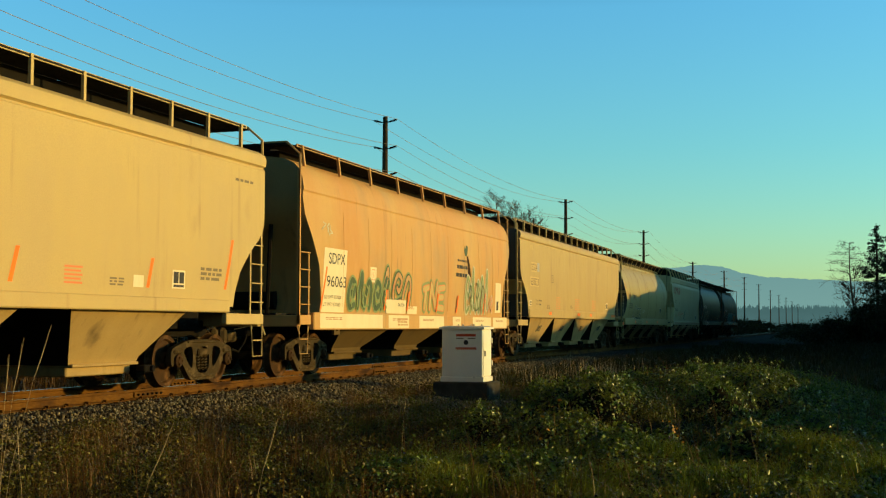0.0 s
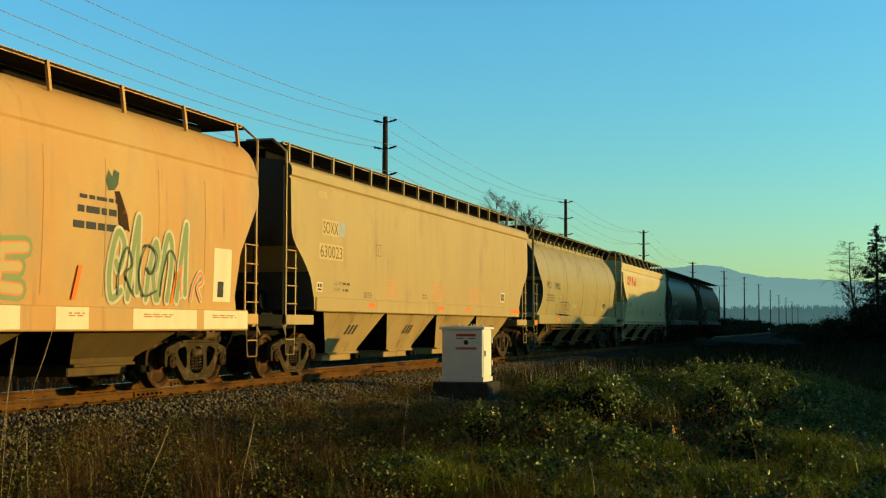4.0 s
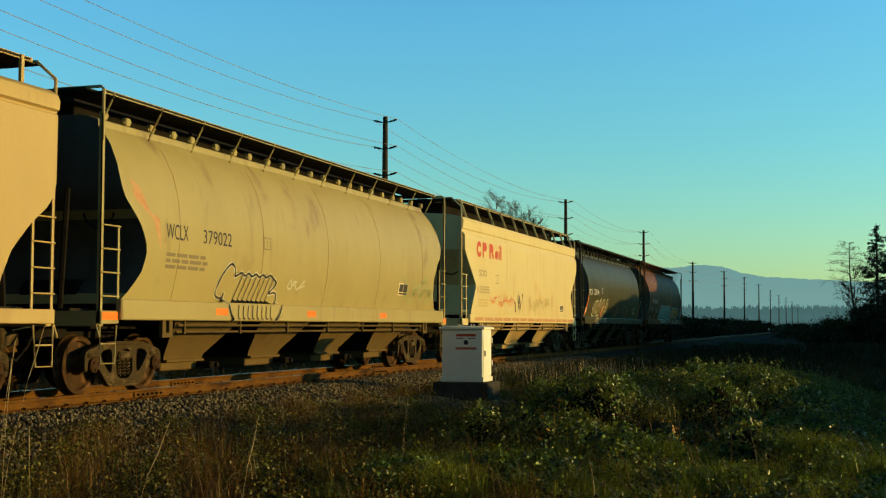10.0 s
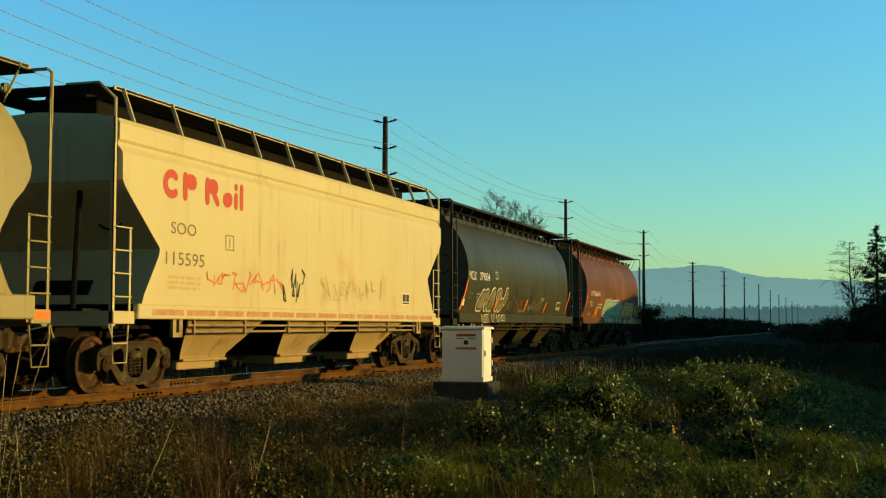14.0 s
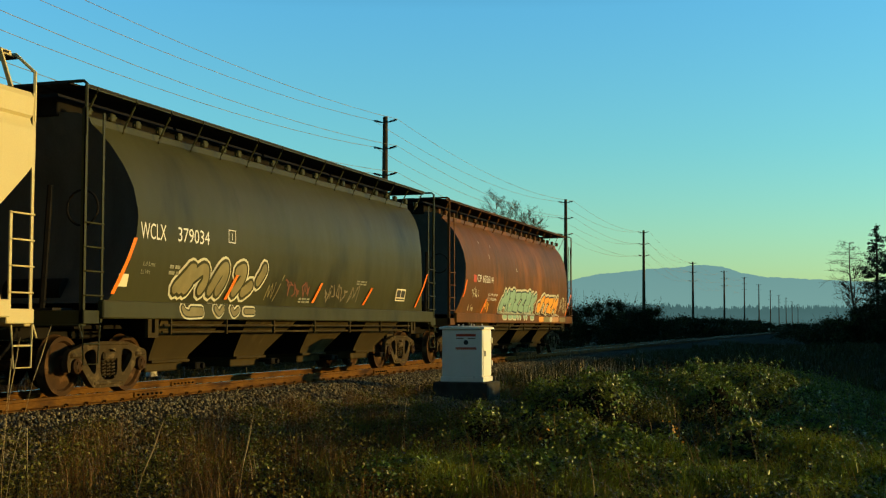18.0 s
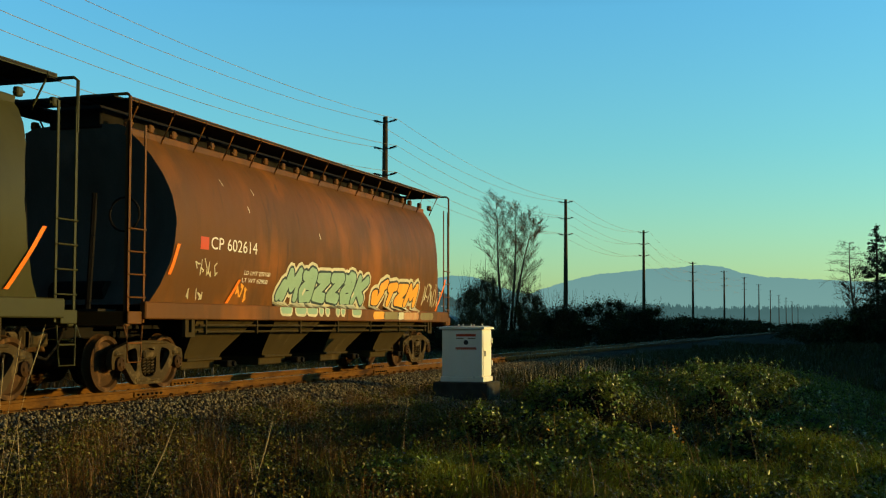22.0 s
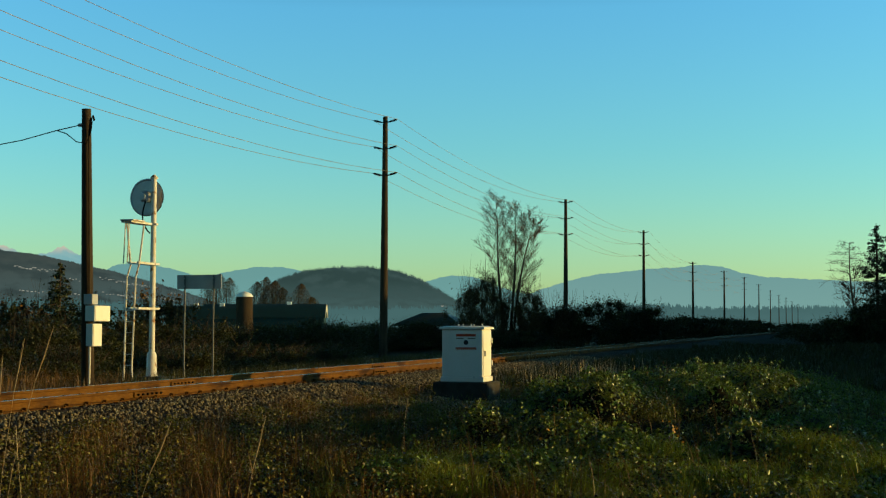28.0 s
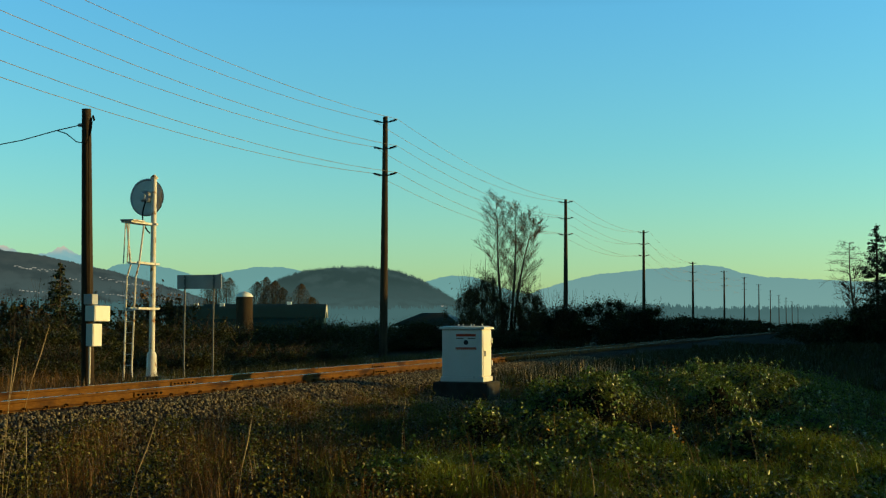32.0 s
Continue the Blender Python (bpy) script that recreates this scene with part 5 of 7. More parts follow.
    # tall dry grass by the cabinet and beyond the bank's edge
    x, y = rng.normal(5.2, 0.8, 420), rng.normal(34.5, 2.4, 420)
    v, f = blades(x, y, ground_z(x, y), rng.uniform(0.3, 0.95, len(x)), rng.uniform(0.003, 0.006, len(x)), rng, 0.3)
    tagged(new("dry_grass", soup("dry_grass", v, f, M["straw"])), "pale tall dry grass beside the track", "grass", kind="stuff")
    # grass on the far side of the track
    x, y = rng.uniform(-13, -3.4, 60000), rng.uniform(21, 75, 60000)
    k = (lumps(x, y, 1.2, 6.0) + rng.normal(0, 0.3, len(x)) > -0.1)
    x, y = x[k], y[k]
    h = rng.uniform(0.2, 0.65, len(x)) * (1 + 0.8 * ease(-x, 5, 9) * (1 - ease(y, 27, 36)))
    v, f = blades(x, y, ground_z(x, y), h, rng.uniform(0.004, 0.009, len(x)), rng, 0.3)
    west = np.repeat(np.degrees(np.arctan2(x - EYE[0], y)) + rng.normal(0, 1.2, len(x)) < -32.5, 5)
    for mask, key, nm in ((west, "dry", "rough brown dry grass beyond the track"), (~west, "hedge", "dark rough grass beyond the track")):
        vv = v[mask]
        n5 = np.arange(len(vv) // 5)[:, None] * 5
        ff = np.concatenate([n5 + np.array([[0, 1, 2]]), n5 + np.array([[0, 2, 3]]), n5 + np.array([[3, 2, 4]])])
        tagged(new("rough_grass", soup("rough_grass", vv, ff, M[key])), nm, "grass", kind="stuff")
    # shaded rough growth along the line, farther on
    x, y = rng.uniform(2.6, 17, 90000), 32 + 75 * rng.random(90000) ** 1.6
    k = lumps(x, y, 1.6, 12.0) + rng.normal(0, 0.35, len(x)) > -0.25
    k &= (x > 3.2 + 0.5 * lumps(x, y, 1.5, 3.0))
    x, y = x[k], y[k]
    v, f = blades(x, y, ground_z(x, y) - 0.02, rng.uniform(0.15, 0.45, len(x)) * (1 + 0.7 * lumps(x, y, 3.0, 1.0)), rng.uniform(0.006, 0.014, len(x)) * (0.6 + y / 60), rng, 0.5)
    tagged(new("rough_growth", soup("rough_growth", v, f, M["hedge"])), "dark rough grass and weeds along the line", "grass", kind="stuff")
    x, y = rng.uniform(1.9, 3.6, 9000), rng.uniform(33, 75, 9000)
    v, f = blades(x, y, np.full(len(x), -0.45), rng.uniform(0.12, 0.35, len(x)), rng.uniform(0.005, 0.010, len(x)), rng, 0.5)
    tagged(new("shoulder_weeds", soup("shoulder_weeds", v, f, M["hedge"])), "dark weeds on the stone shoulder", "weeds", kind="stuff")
    # single tall stems close to the camera
    for x, y, h, lx, ly in STEMS:
        z = float(ground_z(x, y))
        s = thing("grass_stem", "single pale dry grass stem standing tall", "grass", pose(x, y, z - 0.02), group="tall stems")
        pts = [(lx * u * u, ly * u * u, h * u) for u in (0, 0.3, 0.6, 0.85, 1.0)]
        part("stem", Geo().tube(pts, [0.0016, 0.0014, 0.0012, 0.0009, 0.0006], 5), M["straw"], s)
        part("seed_head", Geo().tube([pts[-2], ((pts[-2][0] + pts[-1][0]) / 2 + 0.004, (pts[-2][1] + pts[-1][1]) / 2, (pts[-2][2] + pts[-1][2]) / 2), (pts[-1][0] + 0.01, pts[-1][1], pts[-1][2] + 0.02)], [0.0018, 0.0032, 0.0008], 5), M["straw"], s)
        SWAY.append((s, x, y, z - 0.02))


def branch_net(rng, height, spread, levels, first, lean=0.25, kids=6, start=0.25):
    """Limbs of a bare tree: list of (points, radii), and the twig ends."""
    limbs, ends = [], []

    def grow(p, way, length, radius, level):
        pts, rad = [p], [radius]
        n = 5
        for i in range(n):
            way = (way + Vector(rng.normal(0, 0.09, 3)) + Vector((0, 0, 0.05))).normalized()
            p = p + way * length / n
            pts.append(p)
            rad.append(radius * (1 - 0.75 * (i + 1) / n))
        limbs.append((pts, rad, level))
        if level == levels:
            ends.extend(pts[2:])
            return
        for k in range(kids + (3 if level == 0 else 0)):
            u = start + (1 - start) * (k + rng.random()) / (kids + (3 if level == 0 else 0))
            i = min(n - 1, int(u * n))
            q = pts[i].lerp(pts[i + 1], u * n - i)
            a = rng.uniform(0, 6.28)
            side = Vector((math.cos(a), math.sin(a), 0))
            w = (way * 0.9 + side * spread * rng.uniform(0.7, 1.7) + Vector((0, 0, 0.22))).normalized()
            grow(q, w, length * rng.uniform(0.34, 0.55) * (1.15 - 0.55 * u), max(0.006, rad[i] * 0.55), level + 1)
        ends.append(pts[-1])
    grow(Vector((0, 0, 0)), Vector((lean * rng.normal(), lean * rng.normal(), 1)).normalized(), height * 0.82, first, 0)
    return limbs, ends


def bare_tree(x, y, height, seed, label, trunks=1, spread=0.5, leaves=0, levels=3, r=0.16, twig=0.006):
    rng = np.random.default_rng(seed)
    t = thing("tree", label, "tree", pose(x, y, float(ground_z(x, y)) - 0.1), group="bare trees")
    trunk, crown, ends = Geo(), Geo(), []
    for k in range(trunks):
        limbs, e = branch_net(rng, height * (1 - 0.08 * k), spread, levels, r, 0.06 if trunks == 1 else 0.07, start=0.34)
        off = Vector((rng.normal(0, 0.8), rng.normal(0, 0.6), 0)) if k else Vector()
        for pts, rad, level in limbs:
            (trunk if level == 0 else crown).tube([p + off for p in pts], [max(twig, q) for q in rad], 7 if level == 0 else 4 if level == 1 else 3, caps=False)
        ends += [p + off for p in e]
    part("trunk", trunk, M["bark"], t)
    part("twig_crown", crown, M["bark"], t, "bare twiggy branches")
    if leaves:
        c = np.array([ends[i] for i in rng.integers(0, len(ends), leaves)]) + rng.normal(0, 0.25, (leaves, 3))
        v, f = leaf_quads(c, 0.06, rng)
        tagged(part("leaves", soup("leaves", v, f, M["dry"]), None, t, "few last brown leaves"), kind="stuff")
    return t


def slim_tree(x, y, height, seed):
    """A slender bare tree whose fine side branches spread level and droop a little."""
    rng = np.random.default_rng(seed)
    t = thing("tree", "slender bare tree with fine spreading branches", "tree", pose(x, y, float(ground_z(x, y)) - 0.1), group="bare trees")
    trunk, crown = Geo(), Geo()
    main = [Vector((0.9 * (1 - u) ** 2 - 0.25 * math.sin(2.6 * u), 0.1 * math.sin(5 * u), height * u)) for u in (i / 18 for i in range(19))]
    trunk.tube(main, [0.15 * (1 - i / 18) + 0.018 for i in range(19)], 7, caps=False)
    for k in range(60):
        u = 0.36 + 0.63 * (k + rng.random()) / 60
        i = min(17, int(u * 18))
        p = main[i].lerp(main[i + 1], u * 18 - i)
        a = 2.4 * k + rng.uniform(-0.4, 0.4)
        d = Vector((math.cos(a), math.sin(a), rng.uniform(0.0, 0.5))).normalized()
        reach = height * 0.26 * math.sin(math.pi * min(1.0, (u - 0.22) / 0.84)) ** 0.8 * rng.uniform(0.5, 1.2)
        pts = [p + d * reach * w + Vector((0, 0, 0.12 * reach * w - 0.26 * reach * w * w)) + Vector(rng.normal(0, 0.03, 3)) for w in (0, 0.25, 0.5, 0.75, 1.0)]
        crown.tube(pts, [0.020, 0.016, 0.012, 0.010, 0.008], 3, caps=False)
        for j in range(20):
            w = rng.uniform(0.2, 1.0) * 4
            m = min(3, int(w))
            q = pts[m].lerp(pts[m + 1], w - m)
            e = (d + Vector(rng.normal(0, 0.7, 3))).normalized() * reach * rng.uniform(0.15, 0.32)
            crown.tube([q, q + e * 0.5 + Vector((0, 0, 0.02)), q + e], [0.009, 0.008, 0.007], 3, caps=False)
    part("trunk", trunk, M["bark"], t)
    part("twig_crown", crown, M["bark"], t, "fine bare branches")


def conifer(x, y, height, seed, width=0.22):
    rng = np.random.default_rng(seed)
    t = thing("conifer", "dark ragged conifer with drooping branches", "tree", pose(x, y, float(ground_z(x, y)) - 0.1), group="conifers")
    part("trunk", Geo().tube([(0, 0, 0), (0, 0, height * 0.6), (0, 0, height)], [height * 0.018, height * 0.011, 0.02], 8), M["bark"], t)
    br, cs = Geo(), []
    n = int(height * 9)
    for k in range(n):
        u = (k + rng.random()) / n
        z = height * (0.10 + 0.89 * u)
        reach = height * width * (1 - u) ** 0.8 * rng.uniform(0.55, 1.25) + 0.15
        a = rng.uniform(0, 6.28)
        d = Vector((math.cos(a), math.sin(a), 0))
        pts = [Vector((0, 0, z)), Vector((0, 0, z)) + d * reach * 0.5 + Vector((0, 0, -0.10 * reach)), Vector((0, 0, z)) + d * reach + Vector((0, 0, -0.05 * reach))]
        br.tube(pts, [0.03, 0.02, 0.008], 3, caps=False)
        m = int(12 + reach * 30)
        uu = rng.uniform(0.12, 1.0, m)
        p = np.array(pts[0])[None] + (np.array(d) * reach)[None] * uu[:, None]
        p[:, 2] += -0.16 * reach * np.sin(uu * 2.6) - np.abs(rng.normal(0, 0.10, m)) * 1.3
        p[:, :2] += rng.normal(0, 0.08 + 0.05 * reach, (m, 2))
        cs.append(p)
    part("bough_frame", br, M["bark"], t)
    v, f = leaf_quads(np.concatenate(cs), 0.15, rng, -0.2)
    tagged(part("needles", soup("needles", v, f, M["needle"]), None, t, "dark green needle sprays"), kind="stuff")


def bush(x, y, w, h, seed, mat_name="hedge", leaf=0.09, n=2600, label="dense green and brown bush", stems=8, group="bushes"):
    rng = np.random.default_rng(seed)
    t = thing("bush", label, "bush", pose(x, y, float(ground_z(x, y)) - 0.05), group=group)
    g = Geo()
    for k in range(stems):
        a = rng.uniform(0, 6.28)
        g.tube([(0.1 * math.cos(a), 0.1 * math.sin(a), 0), (w * 0.25 * math.cos(a), w * 0.25 * math.sin(a), h * 0.5), (w * 0.42 * math.cos(a + 0.3), w * 0.42 * math.sin(a + 0.3), h * rng.uniform(0.8, 1.15))], [0.04, 0.025, 0.006], 4, caps=False)
    for k in range(3 * stems):
        a, r0 = rng.uniform(0, 6.28), rng.uniform(0.05, 0.42) * w
        p = Vector((r0 * math.cos(a), r0 * math.sin(a), h * rng.uniform(0.3, 0.6)))
        g.tube([p, p + Vector((rng.normal(0, 0.12), rng.normal(0, 0.12), h * 0.25)), p + Vector((rng.normal(0, 0.3), rng.normal(0, 0.3), h * rng.uniform(0.4, 0.62)))], [0.016, 0.011, 0.006], 3, caps=False)
    part("stem_tangle", g, M["bark"], t)
    blobs = 40
    cx, cy = rng.normal(0, w * 0.27, blobs), rng.normal(0, w * 0.27, blobs)
    cz = h * rng.uniform(0.12, 0.88, blobs) * (1 - 0.5 * np.minimum(1.0, np.hypot(cx, cy) / (0.7 * w)) ** 2)
    i = rng.integers(0, blobs, n)
    d = rng.normal(0, 1, (n, 3))
    d /= np.linalg.norm(d, axis=1)[:, None]
    rr = np.abs(rng.normal(0, 0.75, n)) * rng.uniform(0.5, 1.15, blobs)[i]
    c = np.stack([cx[i] + d[:, 0] * w * 0.15 * rr, cy[i] + d[:, 1] * w * 0.15 * rr, np.maximum(0.03, cz[i] + d[:, 2] * h * 0.17 * rr)], -1)
    v, f = leaf_quads(c, leaf, rng)
    tagged(part("leaves", soup("leaves", v, f, M[mat_name]), None, t), kind="stuff")
    return t


def tall_tree(x, y, height, seed):
    """A nearly bare poplar: three close trunks, limbs that sweep up into an egg-shaped crown of fine twigs."""
    rng = np.random.default_rng(seed)
    t = thing("tree", "tall nearly bare poplar with three trunks and few brown leaves", "tree", pose(x, y, float(ground_z(x, y)) - 0.1), group="bare trees")
    trunk, limb, crown, tips = Geo(), Geo(), Geo(), []

    def sweep(g, p, way, length, r0, r1, steps, sides, lift, wander):
        p, way = Vector(p), Vector(way).normalized()
        pts = [p]
        for i in range(steps):
            way = (way + Vector(rng.normal(0, wander, 3)) + Vector((0, 0, lift))).normalized()
            p = p + way * length / steps
            pts.append(p)
        g.tube(pts, [r0 + (r1 - r0) * i / steps for i in range(steps + 1)], sides, caps=False)
        return pts

    def aside(way, a, open_by):
        way = way.normalized()
        out = Vector((math.cos(a), math.sin(a), 0.0))
        return (way * math.cos(open_by) + out * math.sin(open_by)).normalized()
    for off, lean, tall in ((-0.75, -0.020, 1.0), (0.25, 0.085, 0.95), (0.65, 0.135, 0.88)):
        main = sweep(trunk, (off * 0.6, rng.normal(0, 0.3), 0), (lean, rng.normal(0, 0.04), 1), height * tall, 0.17, 0.012, 16, 7, 0.012, 0.022)
        n = 26
        for k in range(n):
            u = 0.30 + 0.68 * (k + rng.random()) / n
            i = min(15, int(u * 16))
            q, way = main[i].lerp(main[i + 1], u * 16 - i), main[i + 1] - main[i]
            # longest limbs at the middle of the crown
            reach = height * 0.21 * math.sin(math.pi * min(1.0, max(0.0, (u - 0.18) / 0.86))) ** 0.7 * rng.uniform(0.65, 1.15)
            b = sweep(limb, q, aside(way, 2.4 * k + rng.uniform(-0.5, 0.5), rng.uniform(0.5, 0.95)), reach, 0.020 * (1.1 - 0.6 * u), 0.007, 7, 4, 0.055, 0.07)
            for j in range(18):
                w = 0.15 + 0.85 * (j + rng.random()) / 18
                i2 = min(6, int(w * 7))
                c = sweep(crown, b[i2].lerp(b[i2 + 1], w * 7 - i2), aside(b[i2 + 1] - b[i2], rng.uniform(0, 6.28), rng.uniform(0.4, 0.9)), reach * rng.uniform(0.26, 0.48), 0.009, 0.006, 4, 3, 0.05, 0.10)
                tips += c[1:]
                for m in range(3):
                    d = sweep(crown, c[1 + m], aside(c[2 + m] - c[1 + m] if m < 3 else c[-1] - c[-2], rng.uniform(0, 6.28), 0.7), reach * rng.uniform(0.10, 0.20), 0.007, 0.005, 2, 3, 0.04, 0.1)
                    tips += d[1:]
    part("trunk", trunk, M["bark"], t)
    part("limbs", limb, M["bark"], t)
    part("twig_crown", crown, M["bark"], t, "bare twiggy branches")
    n = 15000
    c = np.array([tips[i] for i in rng.integers(0, len(tips), n)]) + rng.normal(0, 0.07, (n, 3))
    v, f = leaf_quads(c, 0.05, rng)
    tagged(part("leaves", soup("leaves", v, f, M["dry"]), None, t, "few last brown leaves"), kind="stuff")


def poplar(x, y, height, width, seed):
    """A brown plume of upright twigs with autumn leaves."""
    rng = np.random.default_rng(seed)
    t = thing("poplar", "brown autumn poplar behind the farm", "tree", pose(x, y, -1), group="poplars")
    part("trunk", Geo().tube([(0, 0, 0), (0, 0, height * 0.5), (0, 0, height * 0.95)], [0.22, 0.14, 0.03], 6), M["bark"], t)
    n = 6000
    u = rng.uniform(0.05, 1.0, n)
    r = width * 0.5 * np.sin(np.pi * np.clip(u, 0, 1) ** 0.8) ** 0.6 * rng.uniform(0.1, 1.25, n)
    a = rng.integers(0, 13, n) * 0.49 + rng.normal(0, 0.10, n)
    c = np.stack([r * np.cos(a) + 0.06 * height * u * u, r * np.sin(a), height * u], -1)
    v, f = leaf_quads(c, 0.17, rng, 1.4)
    tagged(part("leaves", soup("leaves", v, f, M["brown_leaf"]), None, t), kind="stuff")


def shade_hedge():
    """Unseen solid hedge on the sun's side, added for shade, lower where it begins."""
    g, rings = Geo(), []
    for y in list(range(9, 134)) + list(range(134, 420, 6)):
        top = float(np.interp(y, [9, 16.5, 20, 28, 34.6, 44, 52.4, 61.5, 66.7, 80.7, 86, 95, 134], [0.42, 0.42, 0.9, 1.0, 1.3, 1.65, 2.0, 3.4, 4.4, 5.4, 7.8, 9.5, 12.0])) + 0.12 * float(lumps(y, 0, 0.9)) + 0.10 * float(lumps(y, 2, 0.33))
        x = 20.5 + max(0.0, (y - 134) * 0.04) + 0.3 * float(lumps(y, 1, 0.7))
        rings.append([(x - 0.5, y, -1.2), (x - 0.4, y, top * 0.6), (x, y, top), (x + 2.0, y, top * 0.95), (x + 3.5, y, -1.2)])
    g.loft(rings, caps=False, closed=False)
    tagged(part("hedgerow", g, M["hedge"], None), "unseen hedge added to shade the land and the line", "hedge", kind="stuff")


def far_plants():
    rnd = random.Random(3)
    # hedge beyond the field edge
    for k in range(34):
        y = 36 + 2.4 * k
        bush(-22 + rnd.uniform(-1.2, 1.2) - 0.05 * k, y, rnd.uniform(3.2, 4.4), rnd.uniform(2.0, 2.6), 100 + k, n=9000, leaf=0.085)
    # darker growth just over the track
    for k in range(20):
        bush(rnd.uniform(-14.0, -10.0), 25 + 1.6 * k, rnd.uniform(2.4, 3.4), rnd.uniform(1.0, 1.6), 200 + k, n=8000, leaf=0.06)
    # clump round the tall bare tree, and the shrubs after it
    tall_tree(-16.1, 106.0, 13.4, 3)
    for x, y, w, h in ((-19.2, 106, 3.6, 6.0), (-17.8, 105, 4.0, 7.3), (-16.4, 104, 3.6, 5.6), (-13.9, 105, 3.2, 6.1), (-11.6, 108, 3.6, 4.8)):
        bush(x, y, w, h, int(300 - 3 * x), "brown_leaf", n=24000, leaf=0.075, label="tall brown shrub round a bare tree", group="brown shrubs")
    for x, y, w, h in ((-10.4, 110, 5.0, 4.6), (-8.0, 113, 5.5, 4.8), (-6.2, 117, 5, 4.2), (-13, 110, 5, 4.2), (-9, 125, 6, 4.2), (-7, 140, 6, 3.0), (-8, 160, 7, 3.4), (-9, 185, 8, 3.6), (-8, 215, 9, 3.4), (-10, 250, 10, 3.8), (-9, 300, 12, 3.8), (-7, 350, 12, 3.6), (-22, 100, 5, 2.6), (-25, 97, 5, 2.4), (-12.5, 100, 5, 1.8), (-17, 98, 5, 1.8)):
        bush(x, y, w, h, int(300 + y), n=20000, leaf=0.12 if y < 150 else 0.2, label="dark leafy shrub beyond the track")
    # trees along the other side of the land
    slim_tree(12.95, 137.0, 10.6, 21)
    conifer(15.5, 137.5, 12.6, 31, 0.30)
    conifer(17.6, 133.0, 14.0, 32, 0.30)
    conifer(16.6, 141.0, 9.5, 33, 0.34)
    bare_tree(14.2, 131.0, 7.5, 22, "small bare tree below the conifers", spread=0.7, leaves=700, r=0.1, twig=0.018)
    for x, y, w, h in ((11.2, 128, 5, 2.6), (13.2, 126, 5, 3.8), (15.2, 124, 5.5, 4.6), (9.2, 150, 6, 2.4), (7.2, 175, 7, 2.2), (5.5, 210, 8, 2.4), (17.5, 120, 6, 5)):
        bush(x, y, w, h, int(500 + y), n=12000, leaf=0.14, label="dark undergrowth below the trees")
    # the wood on that side, whose shade lies over the land and the line
    for k, (x, y, h) in enumerate(((25, 88, 9), (21, 92, 11), (23, 99, 13), (21.5, 107, 12), (22, 116, 13), (20, 125, 13), (27, 90, 13), (27, 110, 14))):
        conifer(x, y, h, 40 + k, 0.27)
    shade_hedge()
    for k in range(14):
        bush(22 + rnd.uniform(-1, 1.5), 84 + 4.0 * k, 6, 5, 700 + k, n=8000, leaf=0.3, label="dense bush at the edge of a wood")


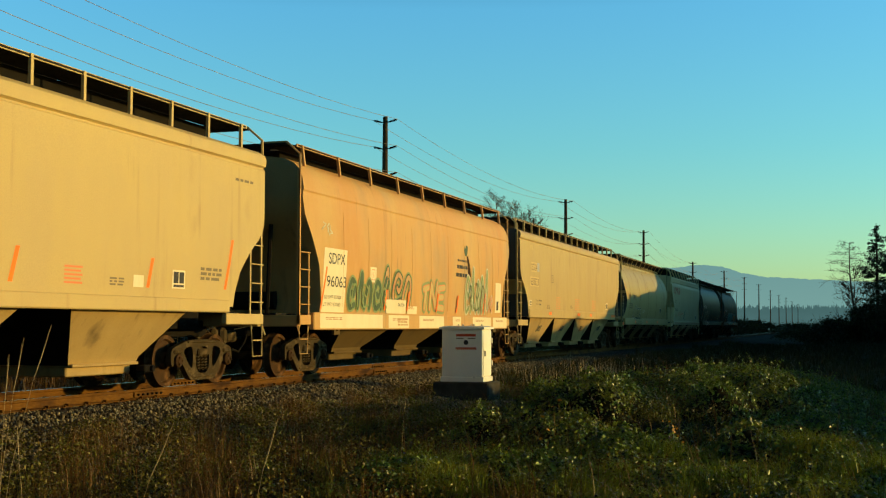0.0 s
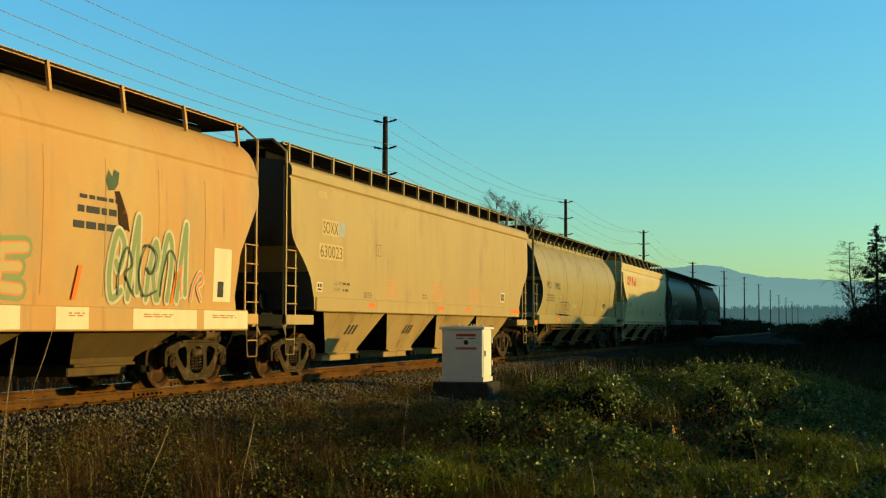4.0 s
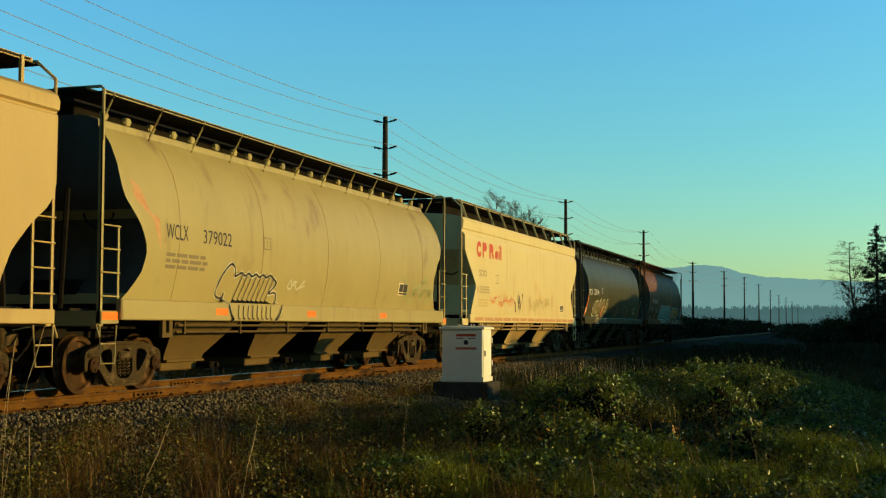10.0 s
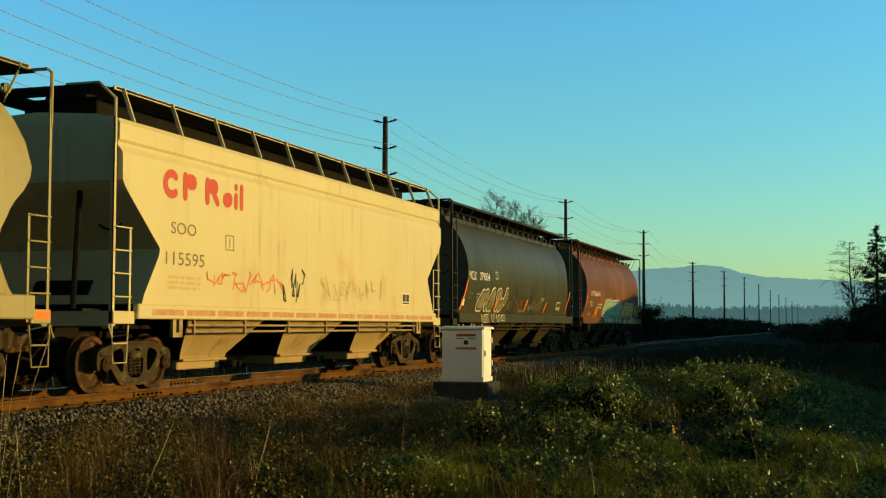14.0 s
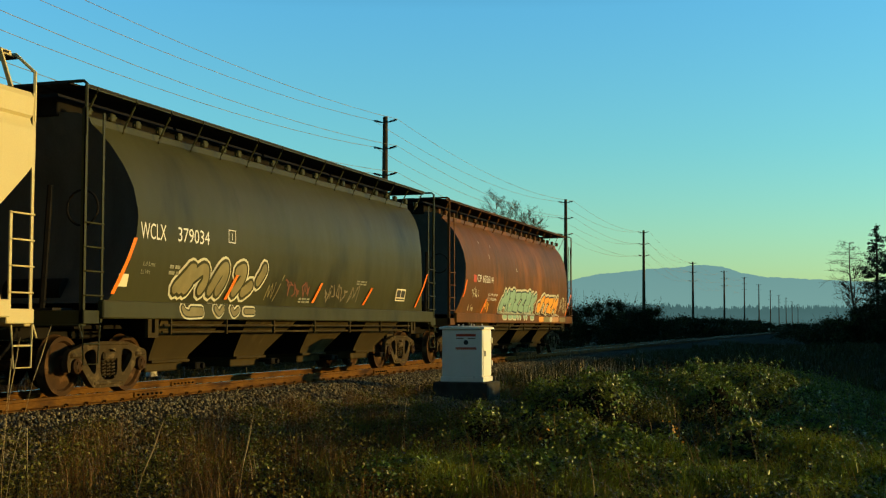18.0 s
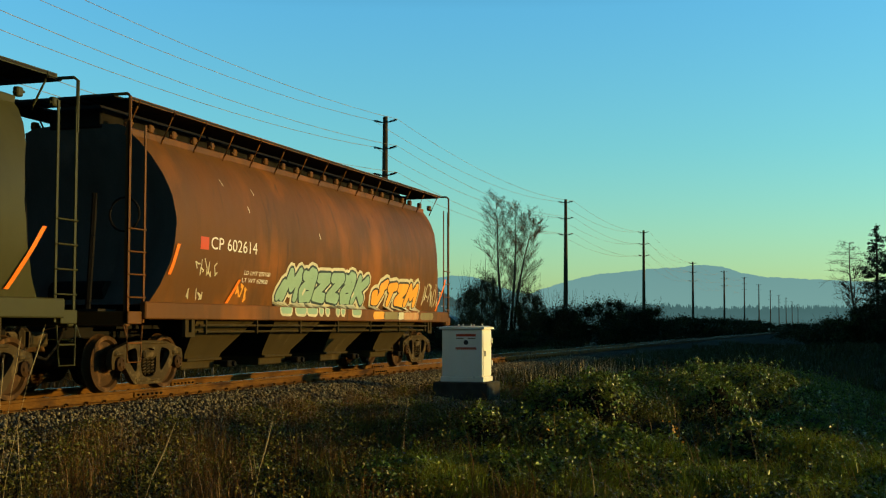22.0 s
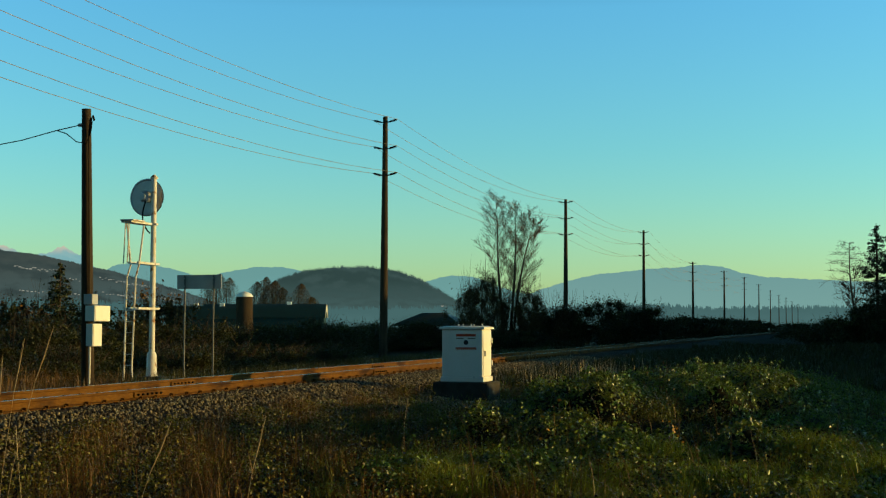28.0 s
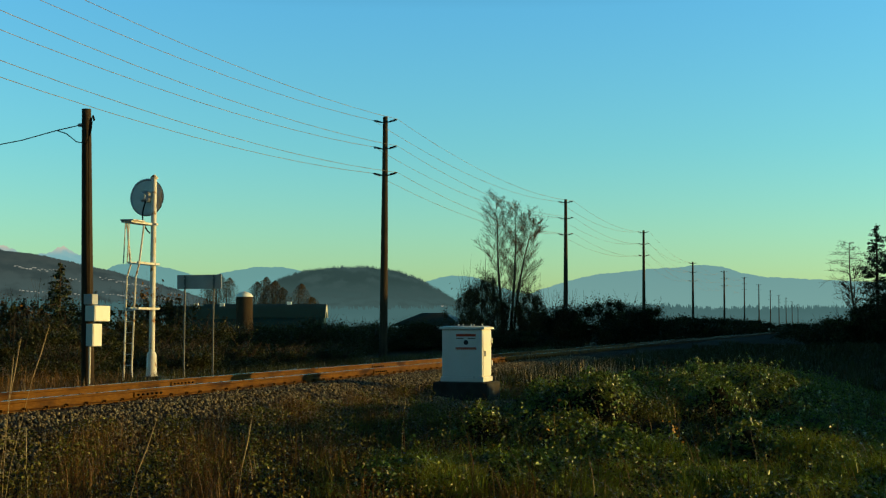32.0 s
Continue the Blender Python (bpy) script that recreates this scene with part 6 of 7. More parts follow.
def farm():
    silo = thing("silo", "round farm silo with a pale domed top", "silo", pose(EYE[0] + 260 * math.sin(radians(-26.95)), 260 * math.cos(radians(-26.95)), -1))
    part("barrel", Geo().tube([(0, 0, 0), (0, 0, 8.2)], 1.75, 20), M["pole"], silo, "dark weathered silo barrel")
    part("dome", Geo().tube([(0, 0, 8.2), (0, 0, 8.7), (0, 0, 9.1), (0, 0, 9.3)], [1.8, 1.55, 0.95, 0.1], 20), M["white"], silo)
    for b, w, d, h, nm in ((-26.0, 26, 9, 4.2, "long dark green barn with a pale gable"), (-28.6, 16, 8, 3.8, "low dark barn behind a hedge")):
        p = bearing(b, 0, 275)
        barn = thing("barn", nm, "barn", Matrix.Translation((p.x, p.y, -1)) @ Matrix.Rotation(radians(20), 4, "Z"), group="farm buildings")
        part("wall", Geo().box(-w / 2, w / 2, -d / 2, d / 2, 0, h), M["barn"], barn)
        part("roof", Geo().prism([(-d / 2 - 0.4, h - 0.2), (-d * 0.3, h + 1.9), (0, h + 2.8), (d * 0.3, h + 1.9), (d / 2 + 0.4, h - 0.2)], "x", -w / 2 - 0.3, w / 2 + 0.3), M["barn"], barn, "dark teal barn roof")
        part("gable_trim", Geo().prism([(-d * 0.5, h - 0.2), (-d * 0.3, h + 1.9), (0, h + 2.8), (d * 0.3, h + 1.9), (d * 0.5, h - 0.2), (d * 0.4, h - 0.2), (0, h + 2.0), (-d * 0.4, h - 0.2)], "x", w / 2 + 0.3, w / 2 + 0.4), M["white"], barn)
        for x in (-w * 0.15, w * 0.2):
            part("vent", Geo().box(x - 0.5, x + 0.5, -0.5, 0.5, h + 2.6, h + 3.3, 0.05), M["white"], barn)
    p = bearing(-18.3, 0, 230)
    shed = thing("farm_shed", "dark low hip-roofed farm shed", "shed", Matrix.Translation((p.x, p.y, -1)))
    part("wall", Geo().box(-5.5, 5.5, -4, 4, 0, 2.2), M["white"], shed)
    part("roof", Geo().loft([[(-7, -5, 2.2), (7, -5, 2.2), (7, 5, 2.2), (-7, 5, 2.2)], [(-2.2, -0.3, 4.6), (2.2, -0.3, 4.6), (2.2, 0.3, 4.6), (-2.2, 0.3, 4.6)]]), M["needle"], shed)
    # poplars behind the farm
    rnd = random.Random(9)
    for k, (b, h) in enumerate(((-28.6, 11.5), (-28.2, 12.8), (-27.75, 12.0), (-26.5, 11.2), (-26.1, 12.2), (-25.7, 11.5), (-25.35, 10.0), (-24.5, 10.8), (-24.0, 8.0))):
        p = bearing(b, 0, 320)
        poplar(p.x, p.y, h * 1.2, 6.2, 900 + k)
    for k, b in enumerate((-37.5, -36.8, -36, -35.4, -34.2, -33.6, -31.5, -30.6, -30.0)):
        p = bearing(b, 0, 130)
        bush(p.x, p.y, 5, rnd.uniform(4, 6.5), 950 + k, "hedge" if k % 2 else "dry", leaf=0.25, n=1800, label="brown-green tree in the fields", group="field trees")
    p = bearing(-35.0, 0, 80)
    conifer(p.x, p.y, 5.8, 77, 0.3)


def sky_block_behind():
    """A dark mass added behind the camera to block low sky light."""
    rng = np.random.default_rng(5)
    g = Geo()
    rings = []
    for k in range(61):
        b = 97 + 220 * k / 60
        d = 24 + 2.5 * float(lumps(k, 0, 1.3)) + rng.uniform(-0.6, 0.6)
        h = 8.5 + 1.8 * float(lumps(k, 4, 0.8)) + rng.uniform(-1, 1)
        sx, cy = math.sin(radians(b)), math.cos(radians(b))
        rings.append([(EYE[0] + (d + o) * sx, EYE[1] + (d + o) * cy, z) for o, z in ((0, -1.2), (-0.8, h * 0.3), (-0.2, h * 0.65), (1.5, h), (5, h * 0.9), (6, -1.2))])
    g.loft(rings, caps=False, closed=False)
    # a lower unseen row added on the sun's side, blocking the sky's glow
    low = []
    for k in range(60):
        b = 18 + 82 * k / 59
        d = 62 + 3 * float(lumps(k, 2, 1.1))
        h = 4.5 + 0.4 * float(lumps(k, 1, 0.7)) + rng.uniform(-0.25, 0.25)
        sx, cy = math.sin(radians(b)), math.cos(radians(b))
        low.append([(EYE[0] + (d + o) * sx, EYE[1] + (d + o) * cy, z) for o, z in ((0, -1.2), (-0.6, h * 0.5), (1, h), (4, h * 0.9), (6, -1.2))])
    g.loft(low, caps=False, closed=False)
    mass = part("wood", g, M["needle"], None)
    tagged(mass, "unseen dark mass added to block low sky light", "wood", kind="stuff")


sky_block_behind()
distance()
near_plants()
far_plants()
farm()

# ---- lettering and graffiti on the cars ----
def on_side(name, bm, car, profile, material, off, label="", kind=""):
    """Lays a flat mesh, drawn in (y, z), on the car's side."""
    z0 = min(v.co.y for v in bm.verts)
    z1 = max(v.co.y for v in bm.verts)
    if profile == "cylinder":
        k = math.floor(z0 / 0.12) + 1
        while k * 0.12 < z1:
            bmesh.ops.bisect_plane(bm, geom=bm.verts[:] + bm.edges[:] + bm.faces[:], plane_co=(0, k * 0.12, 0), plane_no=(0, 1, 0))
            k += 1
    else:
        for zz in [q[1] for q in PROFILES[profile][:6]] + [SILL_TOP.get(car.name, 1.42)]:
            if z0 < zz < z1:
                bmesh.ops.bisect_plane(bm, geom=bm.verts[:] + bm.edges[:] + bm.faces[:], plane_co=(0, zz, 0), plane_no=(0, 1, 0))
    for v in bm.verts:
        y, z, lift = v.co
        x = lift + 1.62 if z < SILL_TOP.get(car.name, 1.42) else lift + side_x(profile, z)
        v.co = (x + off, y, z)
    me = bpy.data.meshes.new(name)
    bm.to_mesh(me)
    bm.free()
    me.materials.append(material)
    ob = new(name, me)
    ob.parent = car
    if label or kind:
        tagged(ob, label, kind=kind)
    return ob


SILL_TOP = {}


def outlines(polys):
    bm = bmesh.new()
    for p in polys:
        vs = [bm.verts.new((y, z, 0)) for y, z in p]
        bm.faces.new(vs)
    bmesh.ops.triangulate(bm, faces=bm.faces[:], ngon_method="EAR_CLIP")
    return bm


def patch(car, profile, name, y0, y1, z0, z1, material, off=0.005, slant=0.0, label=""):
    """A four-cornered patch; slant moves its top along the car."""
    return on_side(name, outlines([[(y0, z0), (y1, z0), (y1 + slant, z1), (y0 + slant, z1)]]), car, profile, M[material], off, label)


def words(car, profile, text, y0, y1, z0, z1, material, off=0.006, label=""):
    """Letters of the built-in font, fitted into the given box on the side."""
    cu = bpy.data.curves.new("lettering", "FONT")
    cu.body = text
    cu.resolution_u = 3
    tmp = new("lettering", cu)
    dg = bpy.context.evaluated_depsgraph_get()
    me = bpy.data.meshes.new_from_object(tmp.evaluated_get(dg))
    bpy.data.objects.remove(tmp)
    bpy.data.curves.remove(cu)
    bm = bmesh.new()
    bm.from_mesh(me)
    bpy.data.meshes.remove(me)
    xs, ys = [v.co.x for v in bm.verts], [v.co.y for v in bm.verts]
    a, b, c, d = min(xs), max(xs), min(ys), max(ys)
    for v in bm.verts:
        v.co = (y0 + (v.co.x - a) / (b - a) * (y1 - y0), z0 + (v.co.y - c) / (d - c) * (z1 - z0), 0)
    return on_side("lettering", bm, car, profile, M[material], off, label, kind="stuff")


def bars(car, profile, y0, y1, z0, z1, rows, material, seed=1, off=0.006):
    """Small print that cannot be read, as bars."""
    rnd = random.Random(seed)
    polys = []
    h = (z1 - z0) / rows
    for r in range(rows):
        y = y0
        zz = z1 - (r + 1) * h
        while y < y1 - 0.05:
            w = min(rnd.uniform(0.08, 0.25) * (y1 - y0 + 0.4), y1 - y)
            polys.append([(y, zz + h * 0.2), (y + w, zz + h * 0.2), (y + w, zz + h * 0.8), (y, zz + h * 0.8)])
            y += w + 0.05
    return on_side("small_print", outlines(polys), car, profile, M[material], off, kind="stuff")


def stroke(path, w):
    """A painted line of the given width as four-cornered pieces."""
    out = []
    for (a, b), (c, d) in zip(path, path[1:]):
        n = math.hypot(c - a, d - b) or 1.0
        ny, nz = -(d - b) / n * w / 2, (c - a) / n * w / 2
        ey, ez = (c - a) / n * w * 0.3, (d - b) / n * w * 0.3
        out.append([(a + ny - ey, b + nz - ez), (c + ny + ey, d + nz + ez), (c - ny + ey, d - nz + ez), (a - ny - ey, b - nz - ez)])
    return out


def scribble(car, profile, y0, y1, z0, z1, material, seed, n=6, w=0.03, off=0.007, loops=5):
    rnd = random.Random(seed)
    polys = []
    for k in range(n):
        yc = y0 + (y1 - y0) * (k + 0.5) / n
        pts = [(yc + rnd.uniform(-0.6, 0.6) * (y1 - y0) / n, rnd.uniform(z0, z1)) for i in range(loops)]
        polys += stroke(pts, w)
    return on_side("spray_tag", outlines(polys), car, profile, M[material], off, kind="stuff")


def curve(pts, steps=5):
    """A smooth line through the points."""
    out = []
    q = [pts[0]] + list(pts) + [pts[-1]]
    for a, b, c, d in zip(q, q[1:], q[2:], q[3:]):
        for i in range(steps):
            t = i / steps
            out.append(tuple(0.5 * (2 * b[k] + (c[k] - a[k]) * t + (2 * a[k] - 5 * b[k] + 4 * c[k] - d[k]) * t * t + (3 * b[k] - a[k] - 3 * c[k] + d[k]) * t ** 3) for k in (0, 1)))
    return out + [pts[-1]]


GLYPHS = {
    "M": [[(0.0, 0.0), (0.14, 0.95), (0.46, 0.38), (0.86, 1.0), (1.0, 0.0)]],
    "hookM": [[(-0.32, 0.04), (-0.14, 0.48), (0.0, 0.02), (0.16, 0.95), (0.46, 0.40), (0.84, 1.0), (0.98, 0.0)]],
    "a": [[(0.06, 0.86), (0.40, 0.80), (0.52, 1.0), (0.84, 0.94), (0.90, 0.0)], [(0.86, 0.52), (0.40, 0.52), (0.10, 0.26), (0.30, 0.0), (0.86, 0.06)]],
    "z": [[(0.06, 0.90), (0.94, 0.94), (0.10, 0.10), (0.94, 0.02)]],
    "k": [[(0.08, 0.0), (0.20, 1.0)], [(0.98, 0.98), (0.30, 0.46), (0.96, 0.0)]],
    "hook": [[(0.0, 0.36), (0.25, 0.42), (0.12, 0.08), (0.55, 0.06), (0.80, 0.66), (0.55, 0.78), (1.05, 1.05)]],
    "I": [[(0.46, 0.0), (0.56, 0.82)], [(0.20, 0.78), (0.90, 0.88)]],
    "N": [[(0.04, 0.0), (0.08, 0.95), (0.84, 0.06), (0.94, 1.0)]],
    "E": [[(0.96, 0.98), (0.10, 0.92), (0.08, 0.04), (0.96, 0.0)], [(0.10, 0.5), (0.80, 0.52)]],
    "arch": [[(-0.05, 0.0), (0.02, 0.45), (0.30, 0.98), (0.62, 0.86), (0.70, 0.45), (0.62, 0.0)]],
    "leg": [[(0.0, 0.0), (0.20, 0.55), (0.55, 1.05), (0.92, 0.95), (0.62, 0.5), (0.42, 0.02)]],
    "loop": [[(0.30, 0.0), (0.34, 0.5), (0.64, 0.92), (0.90, 0.60), (0.62, 0.40), (0.98, 0.0)]],
    "curl": [[(0.90, 0.10), (0.30, 0.0), (0.04, 0.45), (0.35, 0.95), (0.85, 0.78), (0.66, 0.42), (0.40, 0.52)]],
    "spike": [[(0.20, 0.0), (0.28, 0.62), (0.50, 1.15), (0.62, 0.60), (0.80, 0.10)]],
}


def bands(paths, w):
    """Painted lines with round ends and joints, each piece a hair above the last."""
    bm = bmesh.new()
    lift = 0.0
    for path in paths:
        for (a, b), (c, d) in zip(path, path[1:]):
            u = math.atan2(d - b, c - a)
            ring = [(c + w / 2 * math.cos(u + q), d + w / 2 * math.sin(u + q)) for q in (-1.571, -0.785, 0.0, 0.785, 1.571)]
            ring += [(a + w / 2 * math.cos(u + q), b + w / 2 * math.sin(u + q)) for q in (1.571, 2.356, 3.142, 3.927, 4.712)]
            bm.faces.new([bm.verts.new((y, z, lift)) for y, z in ring])
            lift += 0.00012
    return bm


def painted(car, profile, y0, y1, z0, z1, forms, w, fill, line=None, halo=None, rim=0.035, wide=0.11, slant=0.25, off=0.005, smooth=0, grow=1.0):
    """A row of sprayed forms: a soft halo behind all, then an outline and a fill for each."""
    step, h = (y1 - y0) / len(forms), z1 - z0
    rows = []
    for k, form in enumerate(forms):
        paths = [[(y0 + step * (k + a * 0.86) + slant * b * h, z0 + b * h * (1.0 + 0.06 * math.sin(2.1 * k)) * grow) for a, b in path] for path in GLYPHS[form]]
        rows.append([curve(p, smooth) if smooth else p for p in paths])
    if halo:
        on_side("spray_halo", bands([p for r in rows for p in r], w + 2 * wide), car, profile, M[halo], off, kind="stuff")
    for k, paths in enumerate(rows):
        lift = off + 0.006 + 0.005 * (k % 2)
        if line:
            on_side("spray_outline", bands(paths, w + 2 * rim), car, profile, M[line], lift, kind="stuff")
        on_side("spray_fill", bands(paths, w), car, profile, M[fill], lift + 0.003, kind="stuff")


def sprayed(car, profile, letters, w, fill, line, halo, rim, wide, smooth=3):
    """Drawn letters in three coats: pale halo behind all, dark line, worn fill."""
    rows = [[curve(path, smooth) for path in paths] for paths in letters]
    on_side("spray_halo", bands([q for r in rows for q in r], w + 2 * rim + 2 * wide), car, profile, M[halo], 0.003, kind="stuff")
    for k, paths in enumerate(rows):
        lift = 0.012 + 0.007 * (k % 2)
        on_side("spray_outline", bands(paths, w + 2 * rim), car, profile, M[line], lift, kind="stuff")
        on_side("spray_fill", bands(paths, w), car, profile, M[fill], lift + 0.0045, kind="stuff")


def plate(car, profile, y0, y1, z0, z1):
    patch(car, profile, "data_plate", y0, y1, z0, z1, "panel", 0.005, label="small black and white data stencil")
    m = (y0 + y1) / 2
    patch(car, profile, "plate_field", y0 + 0.04, m - 0.015, z0 + 0.09, z1 - 0.03, "ink", 0.008)
    patch(car, profile, "plate_field", m + 0.015, y1 - 0.04, z0 + 0.09, z1 - 0.03, "ink", 0.008)
    patch(car, profile, "plate_field", y0 + 0.04, y1 - 0.04, z0 + 0.025, z0 + 0.065, "ink", 0.008)


def frame_mark(car, profile, y0, y1, z0, z1, material):
    polys = []
    polys += stroke([(y0, z0), (y1, z0), (y1, z1), (y0, z1), (y0, z0)], 0.018)
    polys += stroke([((y0 + y1) / 2, z0 + 0.05), ((y0 + y1) / 2, z1 - 0.06)], 0.02)
    on_side("square_mark", outlines(polys), car, profile, M[material], 0.006)


def lettering():
    for c, z in ((car_a, 1.54), (car_b, 1.36), (car_c, 1.69), (car_d, 1.49), (car_e, 1.42), (car_f, 1.46), (car_g, 1.46)):
        SILL_TOP[c.name] = z
    # first tan car
    for y, z0, z1, s in ((10.05, 1.66, 2.15, 0.14), (13.5, 1.68, 2.16, 0.13), (16.1, 1.72, 2.63, 0.26)):
        patch(car_a, "flat_roll", "orange_stripe", y, y + 0.09, z0, z1, "orange", slant=s)
    for k in range(5):
        patch(car_a, "flat_roll", "faded_print", 11.3, 11.75 - 0.04 * (k % 2), 1.68 + 0.058 * k, 1.71 + 0.058 * k, "faded")
    bars(car_a, "flat_roll", 12.46, 12.85, 1.68, 1.82, 3, "grey_ink", 2)
    patch(car_a, "flat_roll", "white_label", 13.12, 13.42, 1.68, 1.87, "panel")
    plate(car_a, "flat_roll", 14.3, 14.72, 1.69, 2.0)
    bars(car_a, "flat_roll", 15.24, 16.0, 1.85, 2.1, 3, "grey_ink", 3)
    bars(car_a, "flat_roll", 16.5, 17.3, 3.72, 3.80, 1, "grey_ink", 4)
    # peach car
    p = "round"
    patch(car_b, p, "white_panel", 1.00, 2.28, 1.37, 2.76, "panel", 0.004, 0.13, "white painted panel with black lettering")
    words(car_b, p, "SDPX", 1.36, 2.28, 2.42, 2.66, "ink", 0.008)
    words(car_b, p, "96063", 1.26, 2.36, 1.92, 2.16, "ink", 0.008)
    words(car_b, p, "LD LMT 223000", 1.16, 2.1, 1.66, 1.74, "grey_ink", 0.008)
    words(car_b, p, "LT WT 63000", 1.10, 2.05, 1.50, 1.58, "grey_ink", 0.008)
    patch(car_b, p, "orange_stripe", 0.95, 1.03, 1.44, 2.35, "orange", 0.006, 0.28)
    patch(car_b, p, "white_square", 3.84, 4.24, 2.10, 2.46, "panel")
    frame_mark(car_b, p, 3.94, 4.14, 2.16, 2.40, "faded")
    painted(car_b, p, 2.45, 5.1, 1.50, 2.14, ("curl", "spike", "arch", "curl", "leg"), 0.13, "leafy", "lime", None, 0.05, slant=0.12, smooth=4)
    painted(car_b, p, 2.7, 5.0, 1.52, 2.02, ("arch", "curl", "spike", "loop"), 0.05, "lime", None, None, slant=-0.1, off=0.020, smooth=4)
    painted(car_b, p, 4.5, 6.9, 1.62, 2.34, ("spike", "curl", "arch"), 0.12, "stripe", "leafy", "lime", 0.045, 0.09, slant=0.2, smooth=4)
    painted(car_b, p, 7.55, 9.55, 1.56, 2.18, ("I", "N", "E"), 0.13, "tan", "faded", "lime", 0.025, 0.10, slant=0.15)
    painted(car_b, p, 11.5, 14.0, 1.50, 2.55, ("curl", "spike", "loop", "arch", "spike"), 0.11, "lime", "chalk", None, 0.05, slant=0.1, smooth=4)
    painted(car_b, p, 11.6, 13.8, 1.55, 2.35, ("loop", "curl", "arch"), 0.035, "leafy", None, None, slant=0.0, off=0.022, smooth=4)
    painted(car_b, p, 13.3, 14.5, 1.52, 2.0, ("spike", "loop"), 0.05, "faded", "chalk", None, 0.03, smooth=4)
    bars(car_b, p, 10.75, 11.75, 2.92, 3.02, 1, "ink", 7)
    bars(car_b, p, 10.70, 11.72, 2.70, 2.87, 1, "ink", 8)
    bars(car_b, p, 10.60, 11.95, 2.46, 2.64, 1, "ink", 9)
    on_side("leaf_emblem", outlines([[(11.50, 3.12), (11.42, 3.26), (11.50, 3.44), (11.60, 3.34), (11.66, 3.46), (11.80, 3.42), (11.76, 3.24), (11.66, 3.14)]]), car_b, p, M["leafy"], 0.006, "green leaf-shaped emblem")
    on_side("pod_emblem", outlines([[(11.66, 3.12), (11.80, 3.14), (12.02, 2.78), (12.10, 2.52), (11.98, 2.56), (11.86, 2.40), (11.78, 2.62), (11.74, 2.90)]]), car_b, p, M["wheel"], 0.0065, "dark brown pod-shaped emblem")
    patch(car_b, p, "white_patch", 4.9, 6.33, 1.38, 1.72, "panel", 0.024)
    patch(car_b, p, "white_patch", 6.45, 7.2, 1.38, 1.58, "panel", 0.024)
    words(car_b, p, "CAUTION", 5.72, 6.20, 1.56, 1.64, "ink", 0.030)
    bars(car_b, p, 6.52, 6.95, 1.50, 1.59, 3, "stripe", 61, 0.030)
    bars(car_b, p, 5.65, 6.38, 1.07, 1.28, 3, "stripe", 62, 0.010)
    for y0, y1 in ((0.85, 4.6), (5.0, 6.5), (7.3, 9.4), (10.2, 11.0), (12.2, 14.2), (14.45, 16.1)):
        patch(car_b, p, "sill_panel", y0, y1, 1.02, 1.34, "panel", 0.004)
        bars(car_b, p, y0 + 0.3, min(y1 - 0.1, y0 + 1.2), 1.20, 1.27, 2, "stripe", int(y0 * 10))
    for y in (4.72, 6.36, 8.75, 10.6, 13.35):
        patch(car_b, p, "orange_stripe", y, y + 0.10, 1.45, 1.95, "orange", 0.030, 0.14)
    patch(car_b, p, "white_label", 14.85, 15.5, 1.5, 2.45, "panel", 0.004)
    patch(car_b, p, "black_mark", 15.0, 15.22, 1.58, 1.86, "ink", 0.008)
    scribble(car_b, p, 1.0, 1.6, 2.85, 3.3, "chalk", 36, 3, 0.03)
    # long cream-tan car
    p = "flat_roll"
    words(car_c, p, "SOXX", 1.70, 2.52, 3.06, 3.32, "worn_black")
    words(car_c, p, "630023", 1.55, 2.76, 2.54, 2.80, "worn_black")
    patch(car_c, p, "pale_patch", 1.66, 2.56, 3.02, 3.36, "pale_cream", 0.003)
    patch(car_c, p, "pale_patch", 2.56, 2.90, 3.05, 3.36, "galv", 0.003)
    patch(car_c, p, "pale_patch", 1.50, 2.82, 2.50, 2.84, "pale_cream", 0.003)
    bars(car_c, p, 1.47, 1.97, 3.8, 3.96, 4, "tan", 5)
    frame_mark(car_c, p, 4.86, 5.17, 2.74, 3.0, "grey_ink")
    words(car_c, p, "LD LMT", 2.35, 2.75, 1.97, 2.04, "worn_black")
    bars(car_c, p, 2.8, 3.25, 1.96, 2.05, 1, "worn_black", 6)
    words(car_c, p, "LT WT", 2.30, 2.66, 1.83, 1.90, "worn_black")
    bars(car_c, p, 2.8, 3.2, 1.82, 1.91, 1, "worn_black", 8)
    plate(car_c, p, 1.38, 1.68, 1.80, 2.0)
    for y, w in ((5.65, 0.74), (9.15, 0.9), (12.7, 0.9)):
        bars(car_c, p, y, y + w, 1.72, 2.22, 6, "faded_orange", 31 + int(y))
    bars(car_c, p, 4.1, 4.6, 1.72, 1.86, 3, "grey_ink", 9)
    bars(car_c, p, 8.3, 8.7, 1.78, 1.92, 2, "grey_ink", 10)
    patch(car_c, p, "data_plate", 16.1, 16.6, 1.84, 2.15, "panel")
    for k in range(3):
        patch(car_c, p, "plate_field", 16.15 + 0.14 * k, 16.25 + 0.14 * k, 1.88, 2.11, "ink", 0.008)
    for y, w in ((4.35, 0.42), (9.55, 0.52), (12.2, 0.42), (17.35, 1.1)):
        patch(car_c, p, "orange_reflector", y, y + w, 1.50, 1.61, "orange", 0.004)
    for k in range(4):
        y = 2.05 + 3.925 * (k + 0.5) - 0.25
        for j in range(3):
            quad = [(1.08 + 0.38 * (z - 0.56) / 0.87 + 0.010, y + 0.22 * j + q, z) for q, z in ((0.0, 0.88), (0.12, 0.88), (0.24, 1.10), (0.13, 1.10))]
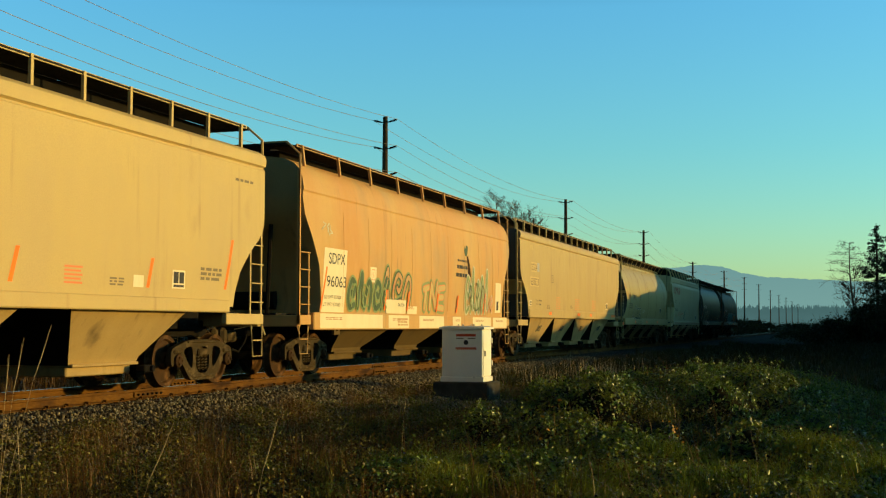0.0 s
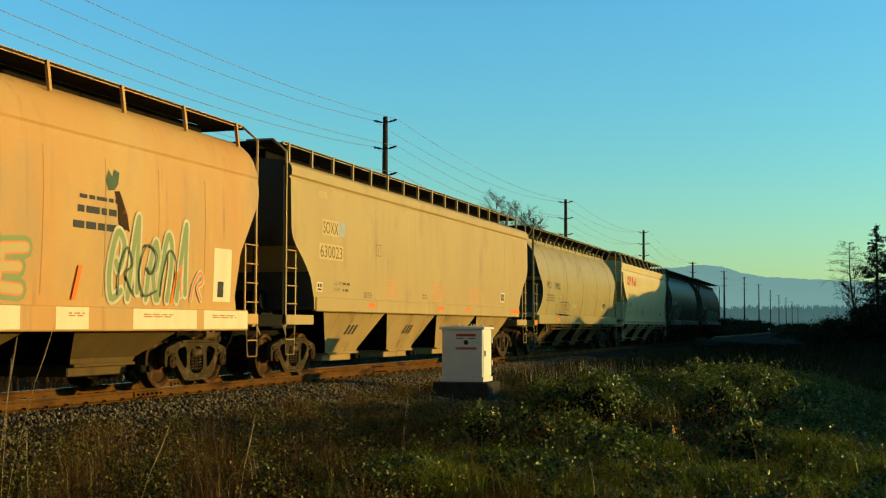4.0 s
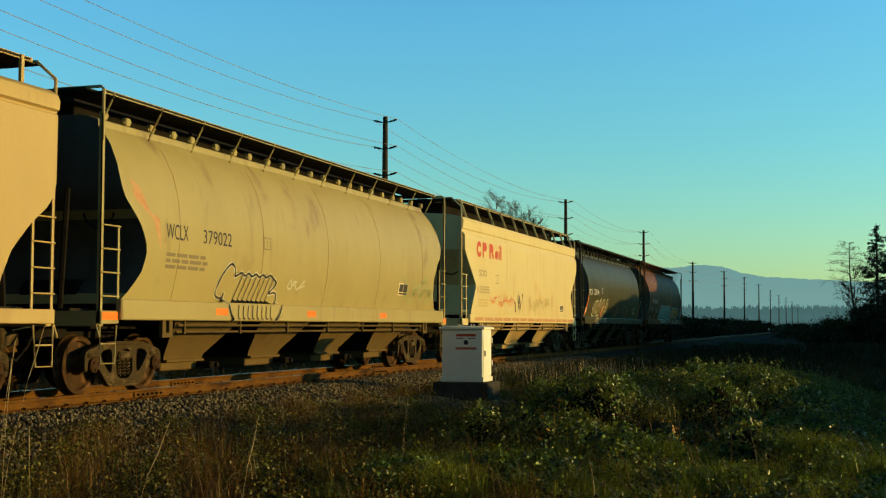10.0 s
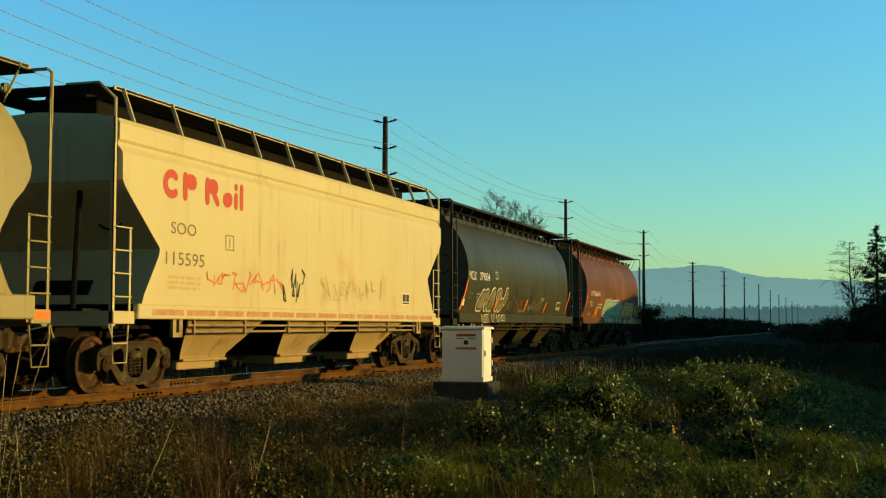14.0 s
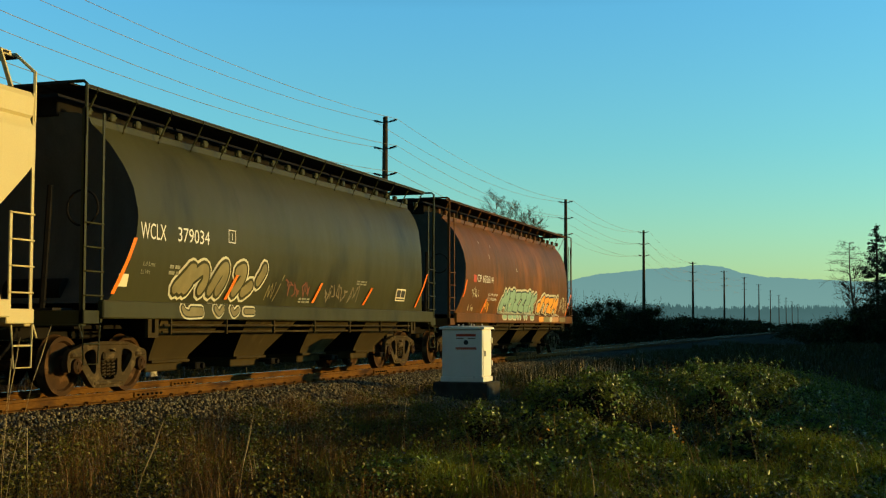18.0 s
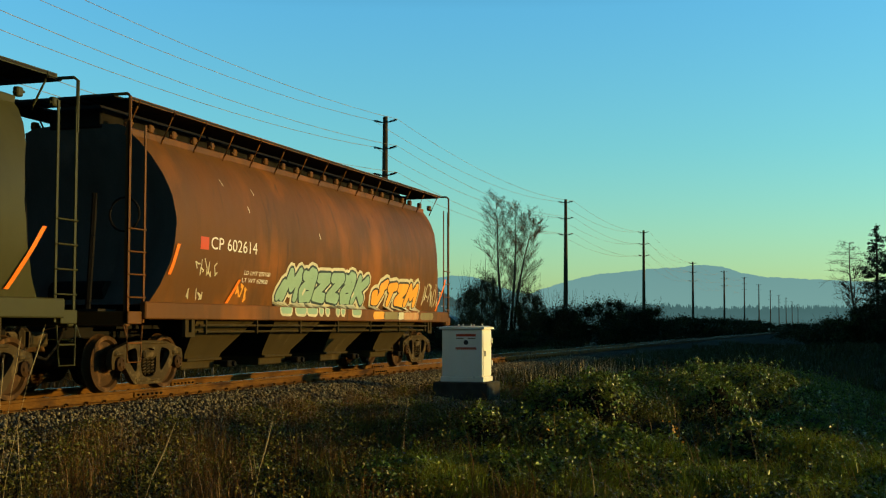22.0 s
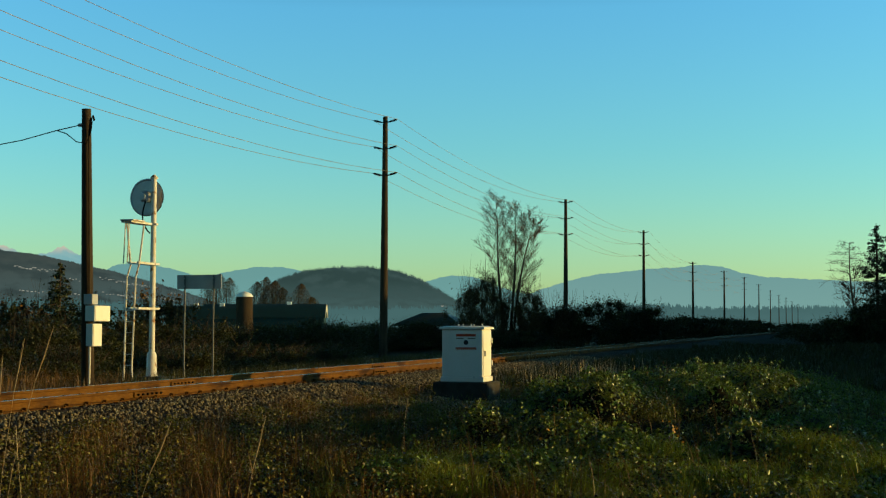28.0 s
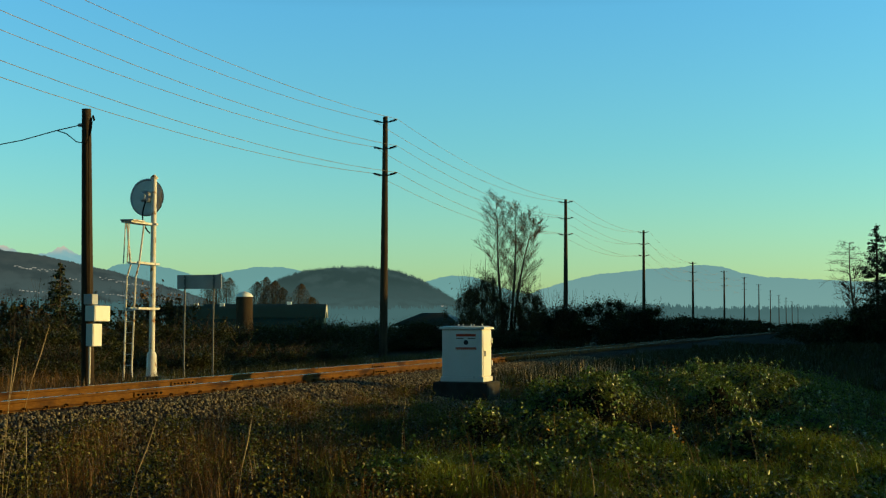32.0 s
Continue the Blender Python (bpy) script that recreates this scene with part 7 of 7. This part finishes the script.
            part("bay_mark", Geo().add(quad + [(x - 0.03, yy, z) for x, yy, z in quad], [(0, 1, 2, 3), (7, 6, 5, 4), (0, 4, 5, 1), (1, 5, 6, 2), (2, 6, 7, 3), (3, 7, 4, 0)]), M["ink"], car_c)
    # khaki cylinder
    p = "cylinder"
    words(car_d, p, "WCLX", 1.76, 2.48, 2.50, 2.76, "ink")
    words(car_d, p, "379022", 3.0, 4.05, 2.50, 2.74, "ink")
    frame_mark(car_d, p, 5.38, 5.64, 2.54, 2.76, "grey_ink")
    bars(car_d, p, 1.8, 3.2, 2.0, 2.3, 3, "grey_ink", 12)
    rnd = random.Random(4)
    ring = curve([(4.30, 1.98), (4.24, 2.14), (4.08, 2.19), (3.86, 2.04), (3.70, 1.80), (3.68, 1.62), (3.90, 1.57), (3.98, 1.66)], 4)
    crest = curve([(4.30, 1.98)] + [(4.38 + 0.15 * k, 2.0 + 0.05 * (k % 2)) for k in range(11)] + [(6.06, 1.92), (5.98, 1.82), (5.80, 1.70), (6.08, 1.72), (6.18, 1.60), (6.12, 1.40), (5.96, 1.22), (5.86, 1.19)], 3)
    low = curve([(3.98, 1.58), (3.95, 1.45), (4.06, 1.22), (4.14, 1.20)], 4)
    on_side("spray_halo", outlines(stroke(ring, 0.085) + stroke(crest, 0.085) + stroke(low, 0.085)), car_d, p, M["chalk"], 0.004, "pale-edged bubble-like spray outline", "stuff")
    for path in (ring, crest, low):
        on_side("spray_outline", outlines(stroke(path, 0.038)), car_d, p, M["ink"], 0.007)
    lines = []
    for k in range(8):
        y = 4.46 + 0.19 * k
        lines += stroke(curve([(y + 0.12, 2.0), (y + 0.02, 1.8), (y - 0.12, 1.5), (y - 0.16, 1.24), (y - 0.08, 1.2)], 4), 0.022)
    on_side("spray_line", outlines(lines), car_d, p, M["ink"], 0.010, kind="stuff")
    plate(car_d, p, 13.08, 13.75, 1.84, 2.15)
    scribble(car_d, p, 13.4, 15.8, 1.6, 2.3, "haze_mint", 41, 5, 0.16)
    scribble(car_d, p, 6.5, 7.4, 1.8, 2.1, "chalk", 42, 3, 0.03)
    for y in (3.46, 7.38, 11.6):
        patch(car_d, p, "orange_reflector", y, y + 0.44, 1.26, 1.38, "orange", 0.004)
    for y in (0.02, 16.55):
        part("orange_reflector", Geo().box(1.551, 1.556, y, y + 0.42, 1.16, 1.28), M["orange"], car_d)
    on_side("rust_stain", outlines([[(0.80, 3.4), (1.0, 3.3), (1.25, 2.9), (1.55, 2.8), (1.62, 2.3), (1.50, 2.5), (1.36, 2.78), (0.82, 3.1)]]), car_d, p, M["stripe"], 0.003)
    # cream car: the red mark is drawn as plain shapes
    p = "flat_shoulder"
    arc = [(1.58 + 0.20 * math.cos(radians(d)), 3.42 + 0.175 * math.sin(radians(d))) for d in range(48, 313, 22)]
    on_side("red_shape", bands([arc], 0.14), car_e, p, M["red"], 0.005, kind="stuff")
    blocks = (([(2.03, 3.25), (2.03, 3.60)], 0.15), ([(2.16, 3.52), (2.29, 3.52)], 0.27), ([(2.80, 3.25), (2.80, 3.60)], 0.15), ([(2.92, 3.52), (3.06, 3.52)], 0.27),
              ([(3.02, 3.42), (3.17, 3.25)], 0.14), ([(3.50, 3.33), (3.60, 3.35)], 0.27), ([(3.87, 3.25), (3.87, 3.44)], 0.13), ([(3.87, 3.60), (3.87, 3.61)], 0.13), ([(4.09, 3.25), (4.09, 3.62)], 0.13))
    for k, (path, w) in enumerate(blocks):
        on_side("red_shape", bands([path], w), car_e, p, M["red"], 0.005 + 0.0004 * k)
    words(car_e, p, "SOO", 1.58, 2.42, 2.60, 2.80, "grey_ink")
    words(car_e, p, "115595", 1.42, 2.72, 2.08, 2.30, "grey_ink")
    frame_mark(car_e, p, 3.50, 3.80, 2.44, 2.70, "grey_ink")
    plate(car_e, p, 12.9, 13.46, 1.60, 1.90)
    bars(car_e, p, 1.5, 2.6, 1.66, 1.92, 3, "tan", 15)
    scribble(car_e, p, 2.8, 5.9, 1.66, 2.08, "faded", 51, 11, 0.035)
    scribble(car_e, p, 5.75, 6.98, 1.55, 2.25, "ink", 52, 6, 0.035)
    scribble(car_e, p, 7.6, 11.5, 1.6, 2.15, "tan", 53, 10, 0.04)
    for k in range(13):
        patch(car_e, p, "faded_stripe", 1.0 + 1.1 * k, 2.0 + 1.1 * k, 1.24, 1.34, "stripe", 0.004, label="" if k else "worn rust-red sill stripe")
    # dark olive cylinder
    p = "cylinder"
    words(car_f, p, "WCLX", 1.42, 2.20, 2.46, 2.72, "white_ink")
    words(car_f, p, "379034", 2.58, 3.66, 2.48, 2.72, "white_ink")
    frame_mark(car_f, p, 4.38, 4.64, 2.58, 2.80, "white_ink")
    words(car_f, p, "Ld Lmt", 1.58, 1.94, 2.03, 2.10, "worn_ink")
    words(car_f, p, "Lt Wt", 1.55, 1.82, 1.90, 1.97, "worn_ink")
    bars(car_f, p, 2.40, 2.74, 1.90, 2.10, 2, "worn_ink", 17)
    patch(car_f, p, "white_label", 0.94, 1.22, 1.68, 1.88, "panel")
    letters = [
        [[(2.68, 1.70), (2.86, 1.84), (3.12, 2.04)], [(2.84, 1.70), (2.98, 1.84), (3.18, 2.04)], [(3.00, 1.70), (3.12, 1.82), (3.22, 1.98)], [(3.22, 1.92), (3.48, 2.05), (3.62, 2.02), (3.64, 1.84), (3.52, 1.70)]],
        [[(3.86, 1.70), (3.94, 1.80), (4.14, 2.04), (4.32, 2.12), (4.32, 1.92), (4.14, 1.70)]],
        [[(4.80, 2.06), (5.04, 2.12), (5.02, 1.92), (4.78, 1.70)], [(5.40, 1.82), (5.14, 1.70)]],
        [[(5.68, 1.92), (5.80, 2.04), (5.88, 2.16)]],
    ]
    sprayed(car_f, p, letters, 0.20, "gold", "green", "chalk", 0.055, 0.045)
    sills = [[[(2.72, 1.37), (2.86, 1.28), (3.38, 1.29)], [(3.0, 1.34), (3.36, 1.34)]], [[(3.84, 1.38), (3.98, 1.29), (4.12, 1.38)]], [[(4.46, 1.38), (4.56, 1.29), (4.72, 1.36)]], [[(4.98, 1.34), (5.34, 1.34)]]]
    sprayed(car_f, p, sills, 0.09, "gold", "green", "chalk", 0.025, 0.03)
    for path in ([(6.10, 1.58), (6.22, 1.86), (6.24, 1.64), (6.36, 1.90), (6.38, 1.62), (6.50, 1.92)], [(6.48, 1.56), (6.72, 1.90)], [(6.76, 1.98), (6.82, 2.08)]):
        on_side("spray_tag", bands([curve(path, 3)], 0.028), car_f, p, M["gold"], 0.007, kind="stuff")
    scribble(car_f, p, 6.95, 8.1, 1.66, 2.0, "dull_red", 64, 6, 0.035)
    scribble(car_f, p, 8.9, 11.0, 1.56, 2.0, "grey_ink", 65, 9, 0.03)
    bars(car_f, p, 7.7, 8.3, 1.54, 1.66, 2, "worn_ink", 18)
    bars(car_f, p, 10.7, 11.3, 2.0, 2.12, 2, "worn_ink", 19)
    for y, z0, z1, s in ((0.78, 1.56, 2.45, 0.42), (4.44, 1.55, 2.0, 0.30), (8.33, 1.56, 1.98, 0.30), (11.22, 1.56, 1.96, 0.38), (14.9, 1.56, 2.45, 0.62)):
        patch(car_f, p, "orange_stripe", y, y + 0.10, z0, z1, "orange", 0.031, s)
    plate(car_f, p, 13.42, 14.1, 1.70, 2.0)
    # rust-brown cylinder
    patch(car_g, p, "red_square", 2.17, 2.46, 2.40, 2.62, "red")
    words(car_g, p, "CP 602614", 2.54, 4.34, 2.42, 2.64, "white_ink")
    words(car_g, p, "LD LMT 203100", 3.9, 4.98, 2.02, 2.10, "white_ink")
    words(car_g, p, "LT WT 62900", 3.86, 4.92, 1.88, 1.96, "white_ink")
    painted(car_g, p, 5.68, 10.08, 1.66, 2.16, ("hookM", "a", "z", "z", "a", "k"), 0.225, "mint", "teal_line", "chalk", 0.05, 0.115, slant=0.35)
    for y in (6.62, 9.32):
        on_side("spray_spot", bands([[(y, 1.74), (y + 0.05, 1.81)]], 0.08), car_g, p, M["chalk"], 0.026)
    painted(car_g, p, 10.6, 13.75, 1.65, 2.08, ("hook", "I", "z", "M"), 0.22, "amber", "ink", "chalk", 0.05, 0.13, slant=0.35)
    for k, y in enumerate((5.45, 6.15, 6.72, 7.35, 7.68, 8.25, 8.55, 9.2)):
        wide = 0.34 if k in (0, 1, 2, 7) else 0.02
        on_side("spray_outline", bands([[(y, 1.40), (y + wide, 1.39)]], 0.26), car_g, p, M["chalk"], 0.005)
        on_side("spray_fill", bands([[(y, 1.40), (y + wide, 1.40)]], 0.17), car_g, p, M["mint"], 0.008)
    for y0, y1, m in ((10.5, 11.1, "amber"), (11.2, 12.1, "gold"), (12.2, 12.5, "chalk"), (12.6, 13.6, "stripe"), (13.9, 14.8, "gold")):
        on_side("spray_fill", bands([[(y0, 1.32), (y1, 1.33)]], 0.18), car_g, p, M[m], 0.005)
    for y, z in ((3.2, 3.72), (4.4, 3.66), (4.05, 3.30), (7.3, 3.02)):
        on_side("paint_chip", bands([[(y, z), (y + 0.05, z - 0.10)]], 0.025), car_g, p, M["chalk"], 0.005)
    scribble(car_g, p, 14.3, 15.8, 1.55, 2.2, "chalk", 74, 8, 0.04)
    scribble(car_g, p, 2.05, 2.85, 1.92, 2.25, "chalk", 75, 5, 0.025)
    scribble(car_g, p, 1.9, 2.5, 1.52, 1.72, "chalk", 76, 3, 0.025)
    scribble(car_g, p, 3.7, 4.2, 1.5, 1.86, "amber", 77, 3, 0.04)
    for y, z0, z1, s in ((1.16, 1.92, 2.44, 0.20), (3.34, 1.48, 1.92, 0.34), (15.5, 1.48, 2.36, 0.44)):
        patch(car_g, p, "orange_stripe", y, y + 0.10, z0, z1, "orange", 0.024, s)


lettering()

# ---- motion ----
def train_way(t):
    """Metres the train has gone towards the camera after t seconds: it slows from 4.7 to 3.4 m/s."""
    knots = (0, 4, 8, 12, 16, 20, 24, 28, 60)
    speeds = (4.751, 4.556, 4.595, 4.551, 4.580, 4.177, 3.687, 3.392, 3.39)
    n = max(2, int(t * 20) + 1)
    ts = np.linspace(0, t, n)
    v = np.interp(ts, knots, speeds)
    return float(np.sum((v[1:] + v[:-1]) * np.diff(ts)) / 2)


def motions():
    gone = [train_way(k / 30) for k in range(0, 965)]
    for car, y0, wheels in TRAIN:
        walk(car, [(k / 30, pose(0, y0 - gone[k], 0)) for k in range(0, 961, 30)])
        for w, yy in wheels:
            walk(w, [(k / 30, pose(0, yy, 0.457, math.degrees(gone[k] / 0.457), 0, 0)) for k in range(0, 961, 4)])

    # stems lean in the light wind
    for i, (stem, x, y, z) in enumerate(SWAY):
        rows = []
        for k in range(0, 961, 20):
            t = k / 30
            a = 1.6 * math.sin(0.9 * t + i) + 0.8 * math.sin(2.3 * t + 2 * i) + (0.7 - 0.06 * t if i < 2 else 0.0)
            rows.append((t, pose(x, y, z, 0.6 * math.sin(1.3 * t + i), a, 0)))
        walk(stem, rows)


motions()
